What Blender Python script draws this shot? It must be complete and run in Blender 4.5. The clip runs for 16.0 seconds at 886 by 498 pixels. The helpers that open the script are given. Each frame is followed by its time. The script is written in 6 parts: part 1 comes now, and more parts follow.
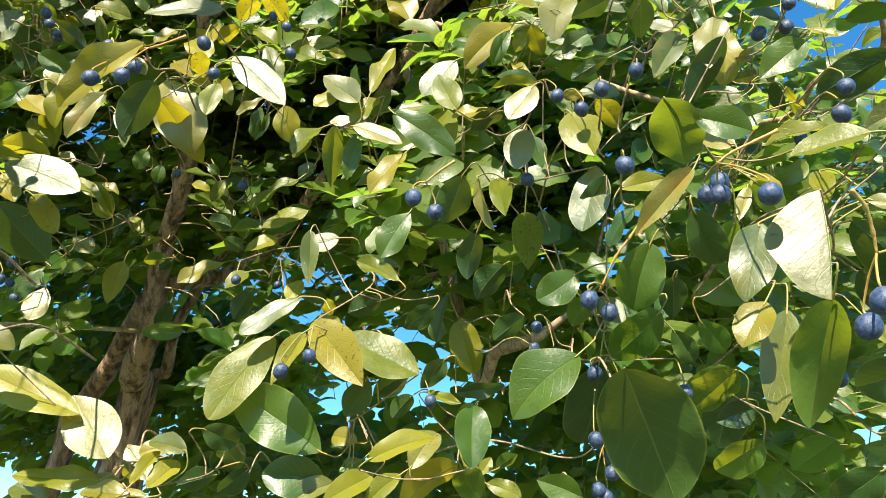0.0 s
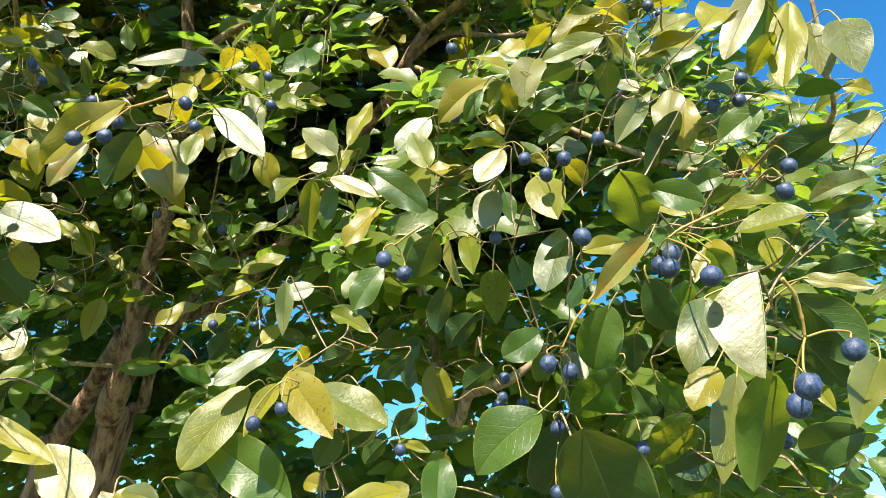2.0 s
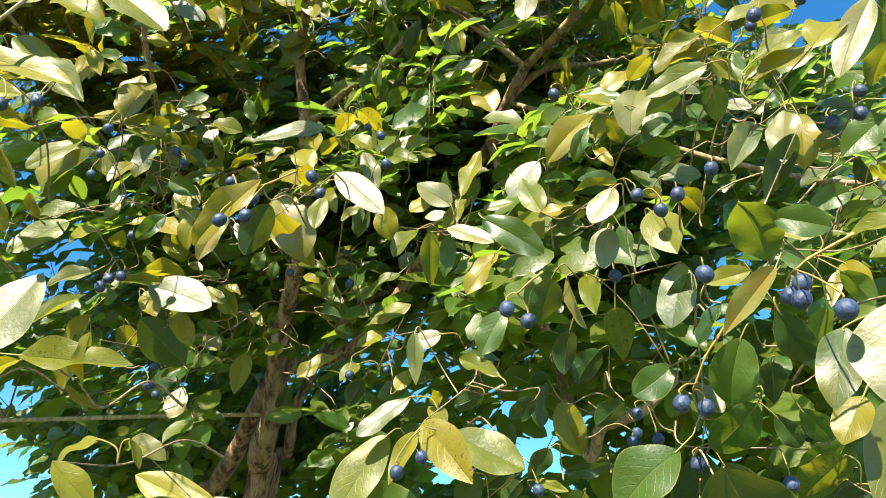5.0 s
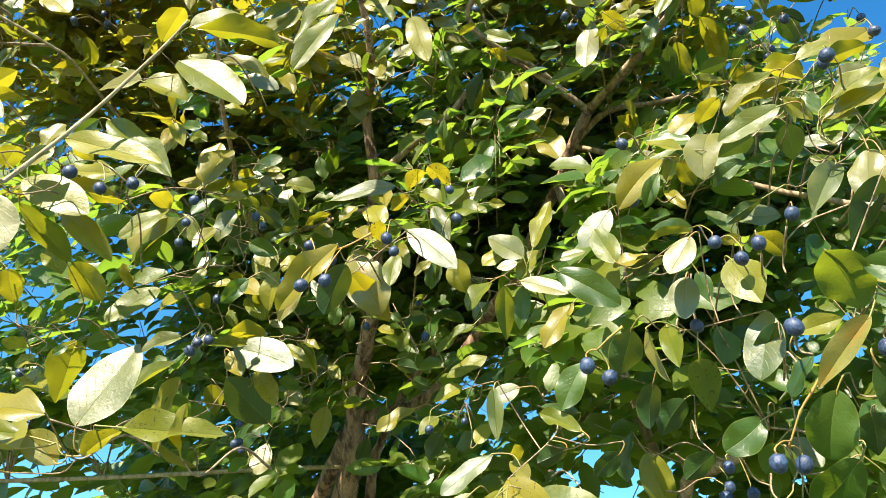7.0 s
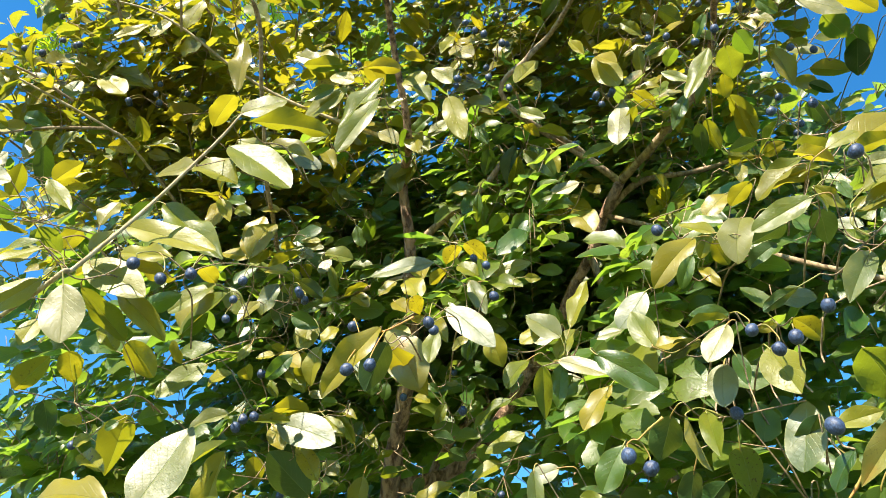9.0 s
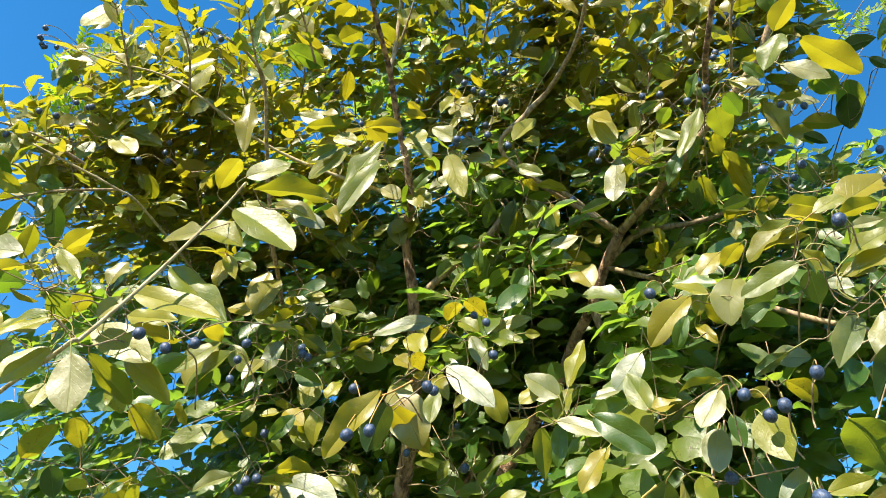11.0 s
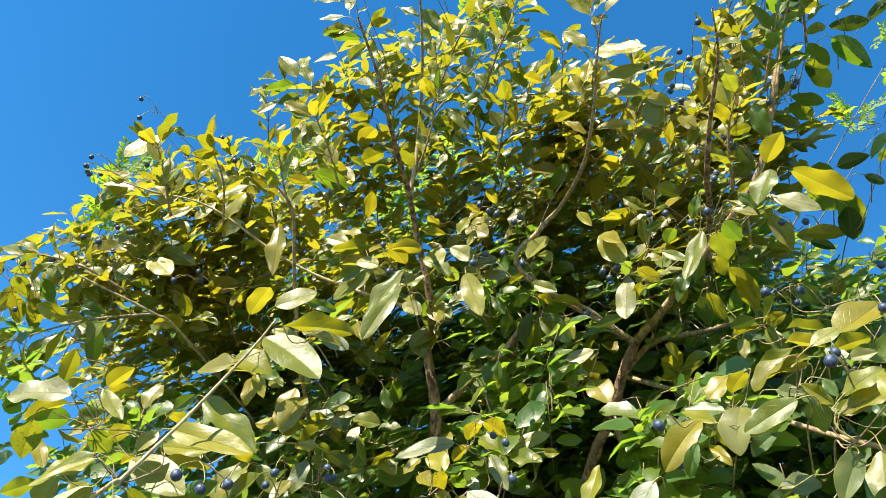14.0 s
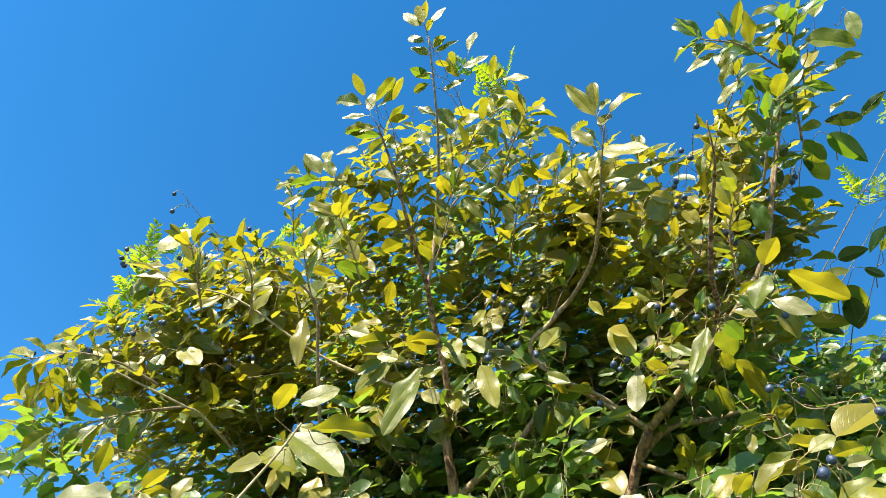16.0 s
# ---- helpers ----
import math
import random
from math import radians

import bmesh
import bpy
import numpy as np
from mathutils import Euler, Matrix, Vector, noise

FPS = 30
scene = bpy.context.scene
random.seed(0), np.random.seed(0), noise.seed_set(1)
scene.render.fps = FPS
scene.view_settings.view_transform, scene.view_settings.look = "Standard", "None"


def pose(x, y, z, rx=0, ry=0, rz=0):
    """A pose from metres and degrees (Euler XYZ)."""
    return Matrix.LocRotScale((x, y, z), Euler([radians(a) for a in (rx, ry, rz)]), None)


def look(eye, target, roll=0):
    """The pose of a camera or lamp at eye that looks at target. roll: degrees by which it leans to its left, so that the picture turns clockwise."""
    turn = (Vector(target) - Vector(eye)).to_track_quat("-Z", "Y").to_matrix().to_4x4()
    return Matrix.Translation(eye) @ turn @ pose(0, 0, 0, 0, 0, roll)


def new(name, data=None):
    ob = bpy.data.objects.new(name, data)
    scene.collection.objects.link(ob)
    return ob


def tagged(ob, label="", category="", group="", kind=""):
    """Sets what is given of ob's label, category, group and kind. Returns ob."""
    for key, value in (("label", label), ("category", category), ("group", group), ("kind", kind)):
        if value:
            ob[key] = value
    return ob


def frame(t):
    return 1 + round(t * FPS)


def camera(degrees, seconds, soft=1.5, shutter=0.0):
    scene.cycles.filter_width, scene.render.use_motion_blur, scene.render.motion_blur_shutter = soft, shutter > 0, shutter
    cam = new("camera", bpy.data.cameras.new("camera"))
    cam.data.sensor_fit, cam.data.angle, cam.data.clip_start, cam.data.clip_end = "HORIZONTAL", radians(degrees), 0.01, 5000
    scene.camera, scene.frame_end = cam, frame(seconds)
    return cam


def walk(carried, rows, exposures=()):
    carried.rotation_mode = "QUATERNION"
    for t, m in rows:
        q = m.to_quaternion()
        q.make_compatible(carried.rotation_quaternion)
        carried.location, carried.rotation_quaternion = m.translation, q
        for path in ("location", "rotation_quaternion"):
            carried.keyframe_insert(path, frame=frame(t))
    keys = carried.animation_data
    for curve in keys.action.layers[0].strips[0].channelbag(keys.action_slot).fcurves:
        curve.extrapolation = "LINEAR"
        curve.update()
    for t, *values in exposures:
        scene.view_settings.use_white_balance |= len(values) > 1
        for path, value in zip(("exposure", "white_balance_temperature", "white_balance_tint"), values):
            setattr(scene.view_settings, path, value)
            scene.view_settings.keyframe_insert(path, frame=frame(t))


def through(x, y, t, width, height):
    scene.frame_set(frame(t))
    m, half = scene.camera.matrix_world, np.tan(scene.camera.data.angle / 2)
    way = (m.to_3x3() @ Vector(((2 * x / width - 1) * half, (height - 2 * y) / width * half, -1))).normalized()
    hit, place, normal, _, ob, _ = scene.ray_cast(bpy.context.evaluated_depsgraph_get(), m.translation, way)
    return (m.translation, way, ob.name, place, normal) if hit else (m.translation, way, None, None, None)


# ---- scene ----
cam = camera(64.8, 16.0, soft=0.9)
METRES, EYE, TILT, LEAN, TURN = 0.36, 1.6, 27.0, 0.0, 0.0
ROWS = [
    (0.0, 0.0, 0.0, 0.0, -0.0, 0.0, 0.0),
    (0.5, -0.0012, -0.027, 0.0384, -0.17, 0.6, -0.26),
    (1.0, 0.0207, -0.0483, 0.0617, -0.75, 0.94, -0.33),
    (1.5, 0.0189, -0.0644, 0.0748, -1.17, 1.41, -0.54),
    (2.0, 0.0323, -0.064, 0.0818, -1.32, 1.84, -0.66),
    (2.5, 0.0301, -0.0627, 0.0836, -1.14, 2.27, -0.5),
    (3.0, 0.0432, -0.0808, 0.0995, -0.6, 2.53, 0.04),
    (3.5, 0.0586, -0.0961, 0.1167, 0.69, 3.04, 1.08),
    (4.0, 0.0522, -0.106, 0.1212, 2.94, 3.34, 2.14),
    (4.5, 0.0334, -0.1192, 0.1276, 5.78, 3.66, 3.03),
    (7.0, 0.0144, -0.1526, 0.1831, 14.04, 7.83, 5.79),
    (7.5, 0.0171, -0.1862, 0.2094, 14.83, 8.72, 5.79),
    (8.0, 0.0129, -0.2155, 0.2337, 15.56, 9.91, 5.73),
    (8.5, 0.0094, -0.2329, 0.2552, 16.06, 11.35, 5.56),
    (9.0, 0.0116, -0.2393, 0.2672, 16.39, 12.24, 5.49),
    (11.5, 0.0917, -0.3315, 0.3539, 17.47, 16.69, 6.03),
    (12.0, 0.1179, -0.3737, 0.3818, 17.85, 18.0, 6.18),
    (12.5, 0.1329, -0.399, 0.3974, 18.23, 18.9, 6.34),
    (13.0, 0.1465, -0.4234, 0.415, 18.66, 20.19, 6.46),
    (13.5, 0.1417, -0.4352, 0.4255, 18.95, 21.08, 6.48),
    (14.0, 0.1638, -0.4743, 0.4443, 19.39, 22.36, 6.39),
    (14.5, 0.181, -0.5192, 0.4646, 19.83, 23.67, 6.37),
    (15.0, 0.2173, -0.5737, 0.489, 20.28, 25.0, 6.31),
    (15.5, 0.2348, -0.63, 0.5096, 20.65, 26.32, 6.24),
    (16.0, 0.2687, -0.684, 0.5263, 21.12, 27.52, 6.27),
]
walk(cam, [(t, pose(0, 0, EYE, TILT, LEAN, TURN) @ pose(METRES * x, METRES * y, METRES * z, 90 + pitch, roll, yaw)) for t, x, y, z, yaw, pitch, roll in ROWS], exposures=[(0.0, 1.42, 7250, 10), (4.0, 1.44, 7250, 10), (8.0, 1.52, 7250, 10), (12.0, 1.38, 7200, 10), (16.0, 1.40, 7150, 10)])

# ---- daylight ----
SUN_ELEVATION, SUN_AZIMUTH = 44.2, 192.0      # degrees; azimuth clockwise from +y
sun_way = Vector((math.sin(radians(SUN_AZIMUTH)) * math.cos(radians(SUN_ELEVATION)),
                  math.cos(radians(SUN_AZIMUTH)) * math.cos(radians(SUN_ELEVATION)),
                  math.sin(radians(SUN_ELEVATION))))
world = bpy.data.worlds.new("clear_sky")
scene.world = world
world.use_nodes = True
wn = world.node_tree.nodes
sky = wn.new("ShaderNodeTexSky")
sky.sky_type = 'NISHITA'
sky.sun_disc = False
sky.sun_elevation, sky.sun_rotation = radians(SUN_ELEVATION), radians(SUN_AZIMUTH)
sky.air_density, sky.dust_density, sky.ozone_density = 0.8, 0.0, 3.0
wn["Background"].inputs["Strength"].default_value = 0.140
deeper = wn.new("ShaderNodeHueSaturation")
deeper.inputs["Hue"].default_value, deeper.inputs["Saturation"].default_value = 0.496, 1.32
world.node_tree.links.new(sky.outputs[0], deeper.inputs["Color"])
world.node_tree.links.new(deeper.outputs[0], wn["Background"].inputs["Color"])
sun = new("sun", bpy.data.lights.new("sun", 'SUN'))
sun.data.energy, sun.data.angle, sun.data.color = 5.0, radians(0.53), (1.0, 0.95, 0.86)
sun.matrix_world = look(sun_way * 20, (0, 0, 0))


# ---- materials ----
class Net:
    """A short hand for node materials."""
    def __init__(self, name):
        self.mat = bpy.data.materials.new(name)
        self.mat.use_nodes = True
        self.tree = self.mat.node_tree
        self.tree.nodes.clear()
        self.out = self.tree.nodes.new("ShaderNodeOutputMaterial")

    def add(self, kind, values=None, **props):
        n = self.tree.nodes.new(kind)
        if "operation" in props:
            n.operation = props["operation"]
        if "use_clamp" in props:
            n.use_clamp = props["use_clamp"]
        if "interpolation_type" in props:
            n.interpolation_type = props["interpolation_type"]
        if "data_type" in props:
            n.data_type = props["data_type"]
        if "blend_type" in props:
            n.blend_type = props["blend_type"]
        for k, v in (values or {}).items():
            if isinstance(v, bpy.types.NodeSocket):
                self.tree.links.new(v, n.inputs[k])
            else:
                n.inputs[k].default_value = v
        return n

    def math(self, op, a, b=0.0, c=0.0, clamp=False):
        return self.add("ShaderNodeMath", {0: a, 1: b, 2: c}, operation=op, use_clamp=clamp).outputs[0]

    def step(self, x, lo, hi):
        return self.add("ShaderNodeMapRange", {0: x, 1: lo, 2: hi, 3: 0.0, 4: 1.0}, interpolation_type='SMOOTHSTEP').outputs[0]

    def mix(self, f, a, b, blend='MIX'):
        n = self.add("ShaderNodeMix", {0: f}, data_type='RGBA', blend_type=blend)
        for i, v in ((6, a), (7, b)):
            if isinstance(v, bpy.types.NodeSocket):
                self.tree.links.new(v, n.inputs[i])
            else:
                n.inputs[i].default_value = (*v, 1.0)
        return n.outputs[2]

    def noise(self, scale, detail=3.0, vector=None, rough=0.55):
        n = self.add("ShaderNodeTexNoise", {"Scale": scale, "Detail": detail, "Roughness": rough})
        if vector is not None:
            self.tree.links.new(vector, n.inputs["Vector"])
        return n.outputs[0]

    def done(self, shader):
        self.tree.links.new(shader, self.out.inputs[0])
        return self.mat


def leaf_material(name, deep, light, through, rust=0.0, island=False, warm=1.8, gloss=0.30, thin=0.36, wax=0.7, dense=1.5):
    n = Net(name)
    uv = n.add("ShaderNodeUVMap").outputs[0]
    u, v, _ = n.add("ShaderNodeSeparateXYZ", {0: uv}).outputs
    du = n.math('ABSOLUTE', n.math('SUBTRACT', u, 0.5))
    geo = n.add("ShaderNodeNewGeometry")
    chance = geo.outputs["Random Per Island"] if island else n.add("ShaderNodeObjectInfo").outputs["Random"]
    chance2 = n.math('FRACT', n.math('MULTIPLY', chance, 17.31))
    place = geo.outputs["Position"]
    midrib = n.math('SUBTRACT', 1.0, n.step(du, 0.004, 0.016))
    wavy = n.math('ADD', n.math('SUBTRACT', v, n.math('MULTIPLY', du, 0.75)), n.math('MULTIPLY', n.noise(60.0, 1.0, place), 0.03))
    ribs = n.math('SINE', n.math('MULTIPLY', wavy, 2 * math.pi * 7.5))
    lateral = n.math('MULTIPLY', n.step(ribs, 0.93, 1.0), n.step(n.math('SUBTRACT', 0.5, du), 0.03, 0.16))
    vein = n.math('MAXIMUM', midrib, n.math('MULTIPLY', lateral, 0.3))
    blotch = n.noise(48.0, 4.0, place)
    fine = n.noise(420.0, 2.0, place)
    col = n.mix(n.step(chance, 0.1, 0.95), deep, light)
    col = n.mix(n.math('MULTIPLY', n.step(blotch, 0.42, 0.72), 0.45), col, light)
    col = n.mix(n.math('MULTIPLY', vein, 0.20), col, (0.30, 0.36, 0.10))
    col = n.mix(n.math('MULTIPLY', n.step(fine, 0.56, 0.72), 0.22), col, (0.05, 0.06, 0.015))
    rim = n.step(du, 0.47, 0.5)
    col = n.mix(n.math('MULTIPLY', rim, 0.5), col, (0.34, 0.33, 0.08))
    spots = n.step(n.noise(300.0, 2.0, place), 0.60, 0.70)
    scab = n.math('MULTIPLY', spots, n.step(chance2, 0.72 - rust, 1.0 - 0.6 * rust))
    col = n.mix(n.math('MULTIPLY', scab, 0.8), col, (0.10, 0.05, 0.015))
    if rust:
        worn = n.math('MULTIPLY', n.step(n.noise(55.0, 3.0, place), 0.45, 0.65), n.math('SUBTRACT', 1.0, n.step(du, 0.1, 0.42)))
        col = n.mix(n.math('MULTIPLY', worn, rust), col, (0.36, 0.13, 0.02))
    glow = n.mix(n.math('MULTIPLY', vein, 0.35), n.mix(chance2, through, tuple(c * f for c, f in zip(through, (warm, 1.05, 1.0)))), (0.42, 0.50, 0.10))
    glow = n.mix(n.math('MULTIPLY', scab, 0.8), glow, (0.06, 0.03, 0.01))
    height = n.math('ADD', n.math('MULTIPLY', vein, -0.25), n.math('ADD', n.math('MULTIPLY', blotch, 1.3), n.math('MULTIPLY', fine, 0.16)))
    bump = n.add("ShaderNodeBump", {"Strength": 0.55, "Distance": 0.0018, "Height": height}).outputs[0]
    rough = n.math('ADD', gloss, n.math('MULTIPLY', n.noise(90.0, 3.0, place), 0.22))
    face = n.add("ShaderNodeBsdfPrincipled", {"Base Color": col, "Roughness": rough, "IOR": dense, "Specular IOR Level": wax, "Normal": bump})
    back = n.add("ShaderNodeBsdfTranslucent", {"Color": glow, "Normal": bump})
    return n.done(n.add("ShaderNodeMixShader", {0: thin, 1: face.outputs[0], 2: back.outputs[0]}).outputs[0])


def bark_material(name, dark, pale, scale=1.0):
    n = Net(name)
    place = n.add("ShaderNodeNewGeometry").outputs["Position"]
    long = n.add("ShaderNodeMapping", {"Vector": place, "Scale": (1.0, 1.0, 0.22)}).outputs[0]
    flakes = n.noise(70.0 * scale, 5.0, long, 0.65)
    fine = n.noise(420.0 * scale, 3.0, place)
    col = n.mix(n.step(flakes, 0.36, 0.62), dark, pale)
    col = n.mix(n.math('MULTIPLY', n.step(n.noise(18.0 * scale, 3.0, long), 0.5, 0.7), 0.5), col, (0.28, 0.20, 0.14))
    height = n.math('ADD', n.math('MULTIPLY', flakes, 1.0), n.math('MULTIPLY', fine, 0.25))
    bump = n.add("ShaderNodeBump", {"Strength": 1.0, "Distance": 0.011 / scale ** 3, "Height": height}).outputs[0]
    return n.done(n.add("ShaderNodeBsdfPrincipled", {"Base Color": col, "Roughness": 0.85, "Normal": bump}).outputs[0])


def plain_stem_material(name, a, b):
    n = Net(name)
    place = n.add("ShaderNodeNewGeometry").outputs["Position"]
    col = n.mix(n.step(n.noise(45.0, 3.0, place), 0.4, 0.65), a, b)
    bump = n.add("ShaderNodeBump", {"Strength": 0.3, "Distance": 0.001, "Height": n.noise(600.0, 2.0, place)}).outputs[0]
    return n.done(n.add("ShaderNodeBsdfPrincipled", {"Base Color": col, "Roughness": 0.5, "Normal": bump}).outputs[0])


def fruit_material():
    n = Net("blue_waxy_skin")
    here = n.add("ShaderNodeTexCoord").outputs["Object"]
    chance = n.add("ShaderNodeObjectInfo").outputs["Random"]
    bloom = n.math('ADD', n.step(n.noise(3.0, 5.0, here, 0.7), 0.33, 0.66), n.math('MULTIPLY', chance, 0.3))
    wear = n.step(n.noise(26.0, 3.0, here), 0.57, 0.66)
    col = n.mix(n.math('MULTIPLY', bloom, 0.85, clamp=True), (0.008, 0.010, 0.026), (0.050, 0.090, 0.172))
    col = n.mix(n.math('MULTIPLY', wear, 0.55), col, (0.02, 0.02, 0.045))
    bump = n.add("ShaderNodeBump", {"Strength": 0.25, "Distance": 0.0006, "Height": n.noise(40.0, 3.0, here)}).outputs[0]
    return n.done(n.add("ShaderNodeBsdfPrincipled", {"Base Color": col, "Roughness": 0.46, "Normal": bump}).outputs[0])


def ground_material():
    n = Net("rough_grass")
    place = n.add("ShaderNodeNewGeometry").outputs["Position"]
    col = n.mix(n.step(n.noise(0.6, 4.0, place), 0.4, 0.65), (0.07, 0.10, 0.03), (0.16, 0.14, 0.07))
    col = n.mix(n.step(n.noise(25.0, 3.0, place), 0.45, 0.6), col, (0.05, 0.07, 0.02))
    bump = n.add("ShaderNodeBump", {"Strength": 0.6, "Distance": 0.03, "Height": n.noise(60.0, 4.0, place)}).outputs[0]
    return n.done(n.add("ShaderNodeBsdfPrincipled", {"Base Color": col, "Roughness": 0.95, "Normal": bump}).outputs[0])


GREEN, OLIVE, THROUGH = (0.024, 0.074, 0.006), (0.064, 0.120, 0.015), (0.23, 0.40, 0.020)
M_GREEN = leaf_material("green_leaf", GREEN, OLIVE, THROUGH, wax=0.6)
# Yellow of leaves with sun shining through them is put into the colour.
M_YELLOW = leaf_material("sunlit_yellow_leaf", (0.18, 0.165, 0.014), (0.29, 0.23, 0.016), (0.46, 0.41, 0.018), warm=1.12, thin=0.44)
M_RUST = leaf_material("rust_spotted_leaf", (0.15, 0.16, 0.035), (0.23, 0.21, 0.05), (0.40, 0.36, 0.02), rust=0.4, warm=1.15)
M_SUN = leaf_material("olive_leaf", (0.088, 0.118, 0.010), (0.240, 0.218, 0.018), (0.38, 0.39, 0.016), warm=1.25, wax=0.42)
# Shaded copy of green_leaf: the shade is put into its darker colour.
M_DEEP = leaf_material("shaded_leaf", (0.013, 0.048, 0.006), (0.040, 0.086, 0.013), (0.12, 0.24, 0.016), thin=0.15, wax=0.65)
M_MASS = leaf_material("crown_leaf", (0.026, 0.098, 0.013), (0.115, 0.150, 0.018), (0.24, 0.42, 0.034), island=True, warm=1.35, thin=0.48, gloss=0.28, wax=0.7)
M_SHEEN = leaf_material("waxy_leaf", (0.055, 0.088, 0.010), (0.175, 0.158, 0.014), (0.30, 0.34, 0.016), gloss=0.36, thin=0.29, wax=1.0, dense=1.5)
# Lit copy of crown_leaf: golden sunlight on the upper leaves, held in colour.
M_GOLD = leaf_material("sunlit_gold_leaf", (0.036, 0.092, 0.012), (0.255, 0.198, 0.018), (0.39, 0.39, 0.022), island=True, warm=1.2, thin=0.46, gloss=0.28, wax=0.6)
M_LIME = leaf_material("lime_leaf", (0.12, 0.19, 0.015), (0.20, 0.29, 0.02), (0.42, 0.58, 0.015), island=True, warm=1.1, thin=0.55, gloss=0.5)
M_BARK = bark_material("flaking_brown_bark", (0.085, 0.042, 0.024), (0.46, 0.28, 0.17))
M_TWIG = bark_material("brown_twig_bark", (0.17, 0.110, 0.060), (0.40, 0.29, 0.17), 2.0)
M_SHOOT = bark_material("tan_shoot_bark", (0.30, 0.22, 0.110), (0.52, 0.42, 0.25), 2.0)
M_STALK = plain_stem_material("yellow_green_stalk", (0.22, 0.22, 0.05), (0.36, 0.21, 0.055))
M_PEDUNCLE = plain_stem_material("orange_brown_stalk", (0.34, 0.25, 0.06), (0.50, 0.23, 0.06))
M_FRUIT = fruit_material()
M_GROUND = ground_material()


# ---- builders ----
def mesh_from(bm, name, *mats):
    me = bpy.data.meshes.new(name)
    bm.to_mesh(me)
    bm.free()
    for m in mats:
        me.materials.append(m)
    for p in me.polygons:
        p.use_smooth = True
    return me


def part(name, data, parent, label=""):
    ob = new(name, data)
    ob.parent = parent
    if label:
        tagged(ob, label)
    return ob


def tube(bm, points, radii, sides=6, mat=0, wobble=0.0):
    """A tapered, rounded stem along the points."""
    pts = [Vector(p) for p in points]
    rings, side = [], None
    for i, p in enumerate(pts):
        way = (pts[min(i + 1, len(pts) - 1)] - pts[max(i - 1, 0)]).normalized()
        if side is None:
            side = way.orthogonal().normalized()
        side = (side - way * side.dot(way)).normalized()
        other = way.cross(side)
        ring = []
        for k in range(sides):
            a = 2 * math.pi * k / sides
            r = radii[i] * (1 + wobble * noise.noise(Vector((a * 1.2, i * 0.6, radii[0] * 99))))
            ring.append(bm.verts.new(p + r * (math.cos(a) * side + math.sin(a) * other)))
        rings.append(ring)
    for a, b in zip(rings, rings[1:]):
        for k in range(sides):
            f = bm.faces.new((a[k], a[(k + 1) % sides], b[(k + 1) % sides], b[k]))
            f.material_index, f.smooth = mat, True
    for ring in (rings[0][::-1], rings[-1]):
        bm.faces.new(ring).material_index = mat


def smooth_path(points, n=6):
    """A rounded line through the points."""
    p = [Vector(q) for q in points]
    p = [2 * p[0] - p[1], *p, 2 * p[-1] - p[-2]]
    out = []
    for i in range(1, len(p) - 2):
        a, b, c, d = p[i - 1:i + 3]
        for k in range(n):
            t = k / n
            out.append(0.5 * (2 * b + (c - a) * t + (2 * a - 5 * b + 4 * c - d) * t * t + (3 * b - a - 3 * c + d) * t ** 3))
    return out + [p[-2]]


def leaf_grid(fold, bend, wave, tip, twist, seed, rows=16, cols=8):
    """Vertices, faces and uv of one blade: 1 long along y, 1 wide along x, facing z."""
    r = random.Random(seed)
    phase, skew, belly = r.uniform(0, 6), r.uniform(-0.06, 0.06), r.random()
    pillow = r.uniform(0.0, 0.03)
    lo, hi = 0.58 + 0.26 * belly, 0.60 + 0.34 * tip
    top = lo / (lo + hi)
    verts, uvs, faces = [], [], []
    for i in range(rows + 1):
        v = 0.2 * i / rows + 0.4 * (1 - math.cos(math.pi * i / rows))
        half = 0.5 * (max(0.0, v) / top) ** lo * (max(0.0, 1 - v) / (1 - top)) ** hi
        half = max(half, 0.012)
        for j in range(cols + 1):
            s = 2 * j / cols - 1
            x = half * s
            lift = fold * abs(x) + pillow * half * math.sin(math.pi * abs(s))
            curl = bend * (v - 0.25) ** 2
            frill = wave * abs(s) ** 2 * math.sin(v * 11 + phase + (1.7 if s > 0 else 0)) * half * 2
            a = twist * (v - 0.35)
            z = lift + frill
            verts.append((x * math.cos(a) - z * math.sin(a) + skew * math.sin(math.pi * v), v - 0.35 * abs(bend) * v ** 3, x * math.sin(a) + z * math.cos(a) + curl))
            uvs.append((0.5 + 0.5 * s, v))
    w = cols + 1
    for i in range(rows):
        for j in range(cols):
            faces.append((i * w + j, i * w + j + 1, (i + 1) * w + j + 1, (i + 1) * w + j))
    return verts, uvs, faces


def blade_mesh(name, material, grid):
    verts, uvs, faces = grid
    me = bpy.data.meshes.new(name)
    me.from_pydata(verts, [], faces)
    lay = me.uv_layers.new(name="UVMap")
    lay.data.foreach_set("uv", [c for loop in me.loops for c in uvs[loop.vertex_index]])
    me.polygons.foreach_set("use_smooth", [True] * len(me.polygons))
    for e in me.edges:
        e.use_edge_sharp = all(abs(uvs[v][0] - 0.5) < 1e-6 for v in e.vertices)
    me.materials.append(material)
    return me


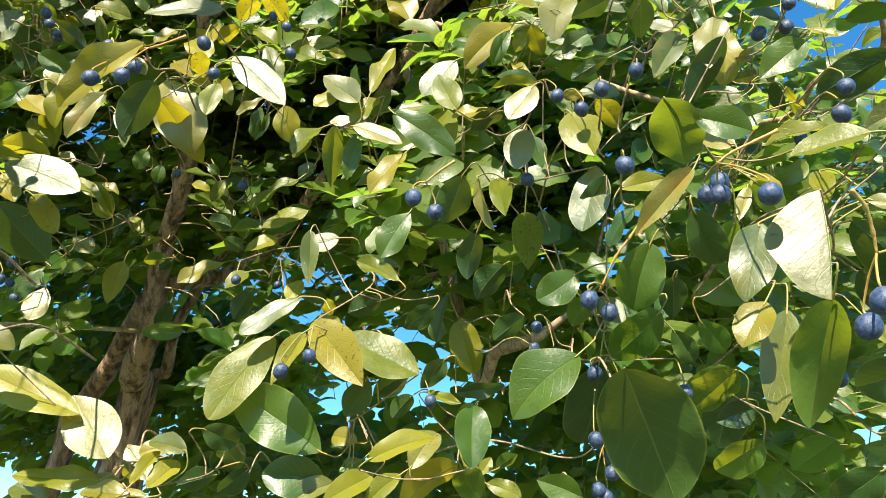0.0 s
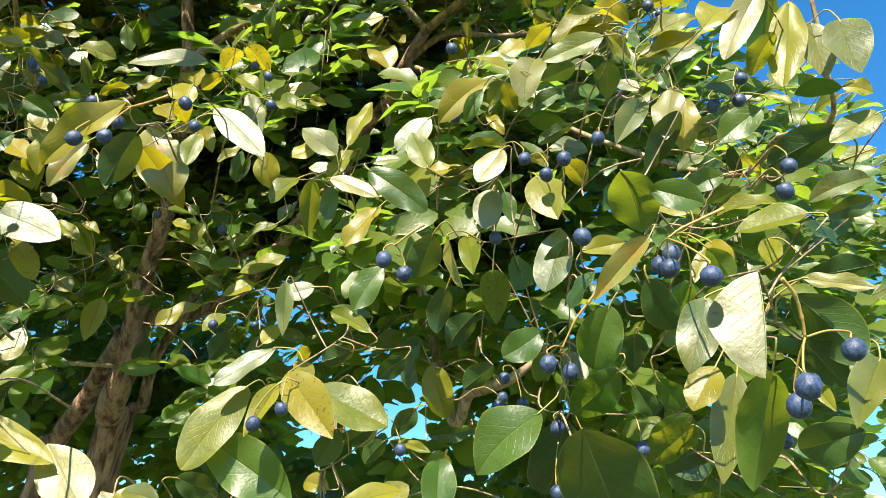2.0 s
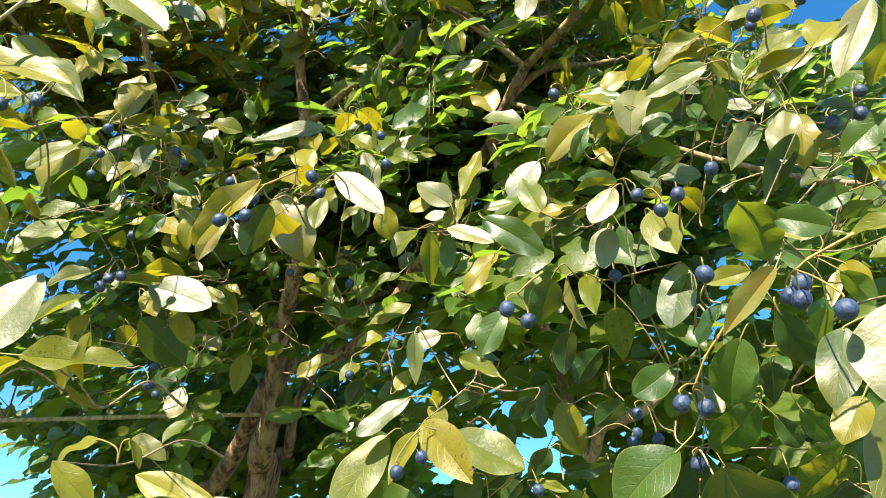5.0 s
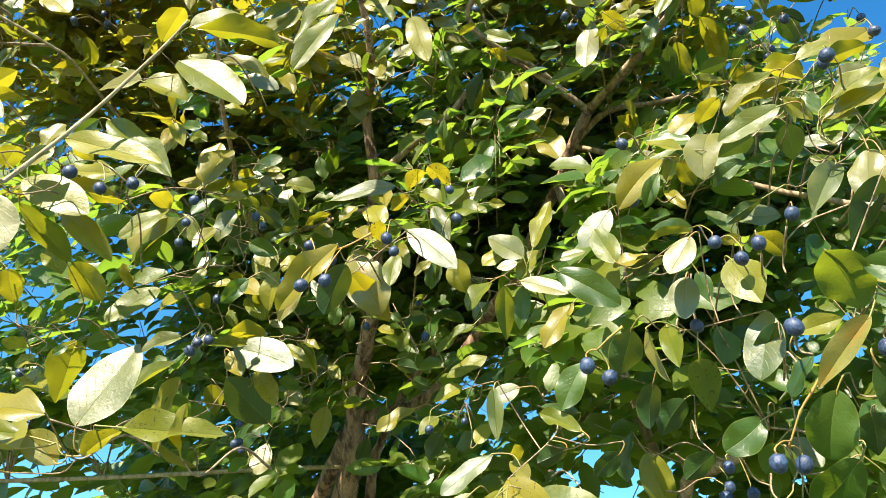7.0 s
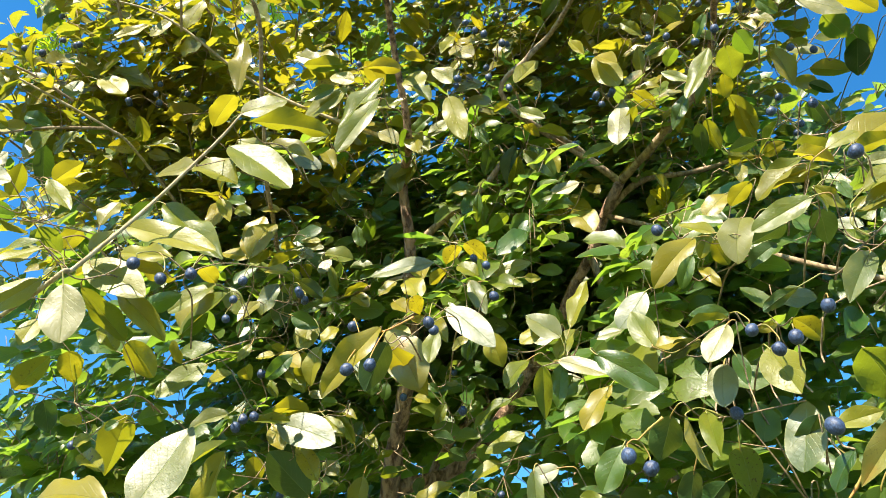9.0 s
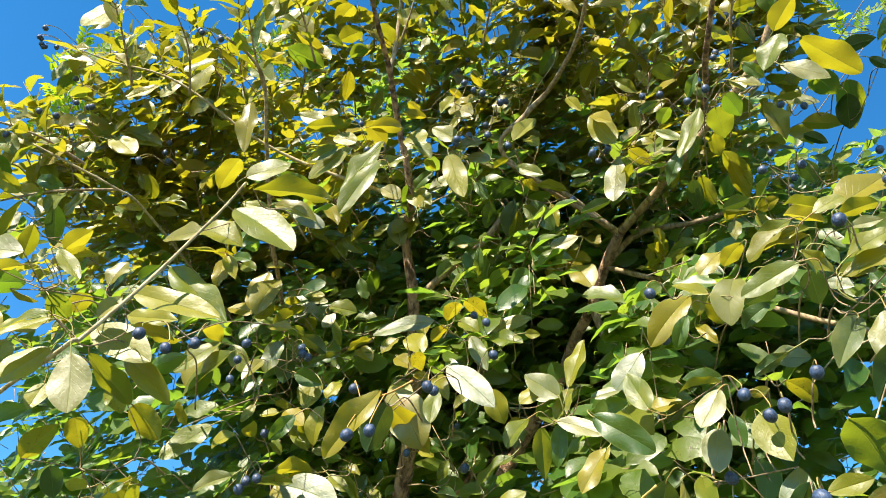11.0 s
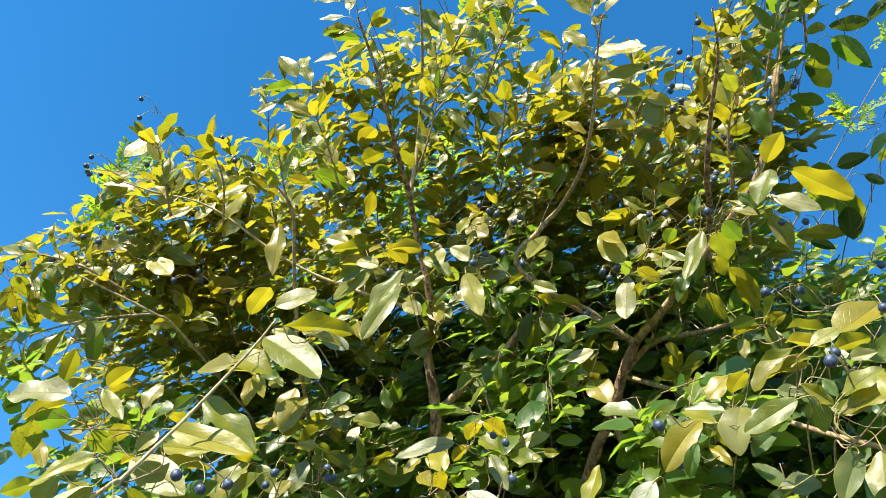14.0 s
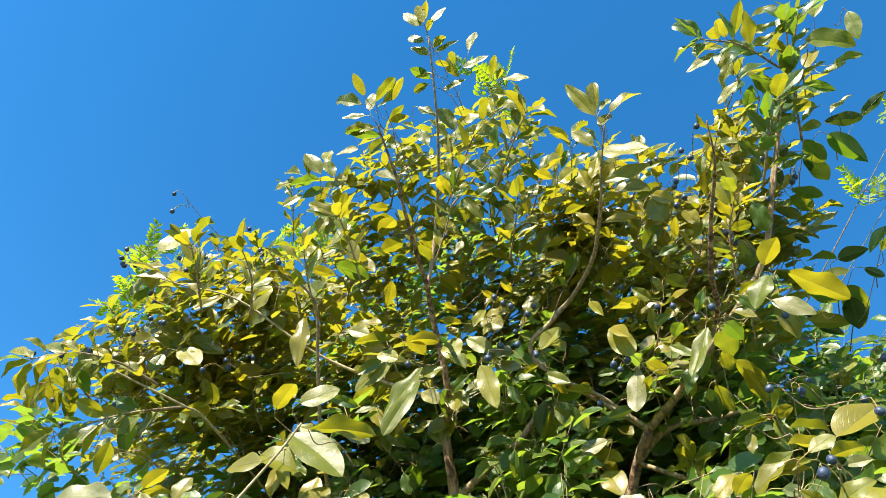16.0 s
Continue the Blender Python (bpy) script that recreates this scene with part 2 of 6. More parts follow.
shape_dice = random.Random(5)
SHAPES = [(shape_dice.uniform(0.05, 0.25), shape_dice.uniform(-0.34, 0.06), shape_dice.uniform(0.02, 0.06), shape_dice.random(), shape_dice.uniform(-0.28, 0.28), k) for k in range(18)]
FLAT = [(shape_dice.uniform(0.02, 0.09), shape_dice.uniform(-0.18, 0.05), shape_dice.uniform(0.01, 0.035), shape_dice.random(), shape_dice.uniform(-0.2, 0.2), 40 + k) for k in range(18)]
BLADES = [[blade_mesh("leaf", m, leaf_grid(*s)) for s in SHAPES] for m in (M_GREEN, M_YELLOW, M_RUST)]
BLADES += [[blade_mesh("leaf", M_GREEN, leaf_grid(*s)) for s in FLAT], [blade_mesh("leaf", M_SUN, leaf_grid(*s)) for s in SHAPES], [blade_mesh("leaf", M_SUN, leaf_grid(*s)) for s in FLAT], [blade_mesh("leaf", M_DEEP, leaf_grid(*s)) for s in SHAPES], [blade_mesh("leaf", M_SHEEN, leaf_grid(*s)) for s in SHAPES[::2] + FLAT[::2]]]
BLADES += [[blade_mesh("leaf", M_SHEEN, leaf_grid(-0.62, -0.10, 0.03, 0.4, 0.1, 77))] * len(SHAPES)]      # folded back along its midrib


def leaf_pose(base, tip, width, turn):
    """The pose that lays a blade from base to tip, turned about its length from facing up."""
    base, tip = Vector(base), Vector(tip)
    along = tip - base
    length = along.length
    along.normalize()
    up = Vector((0, 0, 1)) if abs(along.z) < 0.97 else Vector((0, -1, 0))
    face = (up - along * up.dot(along)).normalized()
    face = Matrix.Rotation(radians(turn), 3, along) @ face
    side = along.cross(face)
    m = Matrix((side, along, face)).transposed().to_4x4()
    return Matrix.Translation(base) @ m @ Matrix.Diagonal((width, length, length, 1))


def drupe_mesh(seed, wrinkled=False):
    bm = bmesh.new()
    bmesh.ops.create_icosphere(bm, subdivisions=3, radius=1.0)
    for v in bm.verts:
        k = noise.noise(v.co * (2.2 if wrinkled else 1.1) + Vector((seed * 7.1, 0, 0)))
        v.co *= 1 + (0.16 if wrinkled else 0.035) * k
        if wrinkled:
            v.co *= 1 - 0.07 * abs(math.sin(v.co.x * 6 + 2 * k))
        v.co.z *= 1.14
        top = max(0.0, v.co.z - 0.85)
        v.co.z -= top * 0.8 * max(0.0, 1 - 5 * (v.co.x ** 2 + v.co.y ** 2))
    return mesh_from(bm, "drupe", M_FRUIT)


DRUPES = [drupe_mesh(k, k == 4) for k in range(5)]


# ---- the setting ----
def build_ground():
    n, bm = 40, bmesh.new()
    ring = lambda k: 0.6 * 1.26 ** k
    last = None
    centre = bm.verts.new((0, 1.2, 0))
    for k in range(n):
        r = ring(k)
        row = [bm.verts.new((r * math.cos(2 * math.pi * a / 48), 1.2 + r * math.sin(2 * math.pi * a / 48),
                             0.02 * noise.noise(Vector((r * math.cos(a), r * math.sin(a), k)))) ) for a in range(48)]
        for a in range(48):
            if last is None:
                bm.faces.new((centre, row[a], row[(a + 1) % 48]))
            else:
                bm.faces.new((last[a], row[a], row[(a + 1) % 48], last[(a + 1) % 48]))
        last = row
    tagged(new("ground", mesh_from(bm, "ground", M_GROUND)), "rough grass under the fruiting tree", "ground", kind="structure")


build_ground()

# ---- the tree ----
tree = tagged(new("fruit_tree"), "small evergreen tree with glossy leaves and dark blue drupes", "tree")
STEMS = []


def limb(name, points, radii, label=""):
    """A stem of the tree through the points, in millimetres, with its radii."""
    pts = smooth_path([Vector(p) / 1000 for p in points])
    rr = np.interp(np.linspace(0, len(points) - 1, len(pts)), range(len(points)), radii) / 1000
    rr = [float(r) for r in rr]
    pts = [p + 0.25 * float(r) * Vector((noise.noise(p * 9), noise.noise(p * 9 + Vector((5, 0, 0))), 0)) * 4 for p, r in zip(pts, rr)]
    bm = bmesh.new()
    tube(bm, pts, list(rr), 12 if radii[0] > 8 else 7, 0, 0.22)
    STEMS.extend((p, r, name != "limb" and r > 0.0085 or 0.0095 < r < 0.0135) for p, r in zip(pts, rr))
    return part(name, mesh_from(bm, name, M_BARK if radii[0] > 8 else M_TWIG if radii[0] > 4 else M_SHOOT), tree, label)


PLACED, LEAVES = [], []


def leafy_shoot(points, seed, size=58, gap=26, spread=1.0, tones=(0, 1, 1, 4, 4, 4, 4)):
    """An upright shoot of this year through the points, in millimetres, with pairs of leaves."""
    dice = random.Random(seed)
    line = smooth_path([Vector(p) / 1000 for p in points], 8)
    bm = bmesh.new()
    tube(bm, line, [0.0026 - 0.0016 * k / (len(line) - 1) for k in range(len(line))], 6, 0, 0.1)
    spots, run, turn = [], 0.0, dice.uniform(0, 3)
    for a, b in zip(line, line[1:]):
        run += (b - a).length
        if run > 1.4 * gap / 1000:
            run, turn = 0.0, turn + math.pi / 2 + dice.uniform(-0.3, 0.3)
            spots += [(b, (b - a).normalized(), turn), (b, (b - a).normalized(), turn + math.pi)]
    end = (line[-1] - line[-2]).normalized()
    spots += [(line[-1], end, turn + k * 2.1 + 0.7) for k in range(3)]
    rows = []
    for i, (at, way, a) in enumerate(spots):
        out = way.orthogonal().normalized()
        out = Matrix.Rotation(a, 3, way) @ out
        go = (out * dice.uniform(0.75, 1.1) * spread + way * dice.uniform(0.5, 1.1)).normalized()
        length = size / 1000 * dice.uniform(0.95, 1.45)
        base = at + go * 0.009
        tube(bm, [at, base + go * 0.003], [0.0009, 0.0007], 5, 1)
        face = Vector((-0.12, -0.92, 0.30)) + Vector([dice.gauss(0, 0.36) for _ in range(3)]) - out * 0.2
        rows.append((base, base + go * length, length * dice.uniform(0.37, 0.48), face, dice.choice(tones)))
    twig = part("branch", mesh_from(bm, "branch", M_TWIG, M_STALK), tree, "upright leafy shoot")
    for base, tip, width, face, tone in rows:
        middle = (base + tip) / 2
        if any((middle - q).length < 0.036 for q in PLACED):
            continue
        along = (tip - base).normalized()
        face = (face - along * face.dot(along)).normalized()
        m = Matrix((along.cross(face), along, face)).transposed().to_4x4()
        ob = part("leaf", BLADES[tone][dice.randrange(len(SHAPES))], twig, ("", "yellow leaf with sunlight in its colour", "", "", "")[tone])
        span = (tip - base).length
        LEAVES.append((base + tip) / 2)
        ob.matrix_basis = Matrix.Translation(base) @ m @ Matrix.Diagonal((width, span, span, 1))


def fruit_stalk(points, fruit):
    """A knobbly fruit stalk through the points with its drupes, all in millimetres."""
    line = smooth_path([Vector(p) / 1000 for p in points], 6)
    bm = bmesh.new()
    tube(bm, line, [0.0011 - 0.0004 * k / (len(line) - 1) + (0.0004 if k % 6 == 0 else 0) for k in range(len(line))], 7, 0, 0.25)
    for c in fruit:
        c = Vector(c) / 1000
        near = min(line[3:], key=lambda p: (p - c - Vector((0, 0, 0.015))).length)
        top = c + Vector((0, 0, 0.0062))
        tube(bm, smooth_path([near, near.lerp(top, 0.5) + Vector((0, 0, 0.004)), top + Vector((0, 0, 0.004)), top], 5), [0.00062] * 16, 6, 0)
    ob = part("fruit_stalk", mesh_from(bm, "fruit_stalk", M_PEDUNCLE), tree, "knobbly orange-brown fruit stalk")
    for k, c in enumerate(fruit):
        drupe = part("drupe", DRUPES[(k + len(points)) % 5], ob)
        drupe.matrix_basis = pose(*(Vector(c) / 1000), 20 * k, 15, 50 * k) @ Matrix.Diagonal((0.0062, 0.0062, 0.0062, 1))


def branch(start, leaves, fruit=()):
    """A leafy twig that leaves the tree at start: leaves as base, tip, width, turn and tone; fruit as centres; all in millimetres."""
    dice = random.Random(int(start[0] * 3 + start[1] * 5 + start[2] * 7))
    start = Vector(start) / 1000
    rows = [(Vector(r[0:3]) / 1000, Vector(r[3:6]) / 1000, r[6] / 1000, r[7], r[8]) for r in leaves]
    bases = [r[0] for r in rows] or [Vector(c) / 1000 + Vector((0, 0.01, 0.03)) for c in fruit]
    end = max(bases, key=lambda b: (b - start).length)
    mid = sum(bases, Vector()) / len(bases)
    mid = mid.lerp(start, 0.12) + Vector((0, 0.012, -0.008))
    line = smooth_path([start, start.lerp(mid, 0.55) + Vector((0, 0, 0.02)), mid, end], 8)
    stubs, own = [], []
    bm = main = bmesh.new()
    tube(bm, line, [0.0012 - 0.0006 * k / (len(line) - 1) for k in range(len(line))], 6, 0, 0.15)
    for base, tip, *_ in rows:
        bm = main
        near = min(line, key=lambda p: (p - base).length)
        way = (tip - base).normalized()
        span = (base - near).length
        if span > 0.04:
            hold = base - way * 0.014 + (near - base).normalized() * 0.008
            if span > 0.08:
                bm = bmesh.new()
                stubs.append(bm)
                near = hold + (near - hold).normalized() * 0.03 + Vector((0, 0.02, 0))
            tube(bm, smooth_path([near, near.lerp(hold, 0.5) + Vector((0, 0.02, 0)), hold], 4), [0.0008 - 0.00003 * k for k in range(9)], 5, 0)
            near, span = hold, (base - hold).length
        if span > 0.002:
            knee = near.lerp(base, 0.55) - way * min(0.008, span * 0.3)
            if bm is main:
                own.append(base)
            tube(bm, smooth_path([near, knee, base, base + way * 0.004], 4), [0.0007] * 10 + [0.0006] * 3, 5, 1)
    held = list(line) + own
    for k, c in enumerate(fruit):
        c = Vector(c) / 1000
        bm = main
        near = min(held, key=lambda p: (p - c - Vector((0, 0, 0.02))).length)
        top = c + Vector((dice.uniform(-0.002, 0.002), 0, 0.0066))
        span = (near - top).length
        if span > 0.045:
            hold = top + (near - top).normalized() * 0.022 + Vector((0, 0.01, 0.014))
            if span > 0.08:
                bm = bmesh.new()
                stubs.append(bm)
                near = hold + (near - hold).normalized() * 0.03 + Vector((0, 0.02, 0))
            tube(bm, smooth_path([near, near.lerp(hold, 0.5) + Vector((0, 0.02, 0)), hold], 4), [0.0009] * 9, 5, 0)
            near = hold
        stalk = smooth_path([near, near.lerp(top, 0.5) + Vector((0, 0, 0.007)), top + Vector((0, 0, 0.005)), top], 5)
        tube(bm, stalk, [0.00062] * 16, 5, 1)
        if bm is main:
            held.append(stalk[4])
    twig = part("branch", mesh_from(main, "branch", M_TWIG, M_STALK), tree)
    for bm in stubs:
        part("twig", mesh_from(bm, "twig", M_TWIG, M_STALK), twig)
    for base, tip, width, turn, tone in rows:
        ob = part("leaf", BLADES[tone][dice.randrange(len(SHAPES))], twig, ("", "yellow leaf with sunlight in its colour", "rust-spotted leaf", "", "", "", "", "", "folded waxy leaf")[tone])
        ob.matrix_basis = leaf_pose(base, tip, width * 0.90, turn)
        PLACED.append((base + tip) / 2)
    for k, c in enumerate(fruit):
        wrinkled = dice.random() < 0.1
        ob = part("drupe", DRUPES[4 if wrinkled else dice.randrange(4)], twig, "wrinkled dark drupe" if wrinkled else "")
        r = dice.uniform(0.0053, 0.0062)
        ob.matrix_basis = pose(*(Vector(c) / 1000), dice.uniform(-35, 35), dice.uniform(-35, 35), dice.uniform(0, 360)) @ Matrix.Diagonal((r, r, r, 1))


limb("trunk", [(-631, 1426, 0), (-601, 1351, 937), (-581, 1276, 1873), (-553, 1223, 1965), (-525, 1182, 2036), (-503, 1141, 2108), (-488, 1100, 2179), (-463, 1054, 2260), (-438, 997, 2358), (-422, 935, 2466), (-422, 883, 2555), (-424, 837, 2636), (-369, 725, 2606), (-353, 618, 2693), (-342, 524, 2743), (-335, 445, 2753), (-323, 362, 2767), (-318, 283, 2803), (-320, 195, 2843)], [34, 30, 26, 24, 22, 20, 17, 15.5, 14, 12.5, 11, 10, 7.5, 6.2, 5, 4.2, 3.5, 2.8, 2], "flaking brown trunk")
limb("stem", [(-877, 1563, 0), (-805, 1488, 935), (-757, 1413, 1871), (-711, 1360, 1925), (-617, 1255, 2028), (-533, 1170, 2097)], [26, 24, 20, 19, 17, 15], "flaking brown stem")
limb("stem", [(-548, 1558, 0), (-566, 1458, 945), (-578, 1358, 1891), (-533, 1293, 2005), (-500, 1257, 2106), (-438, 1239, 2219), (-373, 1259, 2306), (-278, 1305, 2369)], [18, 15, 13, 11, 9, 8, 6, 4], "flaking brown stem")
limb("limb", [(-503, 1141, 2108), (-379, 1245, 2207), (-192, 1100, 2356), (-127, 1040, 2429), (-75, 984, 2490), (-32, 934, 2540), (6, 892, 2578)], [15, 14, 11.5, 11, 10.5, 10, 9.8], "")
limb("limb", [(6, 892, 2578), (32, 882, 2602), (91, 849, 2636), (144, 806, 2681), (185, 767, 2715), (192, 582, 2653), (205, 505, 2663), (223, 408, 2664), (233, 347, 2662), (234, 293, 2677)], [9, 8, 7, 6.5, 6, 5, 4, 3, 1.8, 1.2], "")
limb("limb", [(6, 892, 2578), (-38, 855, 2608), (-77, 806, 2622), (-126, 757, 2632), (-180, 717, 2661)], [7, 6, 5, 4, 3], "")
limb("limb", [(-32, 934, 2540), (39, 909, 2586), (135, 924, 2606), (201, 933, 2623), (287, 935, 2657)], [7, 6, 5, 4.5, 3], "")
limb("limb", [(6, 892, 2578), (-177, 723, 2676), (-126, 677, 2729), (-77, 657, 2761), (-8, 553, 2734), (29, 461, 2738), (53, 382, 2755), (81, 291, 2755)], [5.5, 5, 5, 4.6, 4, 3, 2, 1.4], "")
limb("limb", [(-388, 870, 2491), (-315, 834, 2517), (-243, 813, 2558), (-196, 801, 2610)], [8, 7, 6, 4], "")
limb("limb", [(-342, 524, 2743), (-317, 471, 2922), (-274, 367, 2990), (-248, 269, 3047), (-223, 155, 3116)], [4.5, 3.6, 3, 2.4, 1.6], "")
limb("limb", [(-422, 935, 2466), (-695, 976, 2472), (-609, 693, 2468), (-558, 555, 2513), (-504, 409, 2590), (-502, 354, 2606), (-522, 308, 2608)], [5, 4.5, 4, 3.5, 3.2, 2.6, 2], "")
limb("limb", [(-422, 935, 2466), (-850, 1126, 2564), (-914, 848, 2621), (-805, 532, 2521), (-785, 452, 2485), (-815, 379, 2477), (-849, 325, 2480)], [3, 2.6, 2.4, 2.4, 2.2, 2, 1.6], "")
limb("limb", [(-369, 725, 2606), (-597, 593, 2678), (-715, 460, 2737), (-773, 409, 2756), (-846, 367, 2762), (-883, 324, 2755)], [4, 3, 2.5, 2, 1.6, 1.2], "")
limb("limb", [(-75, 984, 2490), (44, 999, 1926), (75, 936, 1916), (119, 880, 1914), (173, 860, 1950)], [8, 8, 9, 8, 3], "")
limb("limb", [(6, 892, 2578), (260, 644, 2668), (350, 537, 2821), (397, 470, 2913), (432, 414, 2968), (477, 345, 3037)], [7, 6, 5, 4, 3.5, 3], "")
limb("limb", [(-32, 934, 2540), (371, 737, 2167), (403, 579, 2101), (404, 491, 2053), (383, 445, 2092), (369, 416, 2143)], [5, 4, 3, 2.6, 2.3, 2], "")
limb("limb", [(-525, 1182, 2036), (-1059, 651, 1899), (-727, 369, 1983), (-531, 287, 2021), (-514, 292, 2038), (-470, 307, 2122), (-420, 313, 2204), (-396, 313, 2248)], [4, 3, 2.8, 2.5, 2.3, 2.0, 1.7, 1.3], "")

branch((-1164, 657, 2699), [
    (-1195, 410, 2618, -1247, 454, 2566, 44, -145, 4), (-1191, 437, 2657, -1269, 458, 2614, 43, -136, 4)],
    [(-1138, 360, 2653), (-1259, 394, 2710), (-1283, 392, 2694), (-1169, 372, 2638), (-1121, 376, 2646), (-1072, 396, 2659), (-1145, 430, 2574), (-1089, 405, 2680)])
branch((-621, 510, 2185), [
    (-571, 261, 2140, -533, 274, 2098, 20, 78, 5), (-599, 253, 2085, -574, 271, 2077, 17, -179, 1)])
branch((-546, 519, 2079), [
],
    [(-438, 285, 2023), (-415, 300, 2012), (-388, 306, 2017)])
branch((-1015, 673, 3195), [
],
    [(-1004, 315, 3131), (-1023, 349, 3107), (-850, 458, 3093), (-1027, 328, 3163), (-1047, 362, 3138)])
branch((-1030, 715, 3037), [
    (-1012, 499, 3028, -1023, 471, 3107, 34, -145, 5)],
    [(-1120, 359, 2997), (-1130, 366, 2975), (-1132, 378, 2968), (-1130, 384, 2965), (-1108, 396, 2971), (-1066, 446, 2905), (-1048, 457, 2876), (-1145, 372, 3026), (-1152, 380, 3001), (-1151, 396, 2993), (-978, 441, 2955)])
branch((-1030, 718, 2729), [
    (-1070, 446, 2690, -1161, 467, 2642, 54, -117, 4)],
    [(-947, 437, 2751), (-1086, 430, 2778), (-976, 403, 2692), (-957, 429, 2685), (-1034, 490, 2586), (-1039, 406, 2732), (-969, 445, 2767), (-994, 434, 2778), (-995, 415, 2711)])
branch((-429, 523, 3192), [
    (-375, 256, 3109, -319, 231, 3148, 36, -147, 1)])
branch((-1005, 690, 2539), [
    (-954, 350, 2392, -1022, 356, 2364, 38, -113, 4)],
    [(-1087, 440, 2504), (-1073, 475, 2586)])
branch((-947, 759, 2782), [
],
    [(-1043, 458, 2831), (-854, 564, 2725), (-855, 580, 2717), (-811, 598, 2751), (-872, 529, 2670), (-825, 608, 2769), (-885, 543, 2682), (-870, 593, 2728), (-853, 563, 2754)])
branch((-571, 639, 2169), [
],
    [(-445, 455, 2122)])
branch((-266, 563, 3335), [
    (-300, 307, 3255, -341, 309, 3239, 22, -144, 4), (-231, 336, 3307, -256, 282, 3340, 32, 159, 1)])
branch((-558, 653, 2304), [
    (-611, 462, 2170, -571, 486, 2162, 23, -179, 1)])
branch((-652, 734, 2878), [
],
    [(-716, 412, 2875), (-645, 402, 2803), (-744, 427, 2920), (-662, 413, 2833)])
branch((-317, 614, 1799), [
    (-300, 332, 1730, -276, 350, 1704, 21, 84, 4), (-299, 405, 1764, -294, 417, 1745, 11, 78, 1),
    (-321, 402, 1764, -360, 404, 1754, 21, -49, 4)])
branch((-583, 822, 2243), [
    (-571, 589, 2214, -655, 611, 2163, 53, -83, 4), (-487, 559, 2099, -498, 554, 2072, 15, -86, 5),
    (-559, 527, 2062, -564, 502, 2084, 17, -164, 4)],
    [(-510, 529, 2154), (-523, 541, 2133), (-424, 550, 2163)])
branch((224, 581, 1846), [
    (246, 335, 1840, 272, 341, 1830, 15, 81, 6)])
branch((-498, 792, 2099), [
],
    [(-466, 549, 1989), (-476, 552, 1981), (-453, 551, 1992)])
branch((-408, 771, 2615), [
],
    [(-402, 553, 2648), (-374, 542, 2555)])
branch((-334, 821, 3228), [
    (-347, 626, 3161, -280, 699, 3130, 49, 109, 0), (-269, 620, 3167, -339, 652, 3118, 42, -130, 4),
    (-216, 596, 3182, -289, 592, 3160, 40, -112, 0)],
    [(-349, 592, 3015), (-313, 641, 3128), (-267, 620, 3157), (-296, 686, 3150)])
branch((253, 630, 1799), [
],
    [(262, 451, 1734)])
branch((253, 626, 2092), [
    (264, 405, 2008, 234, 402, 2013, 16, -85, 6)],
    [(273, 404, 2024), (272, 413, 2008), (250, 415, 2003), (201, 377, 2095)])
branch((-292, 805, 2149), [
],
    [(-203, 449, 2025), (-233, 551, 2081), (-171, 598, 2151)])
branch((270, 635, 1936), [
    (301, 481, 2005, 318, 492, 1986, 13, -151, 1)],
    [(261, 355, 1899), (259, 364, 1884)])
branch((-519, 869, 2064), [
    (-520, 604, 1975, -564, 647, 1893, 53, -118, 4), (-610, 710, 1932, -558, 732, 1905, 29, 161, 1)],
    [(-741, 579, 1991), (-494, 709, 1924), (-487, 596, 2076)])
branch((98, 685, 3070), [
],
    [(146, 509, 2947), (161, 508, 2948), (187, 523, 2814), (169, 522, 2793), (184, 538, 2893)])
branch((167, 676, 1937), [
    (141, 444, 1862, 118, 459, 1836, 20, -68, 6), (138, 465, 1890, 175, 461, 1898, 20, 87, 4)],
    [(117, 405, 1939), (153, 429, 1978), (118, 379, 1854)])
branch((-576, 907, 2335), [
    (-612, 633, 2262, -577, 650, 2211, 33, 95, 5)],
    [(-489, 646, 2244), (-480, 655, 2229), (-471, 640, 2221)])
branch((138, 736, 1842), [
],
    [(89, 625, 1835), (107, 638, 1813), (123, 550, 1767), (183, 520, 1743), (121, 560, 1716)])
branch((60, 734, 2031), [
    (85, 492, 2020, 47, 480, 2016, 21, -93, 0)],
    [(98, 474, 1989), (110, 444, 1951), (73, 510, 1927)])
branch((199, 695, 2146), [
    (183, 452, 2127, 211, 473, 2110, 20, 114, 4), (184, 461, 2132, 203, 485, 2116, 18, 114, 0),
    (205, 453, 2129, 212, 457, 2108, 13, 131, 3)])
branch((-301, 887, 2677), [
],
    [(-206, 515, 2497), (-216, 610, 2620), (-185, 619, 2621), (-154, 592, 2670), (-197, 652, 2694), (-220, 618, 2620), (-185, 624, 2629), (-237, 602, 2596)])
branch((-465, 959, 3172), [
],
    [(-493, 573, 3059), (-292, 758, 3056), (-270, 755, 3085), (-368, 712, 2907)])
branch((-106, 841, 3164), [
    (-162, 568, 3083, -218, 542, 3086, 32, -103, 4)])
branch((-278, 883, 2263), [
],
    [(-212, 644, 2254), (-195, 651, 2243)])
branch((282, 708, 2134), [
    (271, 464, 2033, 254, 465, 2016, 11, -106, 4), (304, 503, 2029, 315, 518, 2003, 15, -168, 6)],
    [(337, 538, 1990), (224, 443, 2152)])
branch((118, 744, 2038), [
    (121, 479, 1995, 102, 470, 1986, 11, -117, 1)])
branch((-78, 820, 2089), [
    (-91, 594, 2082, -93, 575, 2115, 20, 144, 0)])
branch((-102, 820, 1891), [
],
    [(83, 638, 1811), (-108, 541, 1779), (-131, 547, 1768), (-12, 659, 1773)])
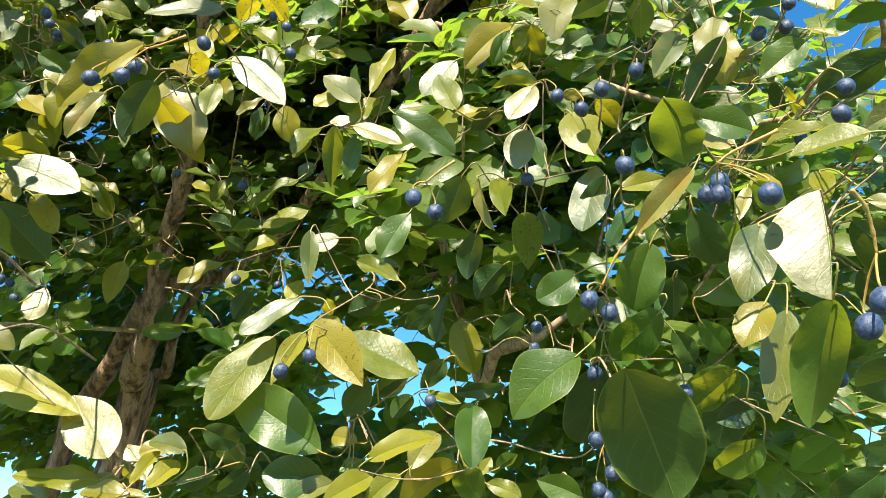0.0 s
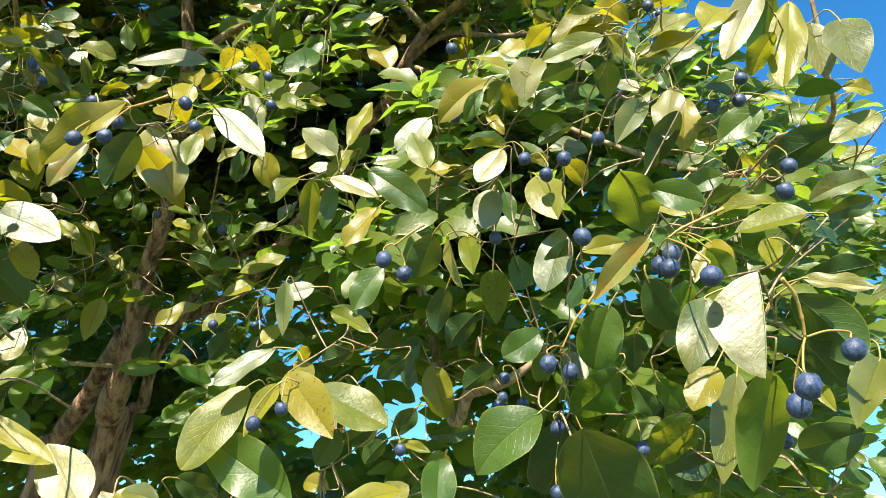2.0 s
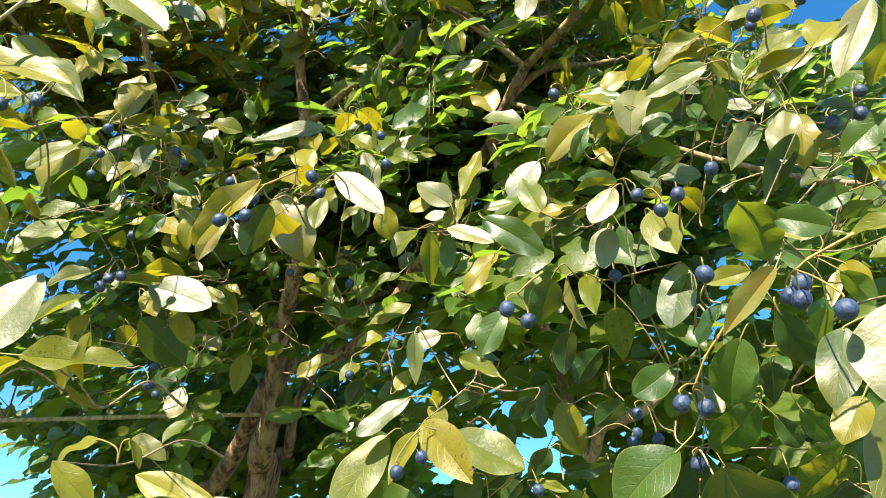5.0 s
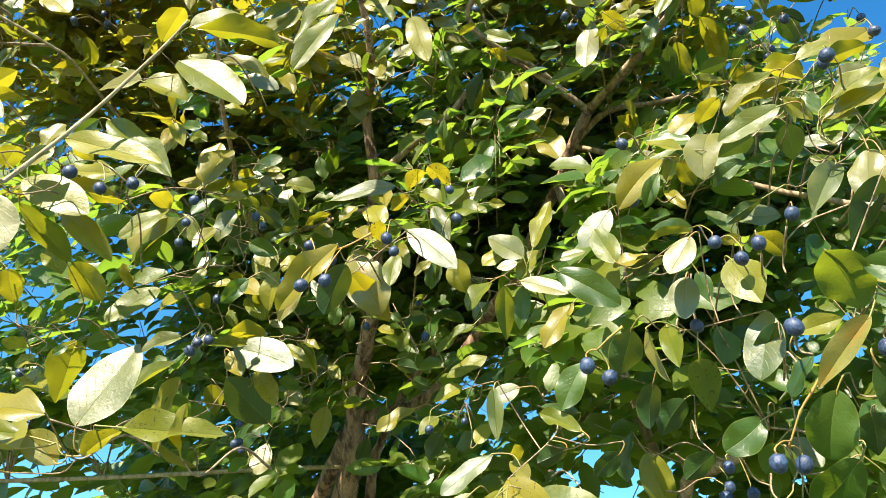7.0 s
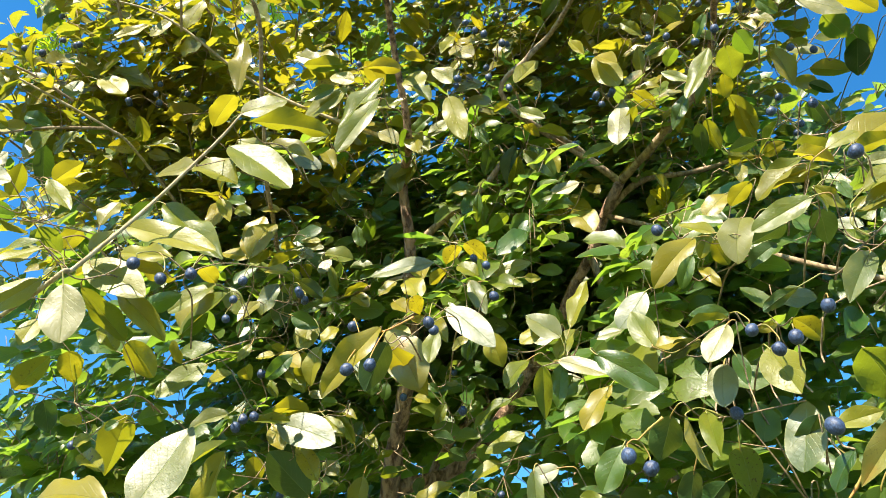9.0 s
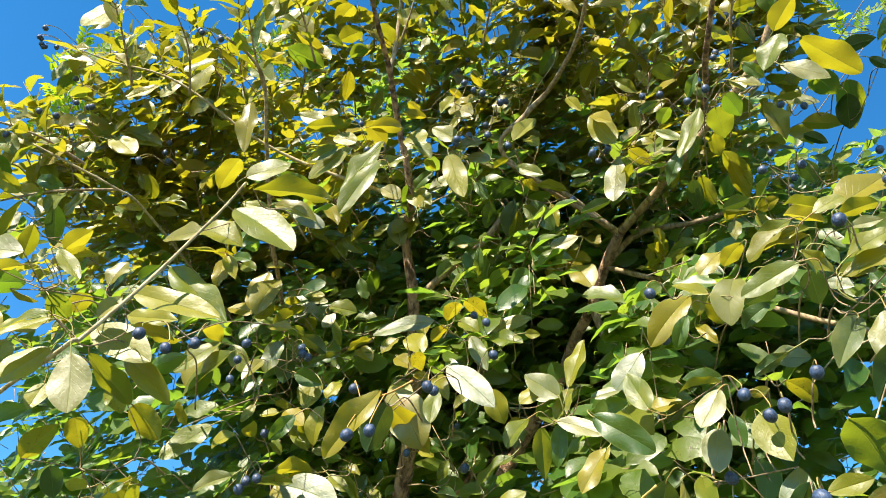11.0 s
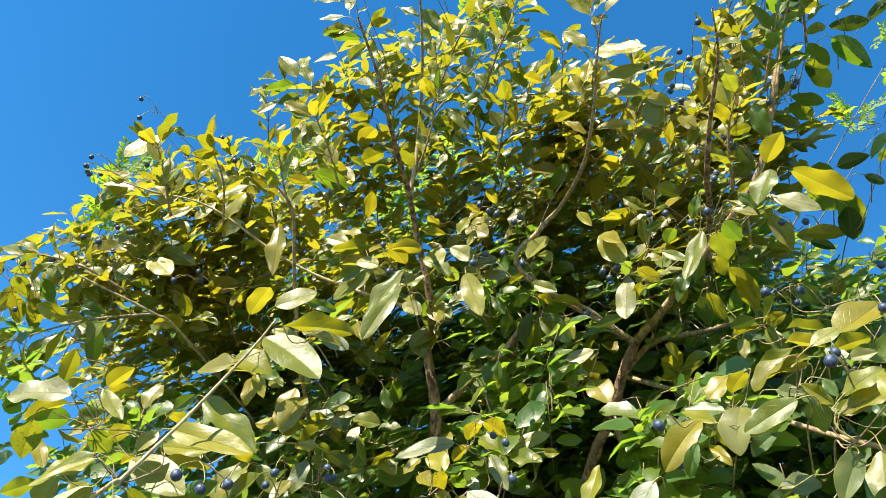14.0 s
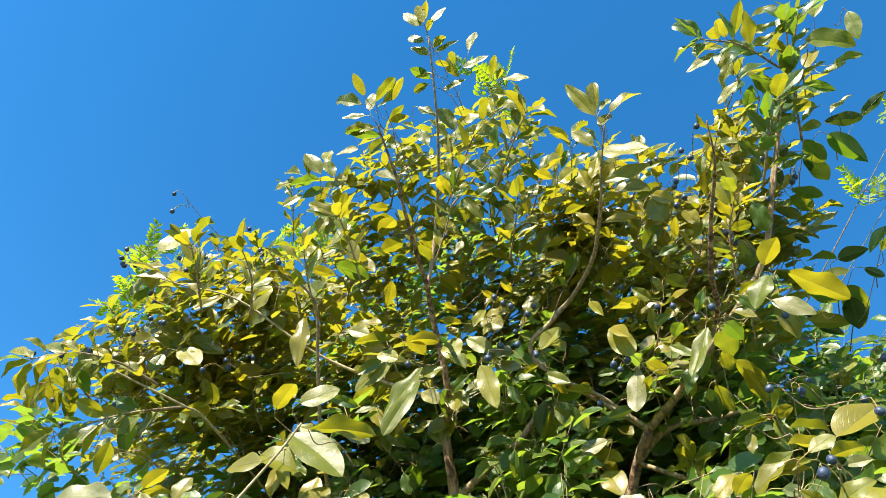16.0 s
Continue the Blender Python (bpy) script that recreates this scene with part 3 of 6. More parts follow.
branch((-43, 848, 1750), [
],
    [(143, 606, 1712), (134, 572, 1693), (123, 578, 1681), (129, 581, 1676)])
branch((437, 716, 3100), [
    (409, 508, 2980, 360, 516, 2956, 29, -144, 4)])
branch((151, 824, 2914), [
    (136, 629, 2886, 81, 649, 2846, 37, -126, 0)],
    [(236, 391, 2834), (207, 471, 2896), (218, 474, 2867), (178, 537, 2876), (189, 553, 2847), (170, 551, 2830), (336, 578, 2813), (242, 585, 2755), (180, 655, 2745), (212, 608, 2690), (242, 598, 2771)])
branch((105, 785, 2199), [
    (108, 536, 2164, 63, 543, 2178, 26, -75, 3), (156, 543, 2131, 120, 553, 2111, 22, -99, 6)],
    [(33, 464, 2111), (43, 605, 2143)])
branch((282, 789, 2327), [
],
    [(210, 588, 2380), (239, 527, 2317), (341, 674, 2397), (308, 504, 2247)])
branch((166, 802, 2525), [
],
    [(170, 565, 2549)])
branch((-126, 757, 2632), [
    (-163, 763, 2569, -189, 806, 2518, 37, 151, 4)],
    [(-154, 639, 2609), (-163, 676, 2784), (-151, 631, 2596)])
branch((-7, 971, 2060), [
],
    [(-236, 725, 1930), (-238, 918, 2010), (-253, 749, 2071)])
branch((-630, 764, 2469), [
    (-556, 790, 2466, -596, 782, 2471, 19, -84, 5)])
branch((-306, 831, 2522), [
    (-252, 772, 2214, -267, 795, 2175, 25, -128, 6), (-197, 774, 2312, -152, 743, 2359, 36, 100, 0)],
    [(-256, 752, 2296)])
branch((44, 926, 2570), [
],
    [(-13, 630, 2528), (11, 646, 2546), (-5, 662, 2545), (-11, 623, 2524), (14, 631, 2535), (85, 637, 2656), (112, 626, 2636), (143, 583, 2551), (-60, 731, 2536)])
branch((-151, 700, 2703), [
    (-54, 690, 2948, -101, 721, 2901, 36, -154, 0)],
    [(23, 699, 2804)])
branch((-231, 810, 2571), [
    (-247, 833, 2471, -237, 793, 2512, 30, 134, 0), (-172, 772, 2605, -200, 809, 2540, 40, -120, 6)])
branch((-424, 842, 2626), [
    (-377, 873, 2669, -350, 876, 2634, 22, 99, 3)])
branch((119, 880, 1914), [
    (5, 693, 1899, -10, 721, 1851, 30, -96, 6), (19, 774, 1900, 39, 779, 1831, 41, 107, 4)],
    [(90, 659, 1826)])
branch((435, 825, 3004), [
    (451, 566, 2992, 499, 566, 3009, 25, 119, 4)],
    [(341, 514, 2856), (391, 587, 2859), (403, 597, 2885), (324, 540, 2763)])
branch((204, 951, 2569), [
],
    [(272, 720, 2461), (257, 690, 2514), (260, 703, 2527), (297, 766, 2524)])
branch((431, 955, 2732), [
    (499, 627, 2714, 457, 651, 2681, 31, -87, 0), (367, 788, 2560, 354, 817, 2528, 24, 179, 4)],
    [(408, 712, 2498), (245, 553, 2690), (204, 598, 2665), (245, 566, 2697), (332, 694, 2611), (287, 654, 2580)])
branch((-643, 892, 3003), [
],
    [(-518, 623, 2882)])
branch((-212, 933, 3775), [
    (-181, 694, 3687, -145, 648, 3734, 38, -137, 1)])
branch((-476, 1077, 2219), [
],
    [(-379, 837, 2147), (-331, 951, 2245), (-545, 795, 1986), (-549, 808, 1963), (-615, 923, 1992)])
branch((-494, 1115, 2152), [
    (-565, 1089, 2235, -595, 1114, 2192, 30, -130, 6), (-482, 1145, 2077, -511, 1175, 2026, 32, -159, 6)],
    [(-548, 1135, 2317)])
branch((-241, 812, 2290), [
    (-259, 605, 2226, -350, 592, 2211, 32, -87, 7), (-217, 618, 2263, -199, 668, 2263, 31, -14, 1),
    (-260, 667, 2259, -291, 676, 2243, 25, -1, 1), (-260, 665, 2267, -232, 635, 2284, 30, 12, 1),
    (-234, 705, 2261, -209, 709, 2199, 29, 90, 7), (-209, 716, 2264, -152, 699, 2234, 34, 74, 4),
    (-257, 714, 2211, -276, 716, 2234, 20, -75, 7), (-258, 715, 2301, -220, 707, 2273, 33, 69, 4),
    (-212, 738, 2288, -145, 736, 2302, 31, 93, 7)])
branch((-332, 831, 2264), [
    (-332, 653, 2161, -282, 662, 2063, 65, 84, 2), (-350, 694, 2195, -322, 681, 2145, 41, 62, 5),
    (-328, 715, 2213, -301, 716, 2204, 20, 75, 1), (-316, 680, 2228, -318, 724, 2224, 30, -19, 1),
    (-281, 686, 2188, -254, 669, 2135, 25, 49, 1), (-332, 653, 2240, -357, 645, 2214, 26, -66, 1),
    (-373, 747, 2272, -339, 740, 2240, 32, 68, 1), (-350, 736, 2305, -315, 708, 2250, 41, 50, 4),
    (-325, 745, 2307, -349, 757, 2358, 39, -59, 1)])
branch((-345, 723, 2112), [
    (-229, 585, 2135, -165, 583, 2068, 42, 80, 7), (-249, 603, 2112, -252, 595, 2063, 26, -9, 5),
    (-294, 557, 2076, -339, 599, 2036, 42, 7, 6), (-321, 624, 2110, -295, 719, 2084, 43, -30, 1),
    (-353, 577, 2080, -382, 567, 2015, 26, -90, 2), (-410, 603, 2111, -420, 603, 2053, 29, -3, 4),
    (-426, 565, 2080, -459, 560, 2045, 24, -112, 0), (-417, 616, 2024, -455, 577, 2020, 32, 28, 1),
    (-407, 609, 2010, -451, 602, 2009, 31, -70, 5)])
branch((-258, 584, 2061), [
    (-258, 454, 2031, -312, 434, 1951, 33, -86, 1)])
branch((-529, 800, 2269), [
    (-492, 695, 2230, -494, 695, 2166, 44, -16, 5), (-506, 667, 2215, -466, 686, 2198, 30, 108, 0),
    (-535, 672, 2266, -557, 716, 2229, 39, -14, 6), (-524, 638, 2258, -542, 634, 2200, 37, -88, 7),
    (-519, 652, 2290, -569, 654, 2304, 27, -80, 1), (-540, 626, 2219, -557, 609, 2176, 28, -57, 1),
    (-548, 681, 2312, -532, 715, 2323, 24, -28, 0), (-562, 715, 2197, -547, 744, 2200, 17, -33, 4),
    (-532, 687, 2160, -561, 681, 2155, 21, -70, 4)])
branch((-608, 747, 2299), [
    (-597, 651, 2331, -576, 652, 2426, 57, 17, 1), (-626, 620, 2256, -665, 601, 2178, 60, -62, 1),
    (-612, 608, 2251, -611, 559, 2257, 34, 19, 1), (-597, 590, 2236, -650, 567, 2179, 36, -77, 5)])
branch((-503, 861, 2180), [
    (-517, 679, 2157, -479, 676, 2126, 34, 65, 1), (-483, 684, 2157, -503, 746, 2125, 31, -39, 4),
    (-526, 719, 2154, -489, 716, 2107, 29, 63, 5), (-515, 775, 2141, -489, 775, 2127, 17, 75, 7),
    (-578, 756, 2158, -558, 751, 2124, 18, 64, 4), (-593, 726, 2146, -587, 687, 2154, 28, 44, 1),
    (-461, 742, 2078, -425, 739, 2048, 21, 64, 5), (-435, 744, 2185, -418, 743, 2147, 15, 76, 7),
    (-423, 755, 2174, -417, 753, 2133, 18, -12, 7)])
branch((-609, 872, 2439), [
    (-583, 761, 2428, -549, 766, 2407, 28, 86, 7), (-558, 738, 2399, -617, 719, 2357, 33, 2, 4),
    (-562, 725, 2404, -585, 702, 2398, 20, 25, 1), (-626, 725, 2408, -626, 705, 2356, 38, -7, 5),
    (-615, 734, 2356, -641, 720, 2338, 24, 30, 6), (-614, 790, 2376, -592, 794, 2338, 28, 84, 5),
    (-636, 776, 2439, -655, 752, 2424, 17, 26, 1), (-664, 743, 2412, -730, 736, 2432, 48, -74, 1),
    (-619, 686, 2456, -638, 686, 2370, 55, -4, 1)])
branch((-513, 934, 2375), [
    (-493, 800, 2336, -446, 796, 2362, 23, -6, 4), (-503, 790, 2324, -561, 767, 2294, 23, -102, 0),
    (-512, 767, 2383, -499, 782, 2333, 18, 120, 4), (-551, 828, 2311, -552, 827, 2299, 8, -9, 7),
    (-546, 722, 2327, -513, 772, 2319, 29, -29, 6), (-478, 767, 2251, -493, 746, 2214, 30, -47, 4),
    (-507, 866, 2383, -469, 856, 2351, 35, 59, 1), (-535, 804, 2430, -551, 798, 2395, 27, -79, 7),
    (-493, 894, 2362, -509, 884, 2339, 21, -55, 1)])
branch((-587, 994, 2497), [
    (-575, 846, 2483, -513, 854, 2469, 44, 80, 4), (-624, 860, 2475, -638, 899, 2470, 28, -17, 1),
    (-547, 792, 2449, -588, 793, 2465, 20, -84, 7), (-601, 959, 2462, -604, 938, 2462, 15, 23, 1)])
branch((-185, 876, 2198), [
    (-219, 677, 2153, -249, 670, 2123, 15, -75, 1), (-203, 714, 2170, -190, 730, 2117, 38, 142, 4),
    (-174, 756, 2143, -203, 769, 2128, 15, 13, 1), (-186, 762, 2090, -251, 754, 2049, 31, -59, 4),
    (-117, 726, 2158, -147, 727, 2155, 21, -83, 7), (-242, 780, 2208, -261, 792, 2172, 16, -153, 0),
    (-150, 700, 2249, -127, 707, 2247, 16, 113, 4), (-186, 850, 2172, -208, 847, 2142, 26, -80, 7)])
branch((-422, 936, 2690), [
    (-418, 789, 2632, -407, 790, 2562, 49, -9, 7), (-384, 786, 2630, -423, 776, 2584, 41, -89, 5),
    (-376, 788, 2627, -393, 792, 2574, 27, -101, 4), (-379, 776, 2650, -341, 777, 2633, 21, 74, 4),
    (-360, 756, 2667, -333, 749, 2614, 29, 71, 4), (-458, 839, 2674, -497, 835, 2648, 23, -89, 4),
    (-500, 811, 2670, -546, 836, 2642, 21, 0, 4), (-468, 881, 2634, -502, 876, 2612, 28, 15, 6),
    (-454, 828, 2756, -487, 823, 2788, 23, -90, 4)])
branch((-285, 862, 2655), [
    (-285, 880, 2612, -335, 880, 2628, 34, -83, 1), (-228, 802, 2644, -252, 852, 2622, 35, 17, 6),
    (-271, 716, 2645, -301, 722, 2696, 29, -76, 4), (-289, 719, 2650, -325, 716, 2611, 36, -91, 5),
    (-312, 696, 2647, -362, 704, 2614, 29, -117, 0), (-250, 687, 2651, -288, 694, 2686, 26, -82, 4),
    (-230, 698, 2595, -207, 712, 2557, 23, 120, 0), (-342, 710, 2572, -355, 704, 2638, 45, -3, 4),
    (-360, 684, 2611, -380, 756, 2595, 30, -23, 0)])
branch((-590, 1058, 2703), [
    (-553, 915, 2606, -540, 935, 2559, 30, 141, 0), (-510, 895, 2603, -533, 945, 2580, 33, -15, 0),
    (-542, 957, 2684, -511, 971, 2658, 26, 118, 0), (-560, 910, 2697, -531, 945, 2692, 22, -31, 6),
    (-615, 835, 2678, -578, 866, 2690, 25, -41, 6), (-663, 957, 2649, -683, 947, 2671, 21, -107, 4),
    (-630, 982, 2733, -598, 988, 2749, 25, -19, 6), (-646, 969, 2734, -622, 998, 2736, 26, -31, 6)])
branch((-146, 855, 2601), [
    (-239, 764, 2495, -248, 788, 2443, 19, -173, 0), (-153, 752, 2565, -111, 775, 2516, 30, 128, 4),
    (-138, 754, 2577, -104, 773, 2509, 36, 131, 0), (-161, 723, 2602, -209, 749, 2598, 38, 4, 6),
    (-143, 705, 2583, -119, 741, 2587, 21, -5, 1), (-104, 763, 2567, -96, 778, 2521, 24, 155, 4),
    (-144, 663, 2573, -97, 661, 2536, 27, 100, 5), (-160, 672, 2610, -195, 678, 2604, 18, 2, 4),
    (-70, 733, 2564, -125, 689, 2561, 24, 10, 4)])
branch((-486, 971, 2123), [
    (-432, 843, 2194, -444, 847, 2159, 25, -132, 0), (-498, 844, 2152, -519, 814, 2145, 20, 52, 0),
    (-506, 867, 2149, -467, 863, 2132, 22, 55, 1), (-443, 813, 2064, -468, 784, 2107, 19, -119, 4),
    (-488, 787, 2046, -465, 811, 2046, 23, -33, 0), (-505, 897, 2050, -539, 899, 2080, 31, -70, 7),
    (-529, 837, 1999, -553, 826, 1982, 13, -100, 0)])
branch((-467, 1117, 2170), [
    (-463, 960, 2245, -468, 966, 2210, 25, -20, 0), (-408, 964, 2211, -376, 967, 2202, 23, 74, 4),
    (-496, 964, 2153, -468, 958, 2117, 19, 67, 5), (-476, 980, 2106, -448, 986, 2127, 23, 63, 4),
    (-562, 966, 2175, -532, 971, 2151, 26, 88, 4), (-499, 981, 2078, -515, 991, 2010, 40, -132, 4),
    (-429, 972, 2079, -462, 955, 2070, 27, 41, 0), (-403, 1018, 2084, -420, 1040, 2063, 24, 13, 6),
    (-467, 1082, 2131, -491, 1091, 2114, 22, 20, 6)])
branch((-104, 880, 2458), [
    (-178, 727, 2400, -219, 745, 2384, 31, 8, 0), (-73, 757, 2409, -44, 735, 2346, 50, 48, 1),
    (-62, 764, 2477, -122, 770, 2460, 33, -93, 7)])
branch((53, 773, 2549), [
    (4, 697, 2483, -49, 712, 2483, 23, 16, 6), (26, 641, 2522, 8, 649, 2434, 43, 21, 7),
    (45, 627, 2485, 22, 667, 2477, 21, -5, 4), (45, 621, 2513, 76, 663, 2517, 26, -9, 4),
    (25, 624, 2536, -7, 610, 2600, 47, -114, 5), (78, 623, 2491, 115, 614, 2488, 17, 87, 1),
    (39, 668, 2578, 66, 661, 2611, 30, 99, 2), (100, 621, 2555, 119, 592, 2564, 25, -12, 0),
    (113, 667, 2503, 101, 683, 2469, 17, -141, 4)])
branch((-91, 729, 2099), [
    (-76, 579, 2079, -53, 580, 2148, 27, 73, 4), (-88, 584, 2071, -129, 587, 2109, 35, -86, 7),
    (-69, 600, 2090, -101, 591, 2050, 26, -66, 4), (-53, 604, 2076, -18, 604, 2083, 19, 74, 7),
    (-100, 605, 2102, -141, 589, 2076, 30, -61, 4), (-94, 589, 2044, -41, 584, 2018, 26, 79, 7),
    (-95, 630, 2063, -104, 631, 2004, 23, -5, 0), (-136, 635, 2076, -167, 614, 2034, 28, -46, 4),
    (-107, 561, 2023, -116, 614, 1984, 24, -6, 0)])
branch((23, 669, 2055), [
    (13, 544, 2092, -22, 546, 2050, 38, -83, 7), (-16, 574, 2041, 12, 540, 1990, 44, 47, 4),
    (46, 533, 2021, 6, 538, 2019, 24, -61, 1), (57, 532, 2017, 23, 548, 2008, 27, 13, 6),
    (12, 512, 2004, -5, 522, 2054, 29, -70, 5), (-47, 526, 2012, 14, 525, 1964, 35, 103, 0),
    (-36, 571, 1999, -71, 562, 1946, 27, -61, 1), (93, 582, 2025, 100, 588, 1990, 19, 133, 0),
    (82, 482, 2009, 37, 481, 2010, 15, 7, 4)])
branch((63, 628, 1966), [
    (77, 464, 1992, 54, 463, 1955, 30, -69, 7), (70, 491, 1967, 62, 489, 1924, 30, 6, 7),
    (106, 467, 1966, 119, 454, 1914, 38, 59, 4), (125, 476, 1918, 106, 474, 1857, 37, -60, 7),
    (49, 526, 1939, 51, 494, 1883, 22, 11, 4), (30, 511, 1931, 43, 507, 1875, 24, 76, 7),
    (70, 516, 1898, 77, 571, 1869, 31, 1, 0), (17, 504, 1928, 0, 544, 1902, 34, 15, 6),
    (29, 526, 1884, 18, 561, 1855, 26, -2, 6)])
branch((112, 713, 2227), [
    (81, 601, 2200, 18, 588, 2131, 41, -80, 1), (99, 576, 2173, 113, 607, 2156, 23, -14, 4),
    (128, 583, 2247, 94, 575, 2213, 33, -68, 1), (104, 646, 2240, 87, 650, 2202, 22, -105, 4),
    (85, 671, 2205, 107, 653, 2163, 17, 62, 1), (180, 599, 2224, 208, 586, 2201, 21, 78, 7),
    (142, 511, 2197, 120, 544, 2195, 25, 12, 1), (124, 518, 2154, 106, 506, 2089, 42, -48, 7),
    (69, 544, 2133, 49, 550, 2092, 19, -110, 0)])
branch((189, 621, 2197), [
    (95, 518, 2138, 58, 538, 2175, 19, -66, 4), (154, 474, 2103, 123, 497, 2103, 27, 17, 6),
    (197, 507, 2141, 205, 547, 2124, 30, 5, 6), (185, 492, 2192, 135, 500, 2164, 31, -68, 1),
    (210, 505, 2187, 154, 513, 2187, 19, 8, 1), (198, 497, 2208, 141, 504, 2182, 22, -87, 4),
    (213, 505, 2197, 162, 504, 2188, 17, -91, 4), (206, 452, 2172, 240, 448, 2187, 23, 83, 5),
    (239, 471, 2162, 268, 464, 2159, 17, 91, 7)])
branch((203, 559, 2086), [
    (169, 424, 2091, 113, 434, 2069, 28, -95, 5), (199, 429, 2074, 234, 426, 2077, 21, 85, 4),
    (200, 428, 2070, 265, 404, 2086, 32, 77, 1), (207, 416, 2082, 249, 399, 2099, 25, 82, 4),
    (210, 461, 2048, 178, 460, 1996, 28, -81, 7), (218, 414, 2020, 201, 407, 1961, 30, -45, 7),
    (256, 481, 2070, 248, 482, 2007, 32, 10, 1), (143, 461, 2020, 108, 480, 2012, 15, 30, 6),
    (223, 352, 2027, 258, 354, 2064, 36, 69, 4)])
branch((146, 690, 2089), [
    (146, 594, 2092, 191, 583, 2086, 30, 86, 7), (145, 525, 2027, 175, 556, 2020, 25, -8, 4)])
branch((221, 724, 2351), [
    (262, 591, 2295, 205, 552, 2295, 23, -3, 4), (245, 559, 2354, 268, 590, 2341, 28, 5, 6),
    (188, 610, 2353, 153, 624, 2356, 26, 13, 6), (169, 659, 2362, 163, 653, 2322, 20, 7, 1),
    (243, 549, 2240, 189, 509, 2240, 23, 7, 1)])
branch((294, 657, 2148), [
    (252, 509, 2226, 315, 521, 2269, 53, 68, 1), (226, 573, 2171, 249, 559, 2150, 20, 79, 7),
    (264, 526, 2121, 258, 524, 2143, 16, -134, 0), (225, 450, 2161, 262, 429, 2159, 24, -15, 4),
    (328, 566, 2093, 309, 580, 2097, 17, 28, 6), (354, 509, 2100, 376, 497, 2081, 14, 69, 4),
    (301, 555, 2055, 272, 564, 2044, 21, -79, 7), (328, 477, 2055, 286, 493, 2024, 37, -95, 0),
    (365, 583, 2078, 385, 605, 2062, 11, 10, 4)])
branch((224, 870, 2598), [
    (368, 793, 2547, 333, 801, 2558, 24, -76, 1), (263, 795, 2544, 307, 801, 2544, 27, -10, 6),
    (245, 829, 2616, 226, 870, 2615, 22, 14, 1), (219, 771, 2489, 227, 795, 2475, 14, 2, 6),
    (206, 705, 2598, 188, 734, 2590, 24, 20, 0), (198, 700, 2523, 223, 762, 2499, 30, -8, 4),
    (187, 679, 2529, 229, 756, 2518, 34, -13, 4), (178, 703, 2640, 203, 698, 2618, 17, 92, 4),
    (157, 688, 2623, 140, 686, 2612, 10, -75, 5)])
branch((211, 549, 1931), [
    (208, 389, 1975, 192, 441, 1951, 24, 24, 6), (176, 395, 1906, 215, 384, 1887, 27, 107, 0),
    (152, 381, 1912, 180, 431, 1892, 42, -1, 0), (176, 411, 1873, 134, 430, 1829, 21, -97, 2),
    (225, 442, 1915, 198, 457, 1933, 25, -72, 2), (229, 435, 1878, 254, 450, 1855, 21, -13, 0),
    (244, 461, 1899, 248, 439, 1859, 22, 29, 1), (265, 386, 1888, 221, 400, 1892, 18, -68, 4),
    (226, 470, 1865, 219, 505, 1845, 20, 26, 0)])
branch((328, 515, 2105), [
    (270, 340, 2060, 231, 348, 1991, 27, -90, 7), (292, 372, 2045, 288, 416, 2039, 22, 13, 0),
    (345, 366, 2054, 343, 362, 1992, 39, 23, 7), (339, 390, 2075, 334, 388, 2010, 31, 19, 7),
    (324, 387, 2098, 299, 392, 2005, 34, -79, 5), (342, 372, 2097, 376, 360, 2072, 30, 71, 4),
    (320, 399, 2125, 318, 463, 2081, 28, 23, 0), (354, 400, 2013, 325, 422, 2028, 21, 26, 0),
    (366, 437, 2110, 347, 442, 2068, 23, -80, 7)])
branch((360, 578, 2028), [
    (427, 497, 2091, 402, 515, 2084, 17, -84, 4), (416, 478, 2085, 440, 467, 2071, 21, 92, 4),
    (393, 436, 1978, 364, 448, 1970, 20, -81, 5), (364, 384, 1973, 325, 397, 1951, 28, -81, 5),
    (338, 396, 1966, 295, 443, 1962, 36, 43, 6), (352, 402, 1924, 303, 413, 1911, 23, -86, 7),
    (305, 504, 1982, 281, 530, 1980, 24, 14, 6), (282, 484, 1982, 248, 503, 1979, 26, -102, 0)])
branch((243, 493, 1831), [
    (252, 335, 1848, 214, 359, 1847, 31, -62, 4), (240, 341, 1805, 271, 321, 1790, 14, 74, 7),
    (253, 378, 1812, 304, 395, 1771, 39, -26, 6), (273, 393, 1832, 313, 373, 1834, 24, -37, 6),
    (261, 394, 1787, 294, 410, 1760, 31, -15, 6), (304, 386, 1771, 266, 371, 1721, 25, -43, 7),
    (220, 363, 1754, 228, 440, 1702, 35, 19, 0), (188, 361, 1802, 165, 353, 1748, 29, -51, 7),
    (201, 317, 1797, 192, 313, 1731, 46, -23, 8)])
branch((236, 574, 1862), [
    (326, 372, 1884, 296, 388, 1878, 18, -132, 6), (279, 434, 1886, 271, 425, 1852, 19, -23, 4),
    (246, 480, 1901, 231, 475, 1867, 13, -48, 7), (297, 461, 1782, 300, 442, 1752, 12, 24, 4),
    (241, 455, 1784, 212, 447, 1703, 29, -54, 7), (216, 432, 1781, 191, 428, 1748, 29, -52, 1),
    (200, 510, 1798, 221, 521, 1773, 23, 144, 0), (154, 459, 1839, 142, 487, 1791, 39, -149, 0),
    (165, 398, 1832, 190, 425, 1800, 27, 160, 6)])
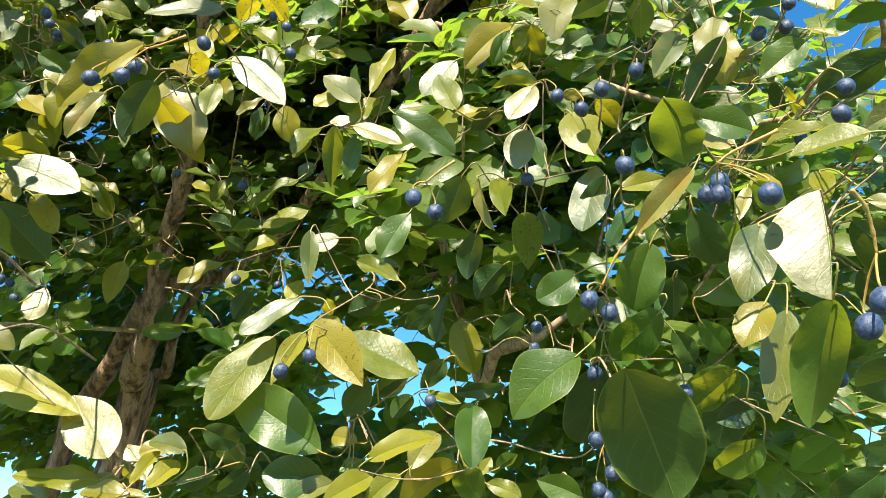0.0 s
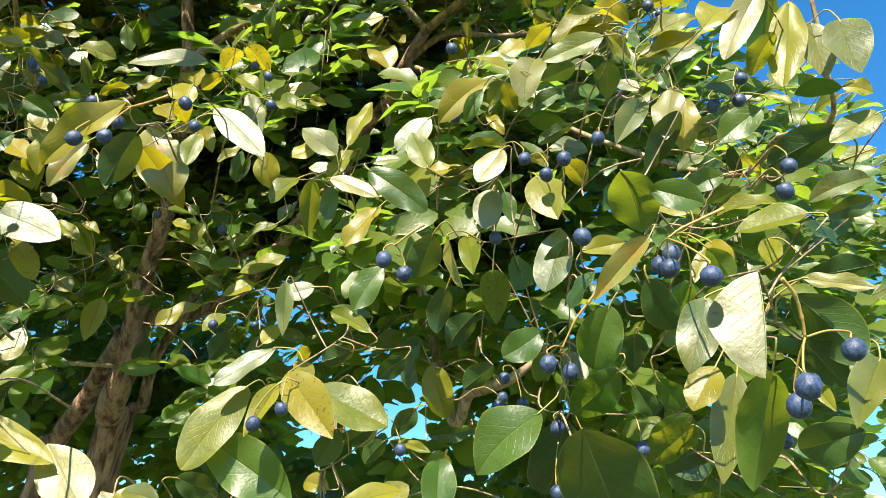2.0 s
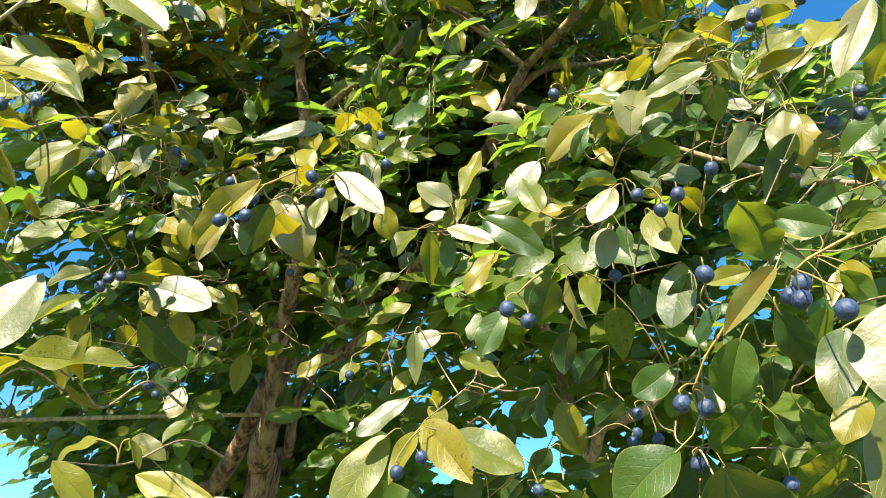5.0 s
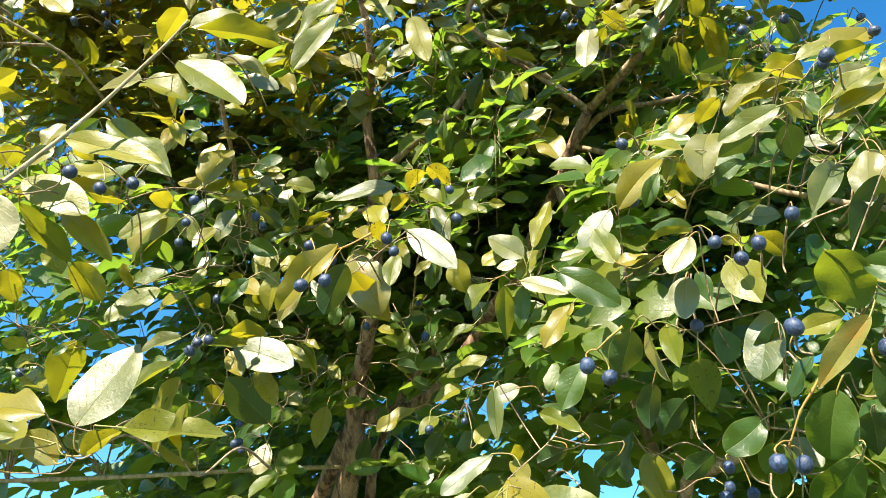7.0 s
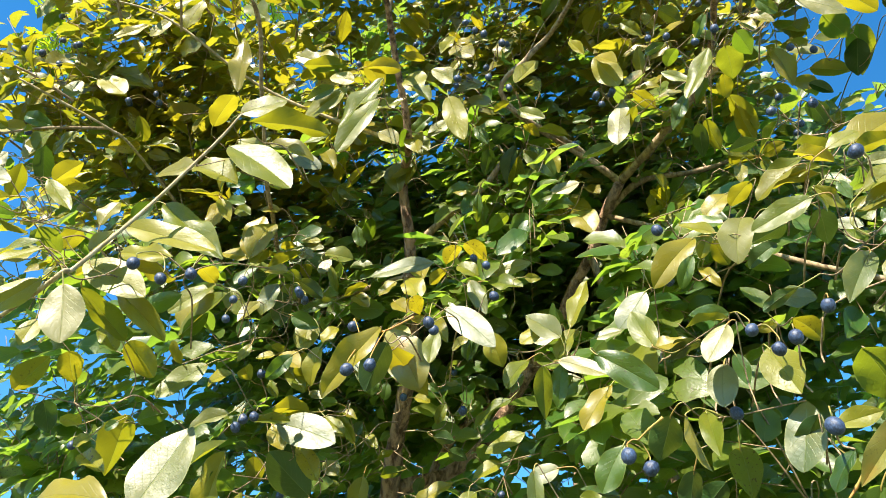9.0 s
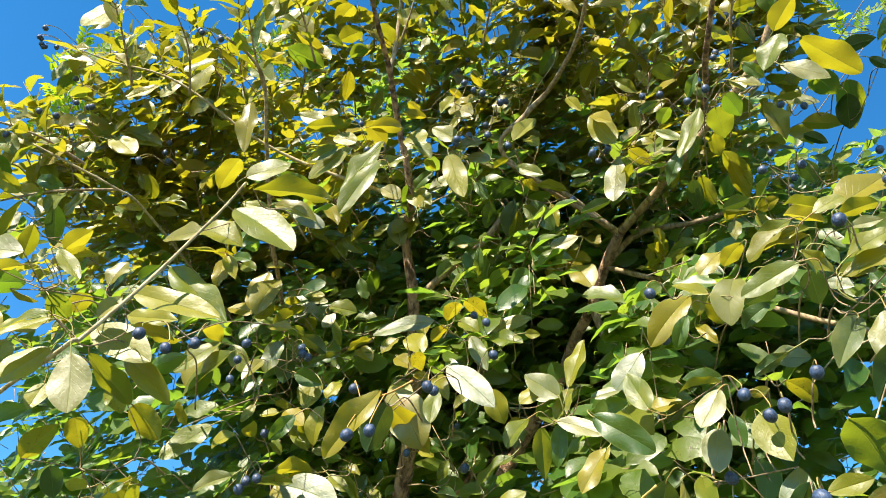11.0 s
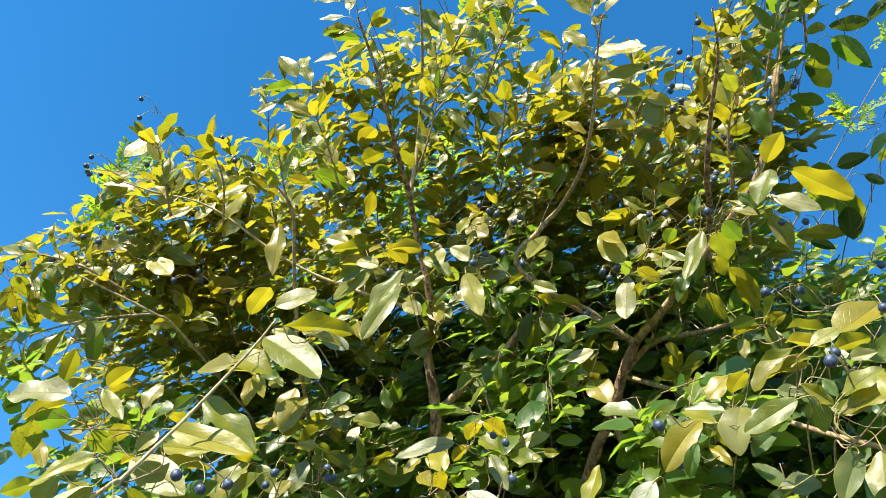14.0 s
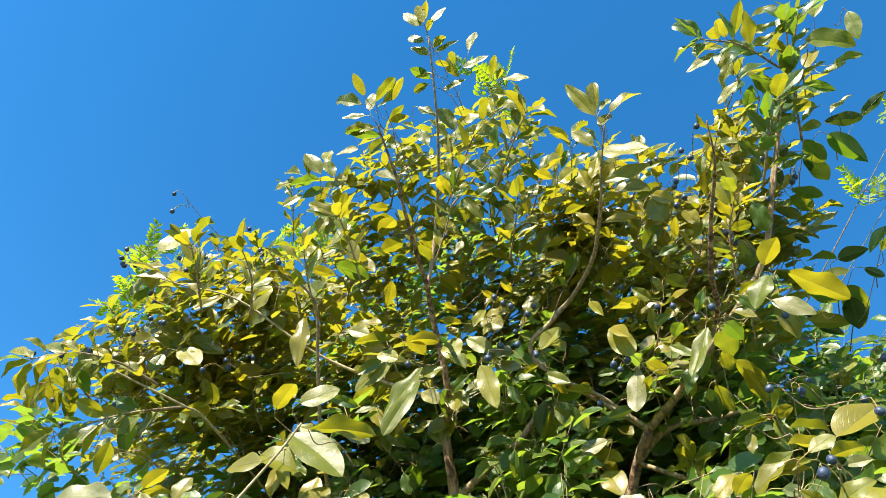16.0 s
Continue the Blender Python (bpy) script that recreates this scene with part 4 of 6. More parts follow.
branch((-504, 844, 2021), [
    (-464, 737, 1960, -492, 658, 1994, 57, 52, 6), (-528, 805, 1935, -555, 796, 1917, 23, 39, 0),
    (-512, 823, 1964, -516, 813, 1915, 35, -11, 7), (-546, 707, 2010, -558, 748, 1980, 30, -15, 4),
    (-591, 754, 2045, -603, 733, 2046, 17, 54, 6), (-502, 669, 2038, -476, 667, 1999, 28, 71, 1),
    (-444, 647, 1995, -400, 631, 1941, 29, 58, 4), (-540, 614, 1954, -532, 658, 1947, 31, -44, 0),
    (-404, 668, 2014, -462, 658, 2009, 23, -66, 4)])
branch((-475, 694, 2050), [
    (-448, 596, 2003, -368, 604, 1974, 54, 82, 7), (-447, 613, 2021, -472, 587, 2016, 20, 35, 0),
    (-461, 562, 1992, -414, 573, 1996, 16, 83, 4), (-481, 541, 1994, -527, 525, 1974, 24, -77, 7),
    (-483, 530, 2042, -520, 525, 2031, 27, -68, 4), (-532, 541, 2066, -575, 515, 2013, 40, -72, 5)])
branch((-290, 745, 1750), [
    (-390, 543, 1806, -349, 547, 1789, 24, 65, 7), (-313, 600, 1746, -407, 591, 1784, 40, -66, 5),
    (-283, 605, 1710, -330, 614, 1766, 51, -61, 7), (-302, 637, 1697, -379, 636, 1702, 30, -58, 5),
    (-294, 663, 1732, -267, 656, 1700, 26, 61, 7), (-290, 655, 1700, -336, 648, 1699, 15, -66, 7),
    (-241, 638, 1729, -271, 629, 1720, 22, -70, 1), (-249, 619, 1681, -311, 619, 1688, 21, -52, 1),
    (-247, 576, 1684, -233, 587, 1717, 13, 45, 4)])
branch((-219, 905, 2006), [
    (-283, 813, 1995, -333, 791, 1958, 29, -59, 1), (-244, 791, 1971, -265, 779, 1943, 26, -56, 4),
    (-257, 858, 1973, -285, 877, 1940, 32, 17, 6), (-193, 724, 1983, -228, 712, 1960, 27, -63, 4),
    (-180, 744, 1914, -168, 757, 1944, 24, 46, 5), (-160, 717, 2017, -215, 712, 1993, 33, -66, 5)])
branch((-73, 729, 1911), [
    (-125, 580, 1915, -122, 578, 1858, 19, -9, 7), (-107, 636, 1937, -142, 634, 1927, 25, -86, 7),
    (-44, 629, 1900, -84, 613, 1904, 14, 45, 6), (-60, 622, 1861, -94, 628, 1852, 24, 39, 6),
    (-39, 581, 1863, -84, 596, 1894, 19, -68, 4), (-32, 578, 1934, -59, 579, 1886, 32, -90, 0),
    (-8, 618, 1853, -37, 629, 1834, 25, -141, 6), (-127, 581, 1848, -178, 570, 1809, 25, -66, 7),
    (-111, 567, 1819, -65, 556, 1758, 41, 75, 1)])
branch((-84, 736, 1782), [
    (-154, 601, 1817, -198, 581, 1737, 47, -62, 5), (-120, 574, 1811, -142, 564, 1761, 22, -60, 4),
    (-66, 596, 1777, -86, 614, 1746, 28, -152, 6), (-33, 619, 1789, -64, 629, 1770, 26, -139, 6),
    (-21, 576, 1774, -88, 579, 1809, 47, -70, 5), (-104, 609, 1716, -186, 599, 1768, 55, -98, 0),
    (-60, 620, 1699, -98, 598, 1674, 26, -63, 4), (-94, 626, 1693, -134, 625, 1679, 23, -73, 7),
    (-103, 633, 1694, -157, 612, 1698, 40, -101, 6)])
branch((-316, 1008, 2174), [
    (-293, 793, 2108, -309, 797, 2075, 19, -115, 4), (-336, 871, 2090, -303, 888, 2089, 25, -47, 6),
    (-281, 886, 2136, -271, 889, 2147, 11, 71, 5), (-329, 929, 2090, -303, 952, 2082, 25, -50, 6),
    (-350, 871, 2185, -332, 877, 2171, 17, 105, 0), (-306, 901, 2195, -329, 899, 2199, 16, -82, 7),
    (-315, 895, 2207, -333, 895, 2207, 12, -69, 1)])
branch((136, 654, 1843), [
    (127, 457, 1897, 111, 495, 1876, 20, 25, 6), (110, 516, 1841, 74, 509, 1814, 31, -91, 0),
    (116, 518, 1821, 105, 542, 1805, 22, 16, 0), (138, 559, 1838, 151, 549, 1809, 23, 61, 7),
    (162, 485, 1795, 127, 513, 1763, 38, -142, 0), (102, 504, 1768, 42, 504, 1720, 51, -72, 0),
    (130, 560, 1780, 120, 616, 1718, 59, -169, 6), (145, 560, 1770, 179, 583, 1732, 38, 147, 6),
    (195, 559, 1808, 213, 570, 1781, 22, 152, 6)])
branch((16, 805, 1777), [
    (2, 655, 1813, -22, 667, 1787, 25, -142, 6), (-16, 678, 1787, 18, 664, 1772, 13, 69, 4),
    (32, 679, 1775, 17, 710, 1757, 27, 28, 0), (-33, 742, 1801, -58, 759, 1781, 25, 32, 6),
    (36, 695, 1711, 47, 699, 1728, 14, 68, 4), (40, 674, 1700, 72, 664, 1687, 20, 76, 4),
    (55, 734, 1723, 75, 720, 1735, 18, -35, 0), (15, 613, 1705, 33, 645, 1680, 31, -23, 0),
    (12, 605, 1706, -45, 619, 1676, 44, 28, 1)])
branch((74, 953, 1866), [
    (74, 823, 1836, 11, 832, 1825, 22, -130, 6)])
branch((73, 789, 1919), [
    (64, 667, 1921, 33, 694, 1892, 35, 31, 6), (81, 651, 1857, 49, 675, 1841, 30, 26, 6)])
branch((-101, 846, 1834), [
    (-108, 683, 1852, -131, 694, 1875, 22, -60, 1), (-123, 719, 1884, -125, 693, 1894, 17, 30, 1),
    (-87, 720, 1746, -119, 727, 1759, 24, -73, 1), (-84, 740, 1733, -106, 736, 1721, 17, -72, 0)])
branch((250, 686, 1790), [
    (198, 546, 1851, 202, 577, 1824, 28, 2, 6), (243, 560, 1773, 213, 609, 1750, 42, 24, 0),
    (267, 588, 1750, 234, 601, 1739, 26, -109, 6), (268, 593, 1722, 232, 627, 1696, 35, -136, 0),
    (274, 493, 1702, 257, 533, 1689, 31, 41, 0)])
branch((284, 557, 1732), [
    (295, 409, 1730, 259, 441, 1720, 34, -120, 6), (273, 445, 1675, 249, 474, 1658, 28, -124, 6)])
branch((-558, 433, 2093), [
    (-511, 284, 2011, -495, 294, 1950, 44, 101, 7), (-530, 255, 2045, -572, 243, 2021, 24, -67, 4),
    (-549, 276, 2054, -585, 241, 2009, 41, -49, 4), (-557, 295, 2032, -585, 275, 1981, 42, -69, 5),
    (-577, 296, 2078, -596, 283, 2057, 22, -60, 4), (-573, 355, 2066, -565, 435, 2045, 31, -26, 4),
    (-513, 327, 2118, -404, 348, 2082, 39, 81, 5), (-574, 347, 2110, -559, 355, 2142, 25, 85, 1),
    (-638, 289, 2048, -664, 271, 2028, 26, 34, 0)])
branch((-623, 427, 2158), [
    (-607, 292, 2174, -572, 290, 2194, 28, 2, 1), (-598, 285, 2161, -576, 314, 2177, 21, -17, 4),
    (-639, 277, 2146, -672, 241, 2108, 26, 14, 1), (-650, 299, 2139, -679, 253, 2114, 41, 37, 0),
    (-643, 248, 2104, -674, 281, 2077, 36, -28, 0), (-585, 236, 2119, -665, 207, 2122, 47, -77, 7),
    (-620, 349, 2117, -613, 305, 2121, 30, 45, 0), (-658, 316, 2073, -641, 305, 2029, 33, 25, 4),
    (-603, 370, 2117, -516, 389, 2068, 51, 82, 5)])
branch((-641, 562, 2223), [
    (-759, 494, 2306, -747, 495, 2361, 39, 7, 1), (-663, 460, 2256, -658, 494, 2263, 24, -28, 1),
    (-696, 459, 2189, -712, 448, 2174, 17, 16, 1), (-682, 399, 2173, -646, 376, 2187, 31, 8, 4),
    (-604, 408, 2215, -578, 409, 2238, 24, 129, 0), (-594, 403, 2154, -514, 405, 2136, 33, 77, 4),
    (-652, 471, 2100, -618, 475, 2060, 27, 67, 4), (-549, 398, 2220, -454, 421, 2132, 46, 73, 4),
    (-571, 394, 2125, -540, 442, 2138, 20, -29, 1)])
branch((-498, 565, 2391), [
    (-495, 373, 2248, -559, 375, 2251, 45, -80, 1), (-538, 415, 2300, -464, 418, 2267, 56, 69, 4),
    (-498, 420, 2333, -398, 440, 2252, 63, 77, 5), (-501, 435, 2361, -458, 444, 2342, 22, 93, 5),
    (-483, 405, 2379, -425, 421, 2410, 46, 90, 5), (-466, 461, 2373, -394, 476, 2346, 34, 80, 1),
    (-463, 440, 2417, -412, 466, 2403, 20, 125, 0), (-561, 442, 2415, -507, 405, 2438, 40, 14, 1),
    (-479, 528, 2422, -427, 546, 2396, 33, 88, 7)])
branch((-589, 559, 2009), [
    (-576, 408, 2096, -503, 424, 2033, 32, 84, 4), (-576, 446, 2050, -573, 503, 2031, 35, -53, 4),
    (-586, 406, 1978, -572, 371, 1998, 29, 33, 4), (-608, 397, 1956, -616, 426, 1932, 27, -49, 6),
    (-623, 470, 1962, -622, 437, 1957, 21, 40, 1), (-553, 423, 1924, -566, 413, 1909, 15, -68, 4),
    (-576, 440, 1912, -527, 428, 1885, 23, 59, 4), (-580, 337, 1935, -546, 332, 1965, 31, -3, 4),
    (-628, 529, 1993, -642, 522, 1980, 14, -90, 0)])
branch((-687, 493, 2130), [
    (-661, 370, 2095, -659, 349, 2069, 23, -21, 4), (-685, 407, 2073, -683, 400, 2033, 28, -28, 5),
    (-714, 312, 2131, -678, 316, 2087, 20, 67, 1)])
branch((-432, 490, 1837), [
    (-441, 385, 1830, -415, 402, 1911, 60, 69, 7), (-455, 351, 1812, -513, 330, 1818, 21, -75, 5),
    (-431, 368, 1793, -464, 356, 1817, 29, -83, 2), (-445, 340, 1797, -514, 359, 1818, 48, -51, 4),
    (-390, 347, 1790, -363, 348, 1812, 24, -5, 4), (-400, 310, 1811, -493, 303, 1824, 42, -63, 1),
    (-354, 338, 1806, -270, 346, 1798, 28, 71, 4), (-504, 376, 1797, -497, 324, 1800, 33, 51, 4),
    (-468, 425, 1826, -460, 437, 1850, 19, 49, 4)])
branch((-522, 601, 1898), [
    (-484, 444, 1868, -431, 480, 1931, 30, 54, 4), (-560, 499, 1868, -530, 507, 1854, 19, 74, 5)])
branch((-633, 663, 2038), [
    (-634, 542, 2007, -689, 599, 1953, 51, -24, 4), (-608, 536, 1994, -583, 559, 2017, 28, -51, 0),
    (-658, 521, 2023, -625, 530, 2051, 17, -26, 0)])
branch((-303, 474, 1812), [
    (-303, 344, 1782, -312, 339, 1824, 14, -88, 4)])
branch((-600, 637, 2613), [
    (-600, 507, 2583, -606, 483, 2710, 43, 13, 1)])
branch((-387, 448, 2270), [
    (-387, 318, 2240, -306, 371, 2264, 33, -5, 4)])
branch((-972, 642, 2776), [
    (-977, 534, 2765, -1050, 506, 2846, 64, -87, 5), (-992, 534, 2773, -1043, 500, 2840, 44, -91, 5),
    (-973, 536, 2797, -863, 557, 2746, 58, 74, 1), (-966, 537, 2802, -859, 553, 2749, 47, 84, 4),
    (-943, 500, 2722, -873, 521, 2678, 40, 92, 5), (-930, 503, 2728, -875, 516, 2676, 53, 80, 5),
    (-970, 466, 2728, -1010, 414, 2694, 25, 12, 1), (-976, 518, 2685, -953, 553, 2703, 31, -17, 0),
    (-1020, 484, 2717, -1056, 465, 2648, 55, -75, 1)])
branch((-1011, 605, 2700), [
    (-950, 476, 2692, -955, 476, 2645, 33, -19, 5), (-952, 474, 2689, -952, 470, 2636, 37, -28, 5),
    (-933, 440, 2691, -1032, 408, 2698, 38, -83, 1), (-1019, 485, 2705, -1061, 471, 2653, 27, 5, 4),
    (-1053, 440, 2713, -1069, 428, 2680, 19, -73, 5), (-1058, 439, 2670, -1110, 423, 2723, 37, -80, 1),
    (-1071, 485, 2668, -1041, 514, 2644, 33, 102, 4), (-1040, 520, 2604, -1035, 512, 2542, 43, -20, 7),
    (-1026, 516, 2596, -1046, 516, 2540, 41, -112, 4)])
branch((-954, 743, 2733), [
    (-938, 678, 2734, -873, 695, 2756, 25, 3, 1), (-936, 597, 2723, -922, 623, 2688, 27, 133, 4),
    (-987, 563, 2650, -949, 576, 2677, 34, -10, 0)])
branch((-388, 685, 2634), [
    (-469, 536, 2659, -518, 527, 2681, 34, -96, 5), (-415, 541, 2639, -478, 498, 2605, 33, 20, 4),
    (-378, 540, 2617, -324, 571, 2639, 33, -20, 1), (-430, 537, 2577, -473, 530, 2547, 26, -117, 0),
    (-409, 546, 2576, -484, 549, 2525, 49, -95, 5), (-365, 588, 2620, -381, 536, 2628, 38, 9, 1),
    (-377, 507, 2538, -420, 499, 2557, 33, -96, 5), (-328, 596, 2581, -386, 591, 2565, 42, -80, 4),
    (-319, 606, 2626, -280, 598, 2576, 31, 64, 4)])
branch((-626, 654, 2966), [
    (-656, 625, 2901, -655, 674, 2899, 34, -23, 4), (-717, 573, 2992, -678, 583, 2967, 23, 84, 4),
    (-662, 517, 3019, -701, 472, 3008, 30, 16, 4), (-627, 501, 2935, -710, 491, 2970, 44, -89, 4),
    (-631, 500, 2925, -666, 496, 2991, 37, -80, 5), (-617, 499, 2928, -576, 506, 2953, 23, 91, 5),
    (-625, 487, 2873, -592, 534, 2890, 30, -23, 4), (-545, 529, 2934, -503, 551, 2892, 31, 80, 1),
    (-552, 487, 2915, -514, 569, 2924, 30, -8, 1)])
branch((-300, 586, 2465), [
    (-314, 480, 2445, -364, 470, 2338, 40, -87, 5), (-287, 433, 2425, -342, 429, 2333, 36, -86, 4)])
branch((-232, 730, 2640), [
    (-249, 601, 2569, -224, 621, 2475, 44, 125, 5), (-255, 608, 2542, -224, 633, 2484, 30, 121, 5),
    (-241, 618, 2601, -192, 619, 2617, 32, 93, 7), (-231, 602, 2600, -281, 593, 2644, 38, -97, 5),
    (-308, 605, 2607, -327, 615, 2681, 53, -62, 5), (-201, 580, 2637, -248, 580, 2685, 44, -92, 1),
    (-183, 643, 2584, -226, 636, 2597, 31, -90, 7), (-231, 562, 2677, -252, 556, 2630, 26, -79, 4),
    (-192, 580, 2676, -246, 587, 2699, 29, -88, 1)],
    [(-210, 556, 2701), (-197, 570, 2693), (-183, 579, 2690)])
branch((-373, 819, 2611), [
    (-373, 689, 2581, -413, 685, 2618, 38, -88, 7)])
branch((-125, 794, 2662), [
    (-141, 630, 2605, -102, 639, 2664, 39, 80, 4), (-109, 699, 2659, -137, 711, 2714, 31, -65, 4)])
branch((-152, 868, 2957), [
    (-166, 741, 2898, -199, 730, 2837, 48, -70, 1), (-177, 765, 2858, -220, 753, 2821, 28, -71, 1),
    (-94, 726, 2880, -113, 694, 2890, 19, 17, 6), (-124, 663, 2963, -70, 658, 2973, 27, 3, 1),
    (-207, 718, 2979, -166, 719, 2973, 20, 90, 5), (-144, 815, 2984, -176, 806, 3003, 19, -123, 0)],
    [(-177, 728, 2957)])
branch((-264, 782, 2819), [
    (-318, 652, 2759, -359, 626, 2756, 22, 12, 1), (-259, 681, 2776, -281, 685, 2743, 19, -114, 4),
    (-217, 622, 2833, -210, 680, 2847, 23, -16, 1)],
    [(-176, 647, 2843)])
branch((-524, 813, 2631), [
    (-524, 683, 2601, -487, 673, 2537, 32, 65, 1)])
branch((147, 748, 2598), [
    (57, 682, 2589, 93, 675, 2583, 25, 83, 1), (105, 617, 2609, 68, 624, 2601, 19, 22, 6),
    (123, 655, 2521, 94, 677, 2471, 26, -122, 0), (194, 632, 2572, 227, 624, 2574, 23, -20, 6),
    (185, 653, 2636, 162, 660, 2678, 20, -86, 4), (167, 577, 2608, 144, 600, 2577, 19, -133, 0),
    (215, 600, 2601, 231, 589, 2559, 23, 53, 1), (152, 556, 2497, 108, 565, 2411, 32, -91, 5),
    (122, 592, 2477, 87, 597, 2515, 19, -94, 5)])
branch((219, 599, 2487), [
    (166, 523, 2452, 177, 580, 2449, 40, 5, 0), (175, 488, 2433, 194, 526, 2427, 29, -16, 0),
    (189, 473, 2437, 216, 471, 2413, 18, 82, 1), (200, 458, 2450, 221, 466, 2421, 18, 152, 0),
    (237, 446, 2414, 286, 449, 2375, 30, 101, 7), (239, 409, 2426, 209, 423, 2381, 39, -93, 4),
    (250, 455, 2498, 274, 410, 2500, 35, -10, 1), (277, 460, 2479, 358, 532, 2473, 44, 4, 1),
    (238, 505, 2522, 209, 521, 2520, 16, 1, 4)])
branch((144, 741, 2493), [
    (165, 576, 2461, 168, 617, 2455, 25, -2, 4), (143, 573, 2454, 121, 584, 2417, 16, -119, 0),
    (135, 565, 2455, 108, 571, 2426, 20, -96, 5), (131, 669, 2469, 135, 728, 2450, 28, 0, 6),
    (144, 672, 2476, 163, 729, 2462, 26, -8, 4)])
branch((284, 943, 2733), [
    (303, 776, 2733, 321, 791, 2644, 41, 132, 1), (353, 792, 2680, 424, 819, 2682, 38, -14, 1),
    (248, 795, 2674, 275, 788, 2665, 14, 83, 1), (232, 888, 2724, 260, 883, 2706, 17, 73, 1)])
branch((409, 822, 2705), [
    (423, 749, 2683, 428, 817, 2663, 44, 15, 6), (424, 727, 2692, 438, 823, 2670, 50, 13, 0),
    (415, 674, 2710, 467, 665, 2708, 34, -17, 6), (443, 668, 2665, 473, 687, 2653, 18, -21, 6),
    (343, 642, 2626, 386, 692, 2624, 46, -2, 0)])
branch((336, 833, 2508), [
    (336, 703, 2478, 368, 701, 2498, 26, 73, 5)])
branch((-1017, 561, 3010), [
    (-915, 357, 2989, -970, 338, 2907, 69, -89, 5), (-904, 458, 2976, -912, 468, 2917, 30, -19, 4),
    (-1031, 413, 2961, -1114, 398, 2972, 41, -85, 1), (-1046, 465, 2967, -1093, 448, 2999, 29, -93, 5),
    (-1063, 423, 2977, -1070, 440, 2914, 45, 178, 4), (-1088, 432, 2965, -1119, 430, 2899, 36, -106, 5),
    (-1077, 441, 2927, -1131, 467, 2895, 33, -12, 0), (-1012, 462, 3078, -1039, 460, 3027, 28, -93, 4)],
    [(-935, 379, 2910)])
branch((-1003, 612, 3175), [
    (-1022, 430, 3137, -1071, 414, 3062, 44, -98, 1), (-1024, 424, 3154, -963, 434, 3153, 31, 96, 4),
    (-970, 485, 3102, -953, 437, 3100, 25, 21, 4), (-1007, 513, 3171, -939, 539, 3195, 25, -6, 4),
    (-996, 521, 3152, -979, 586, 3156, 27, -23, 1), (-997, 521, 3153, -943, 548, 3200, 35, -2, 4)])
branch((-656, 568, 2821), [
    (-684, 442, 2810, -741, 430, 2779, 45, -85, 5), (-675, 418, 2804, -731, 409, 2768, 28, 8, 1),
    (-667, 425, 2762, -694, 429, 2697, 49, -110, 4), (-599, 466, 2786, -557, 471, 2730, 49, 92, 4)])
branch((-864, 640, 2927), [
    (-906, 518, 2913, -965, 499, 2861, 31, -96, 5), (-823, 502, 2881, -860, 496, 2829, 32, -105, 5)])
branch((-1126, 530, 2671), [
    (-1125, 343, 2660, -1100, 361, 2697, 24, 79, 4), (-1118, 355, 2654, -1095, 389, 2673, 22, -25, 1),
    (-1128, 382, 2619, -1144, 435, 2610, 38, -25, 4), (-1139, 411, 2651, -1103, 426, 2606, 29, 90, 5),
    (-1097, 416, 2635, -1114, 475, 2623, 31, -40, 0), (-1103, 402, 2690, -1069, 425, 2635, 47, 93, 4),
    (-1145, 437, 2645, -1134, 459, 2583, 29, 120, 4), (-1160, 413, 2611, -1190, 481, 2593, 36, -23, 4),
    (-1118, 436, 2604, -1173, 507, 2580, 37, -20, 4)])
branch((-1109, 627, 2730), [
    (-1109, 497, 2700, -1102, 500, 2642, 29, -21, 4)])
branch((-1157, 788, 2891), [
    (-1157, 658, 2861, -1155, 694, 2855, 18, -36, 6)])
branch((-885, 779, 2907), [
    (-885, 649, 2877, -920, 639, 2858, 20, -86, 5)])
branch((-1025, 617, 2560), [
    (-1080, 503, 2546, -1110, 501, 2458, 60, -111, 4), (-1026, 472, 2513, -1047, 466, 2464, 36, -100, 7),
    (-967, 486, 2531, -1016, 556, 2500, 38, -22, 6)])
branch((-909, 564, 2449), [
    (-909, 434, 2419, -953, 472, 2383, 34, -13, 4)])
branch((-636, 538, 3168), [
    (-583, 362, 3073, -626, 326, 3141, 43, -115, 4), (-618, 360, 3084, -621, 323, 3123, 18, -143, 4),
    (-586, 410, 3135, -617, 387, 3196, 35, -108, 4), (-629, 433, 3139, -679, 426, 3110, 28, -135, 0),
    (-643, 417, 3168, -697, 385, 3121, 38, -2, 0), (-686, 429, 3131, -726, 419, 3085, 30, -99, 5),
    (-682, 390, 3169, -740, 379, 3207, 34, -94, 4), (-695, 403, 3160, -763, 388, 3146, 35, -95, 4),
    (-604, 470, 3182, -630, 462, 3253, 38, -108, 1)])
branch((-612, 626, 3230), [
    (-626, 415, 3239, -647, 408, 3314, 38, -100, 4), (-606, 487, 3225, -577, 437, 3234, 21, 15, 0),
    (-550, 493, 3205, -604, 489, 3213, 27, -90, 4), (-573, 511, 3152, -621, 511, 3086, 40, -37, 1),
    (-644, 545, 3190, -680, 556, 3106, 45, -116, 4), (-675, 527, 3190, -701, 540, 3118, 38, -132, 4)])
branch((-708, 663, 3339), [
    (-696, 525, 3326, -761, 548, 3296, 37, -21, 4), (-721, 540, 3291, -766, 581, 3278, 30, -14, 4)])
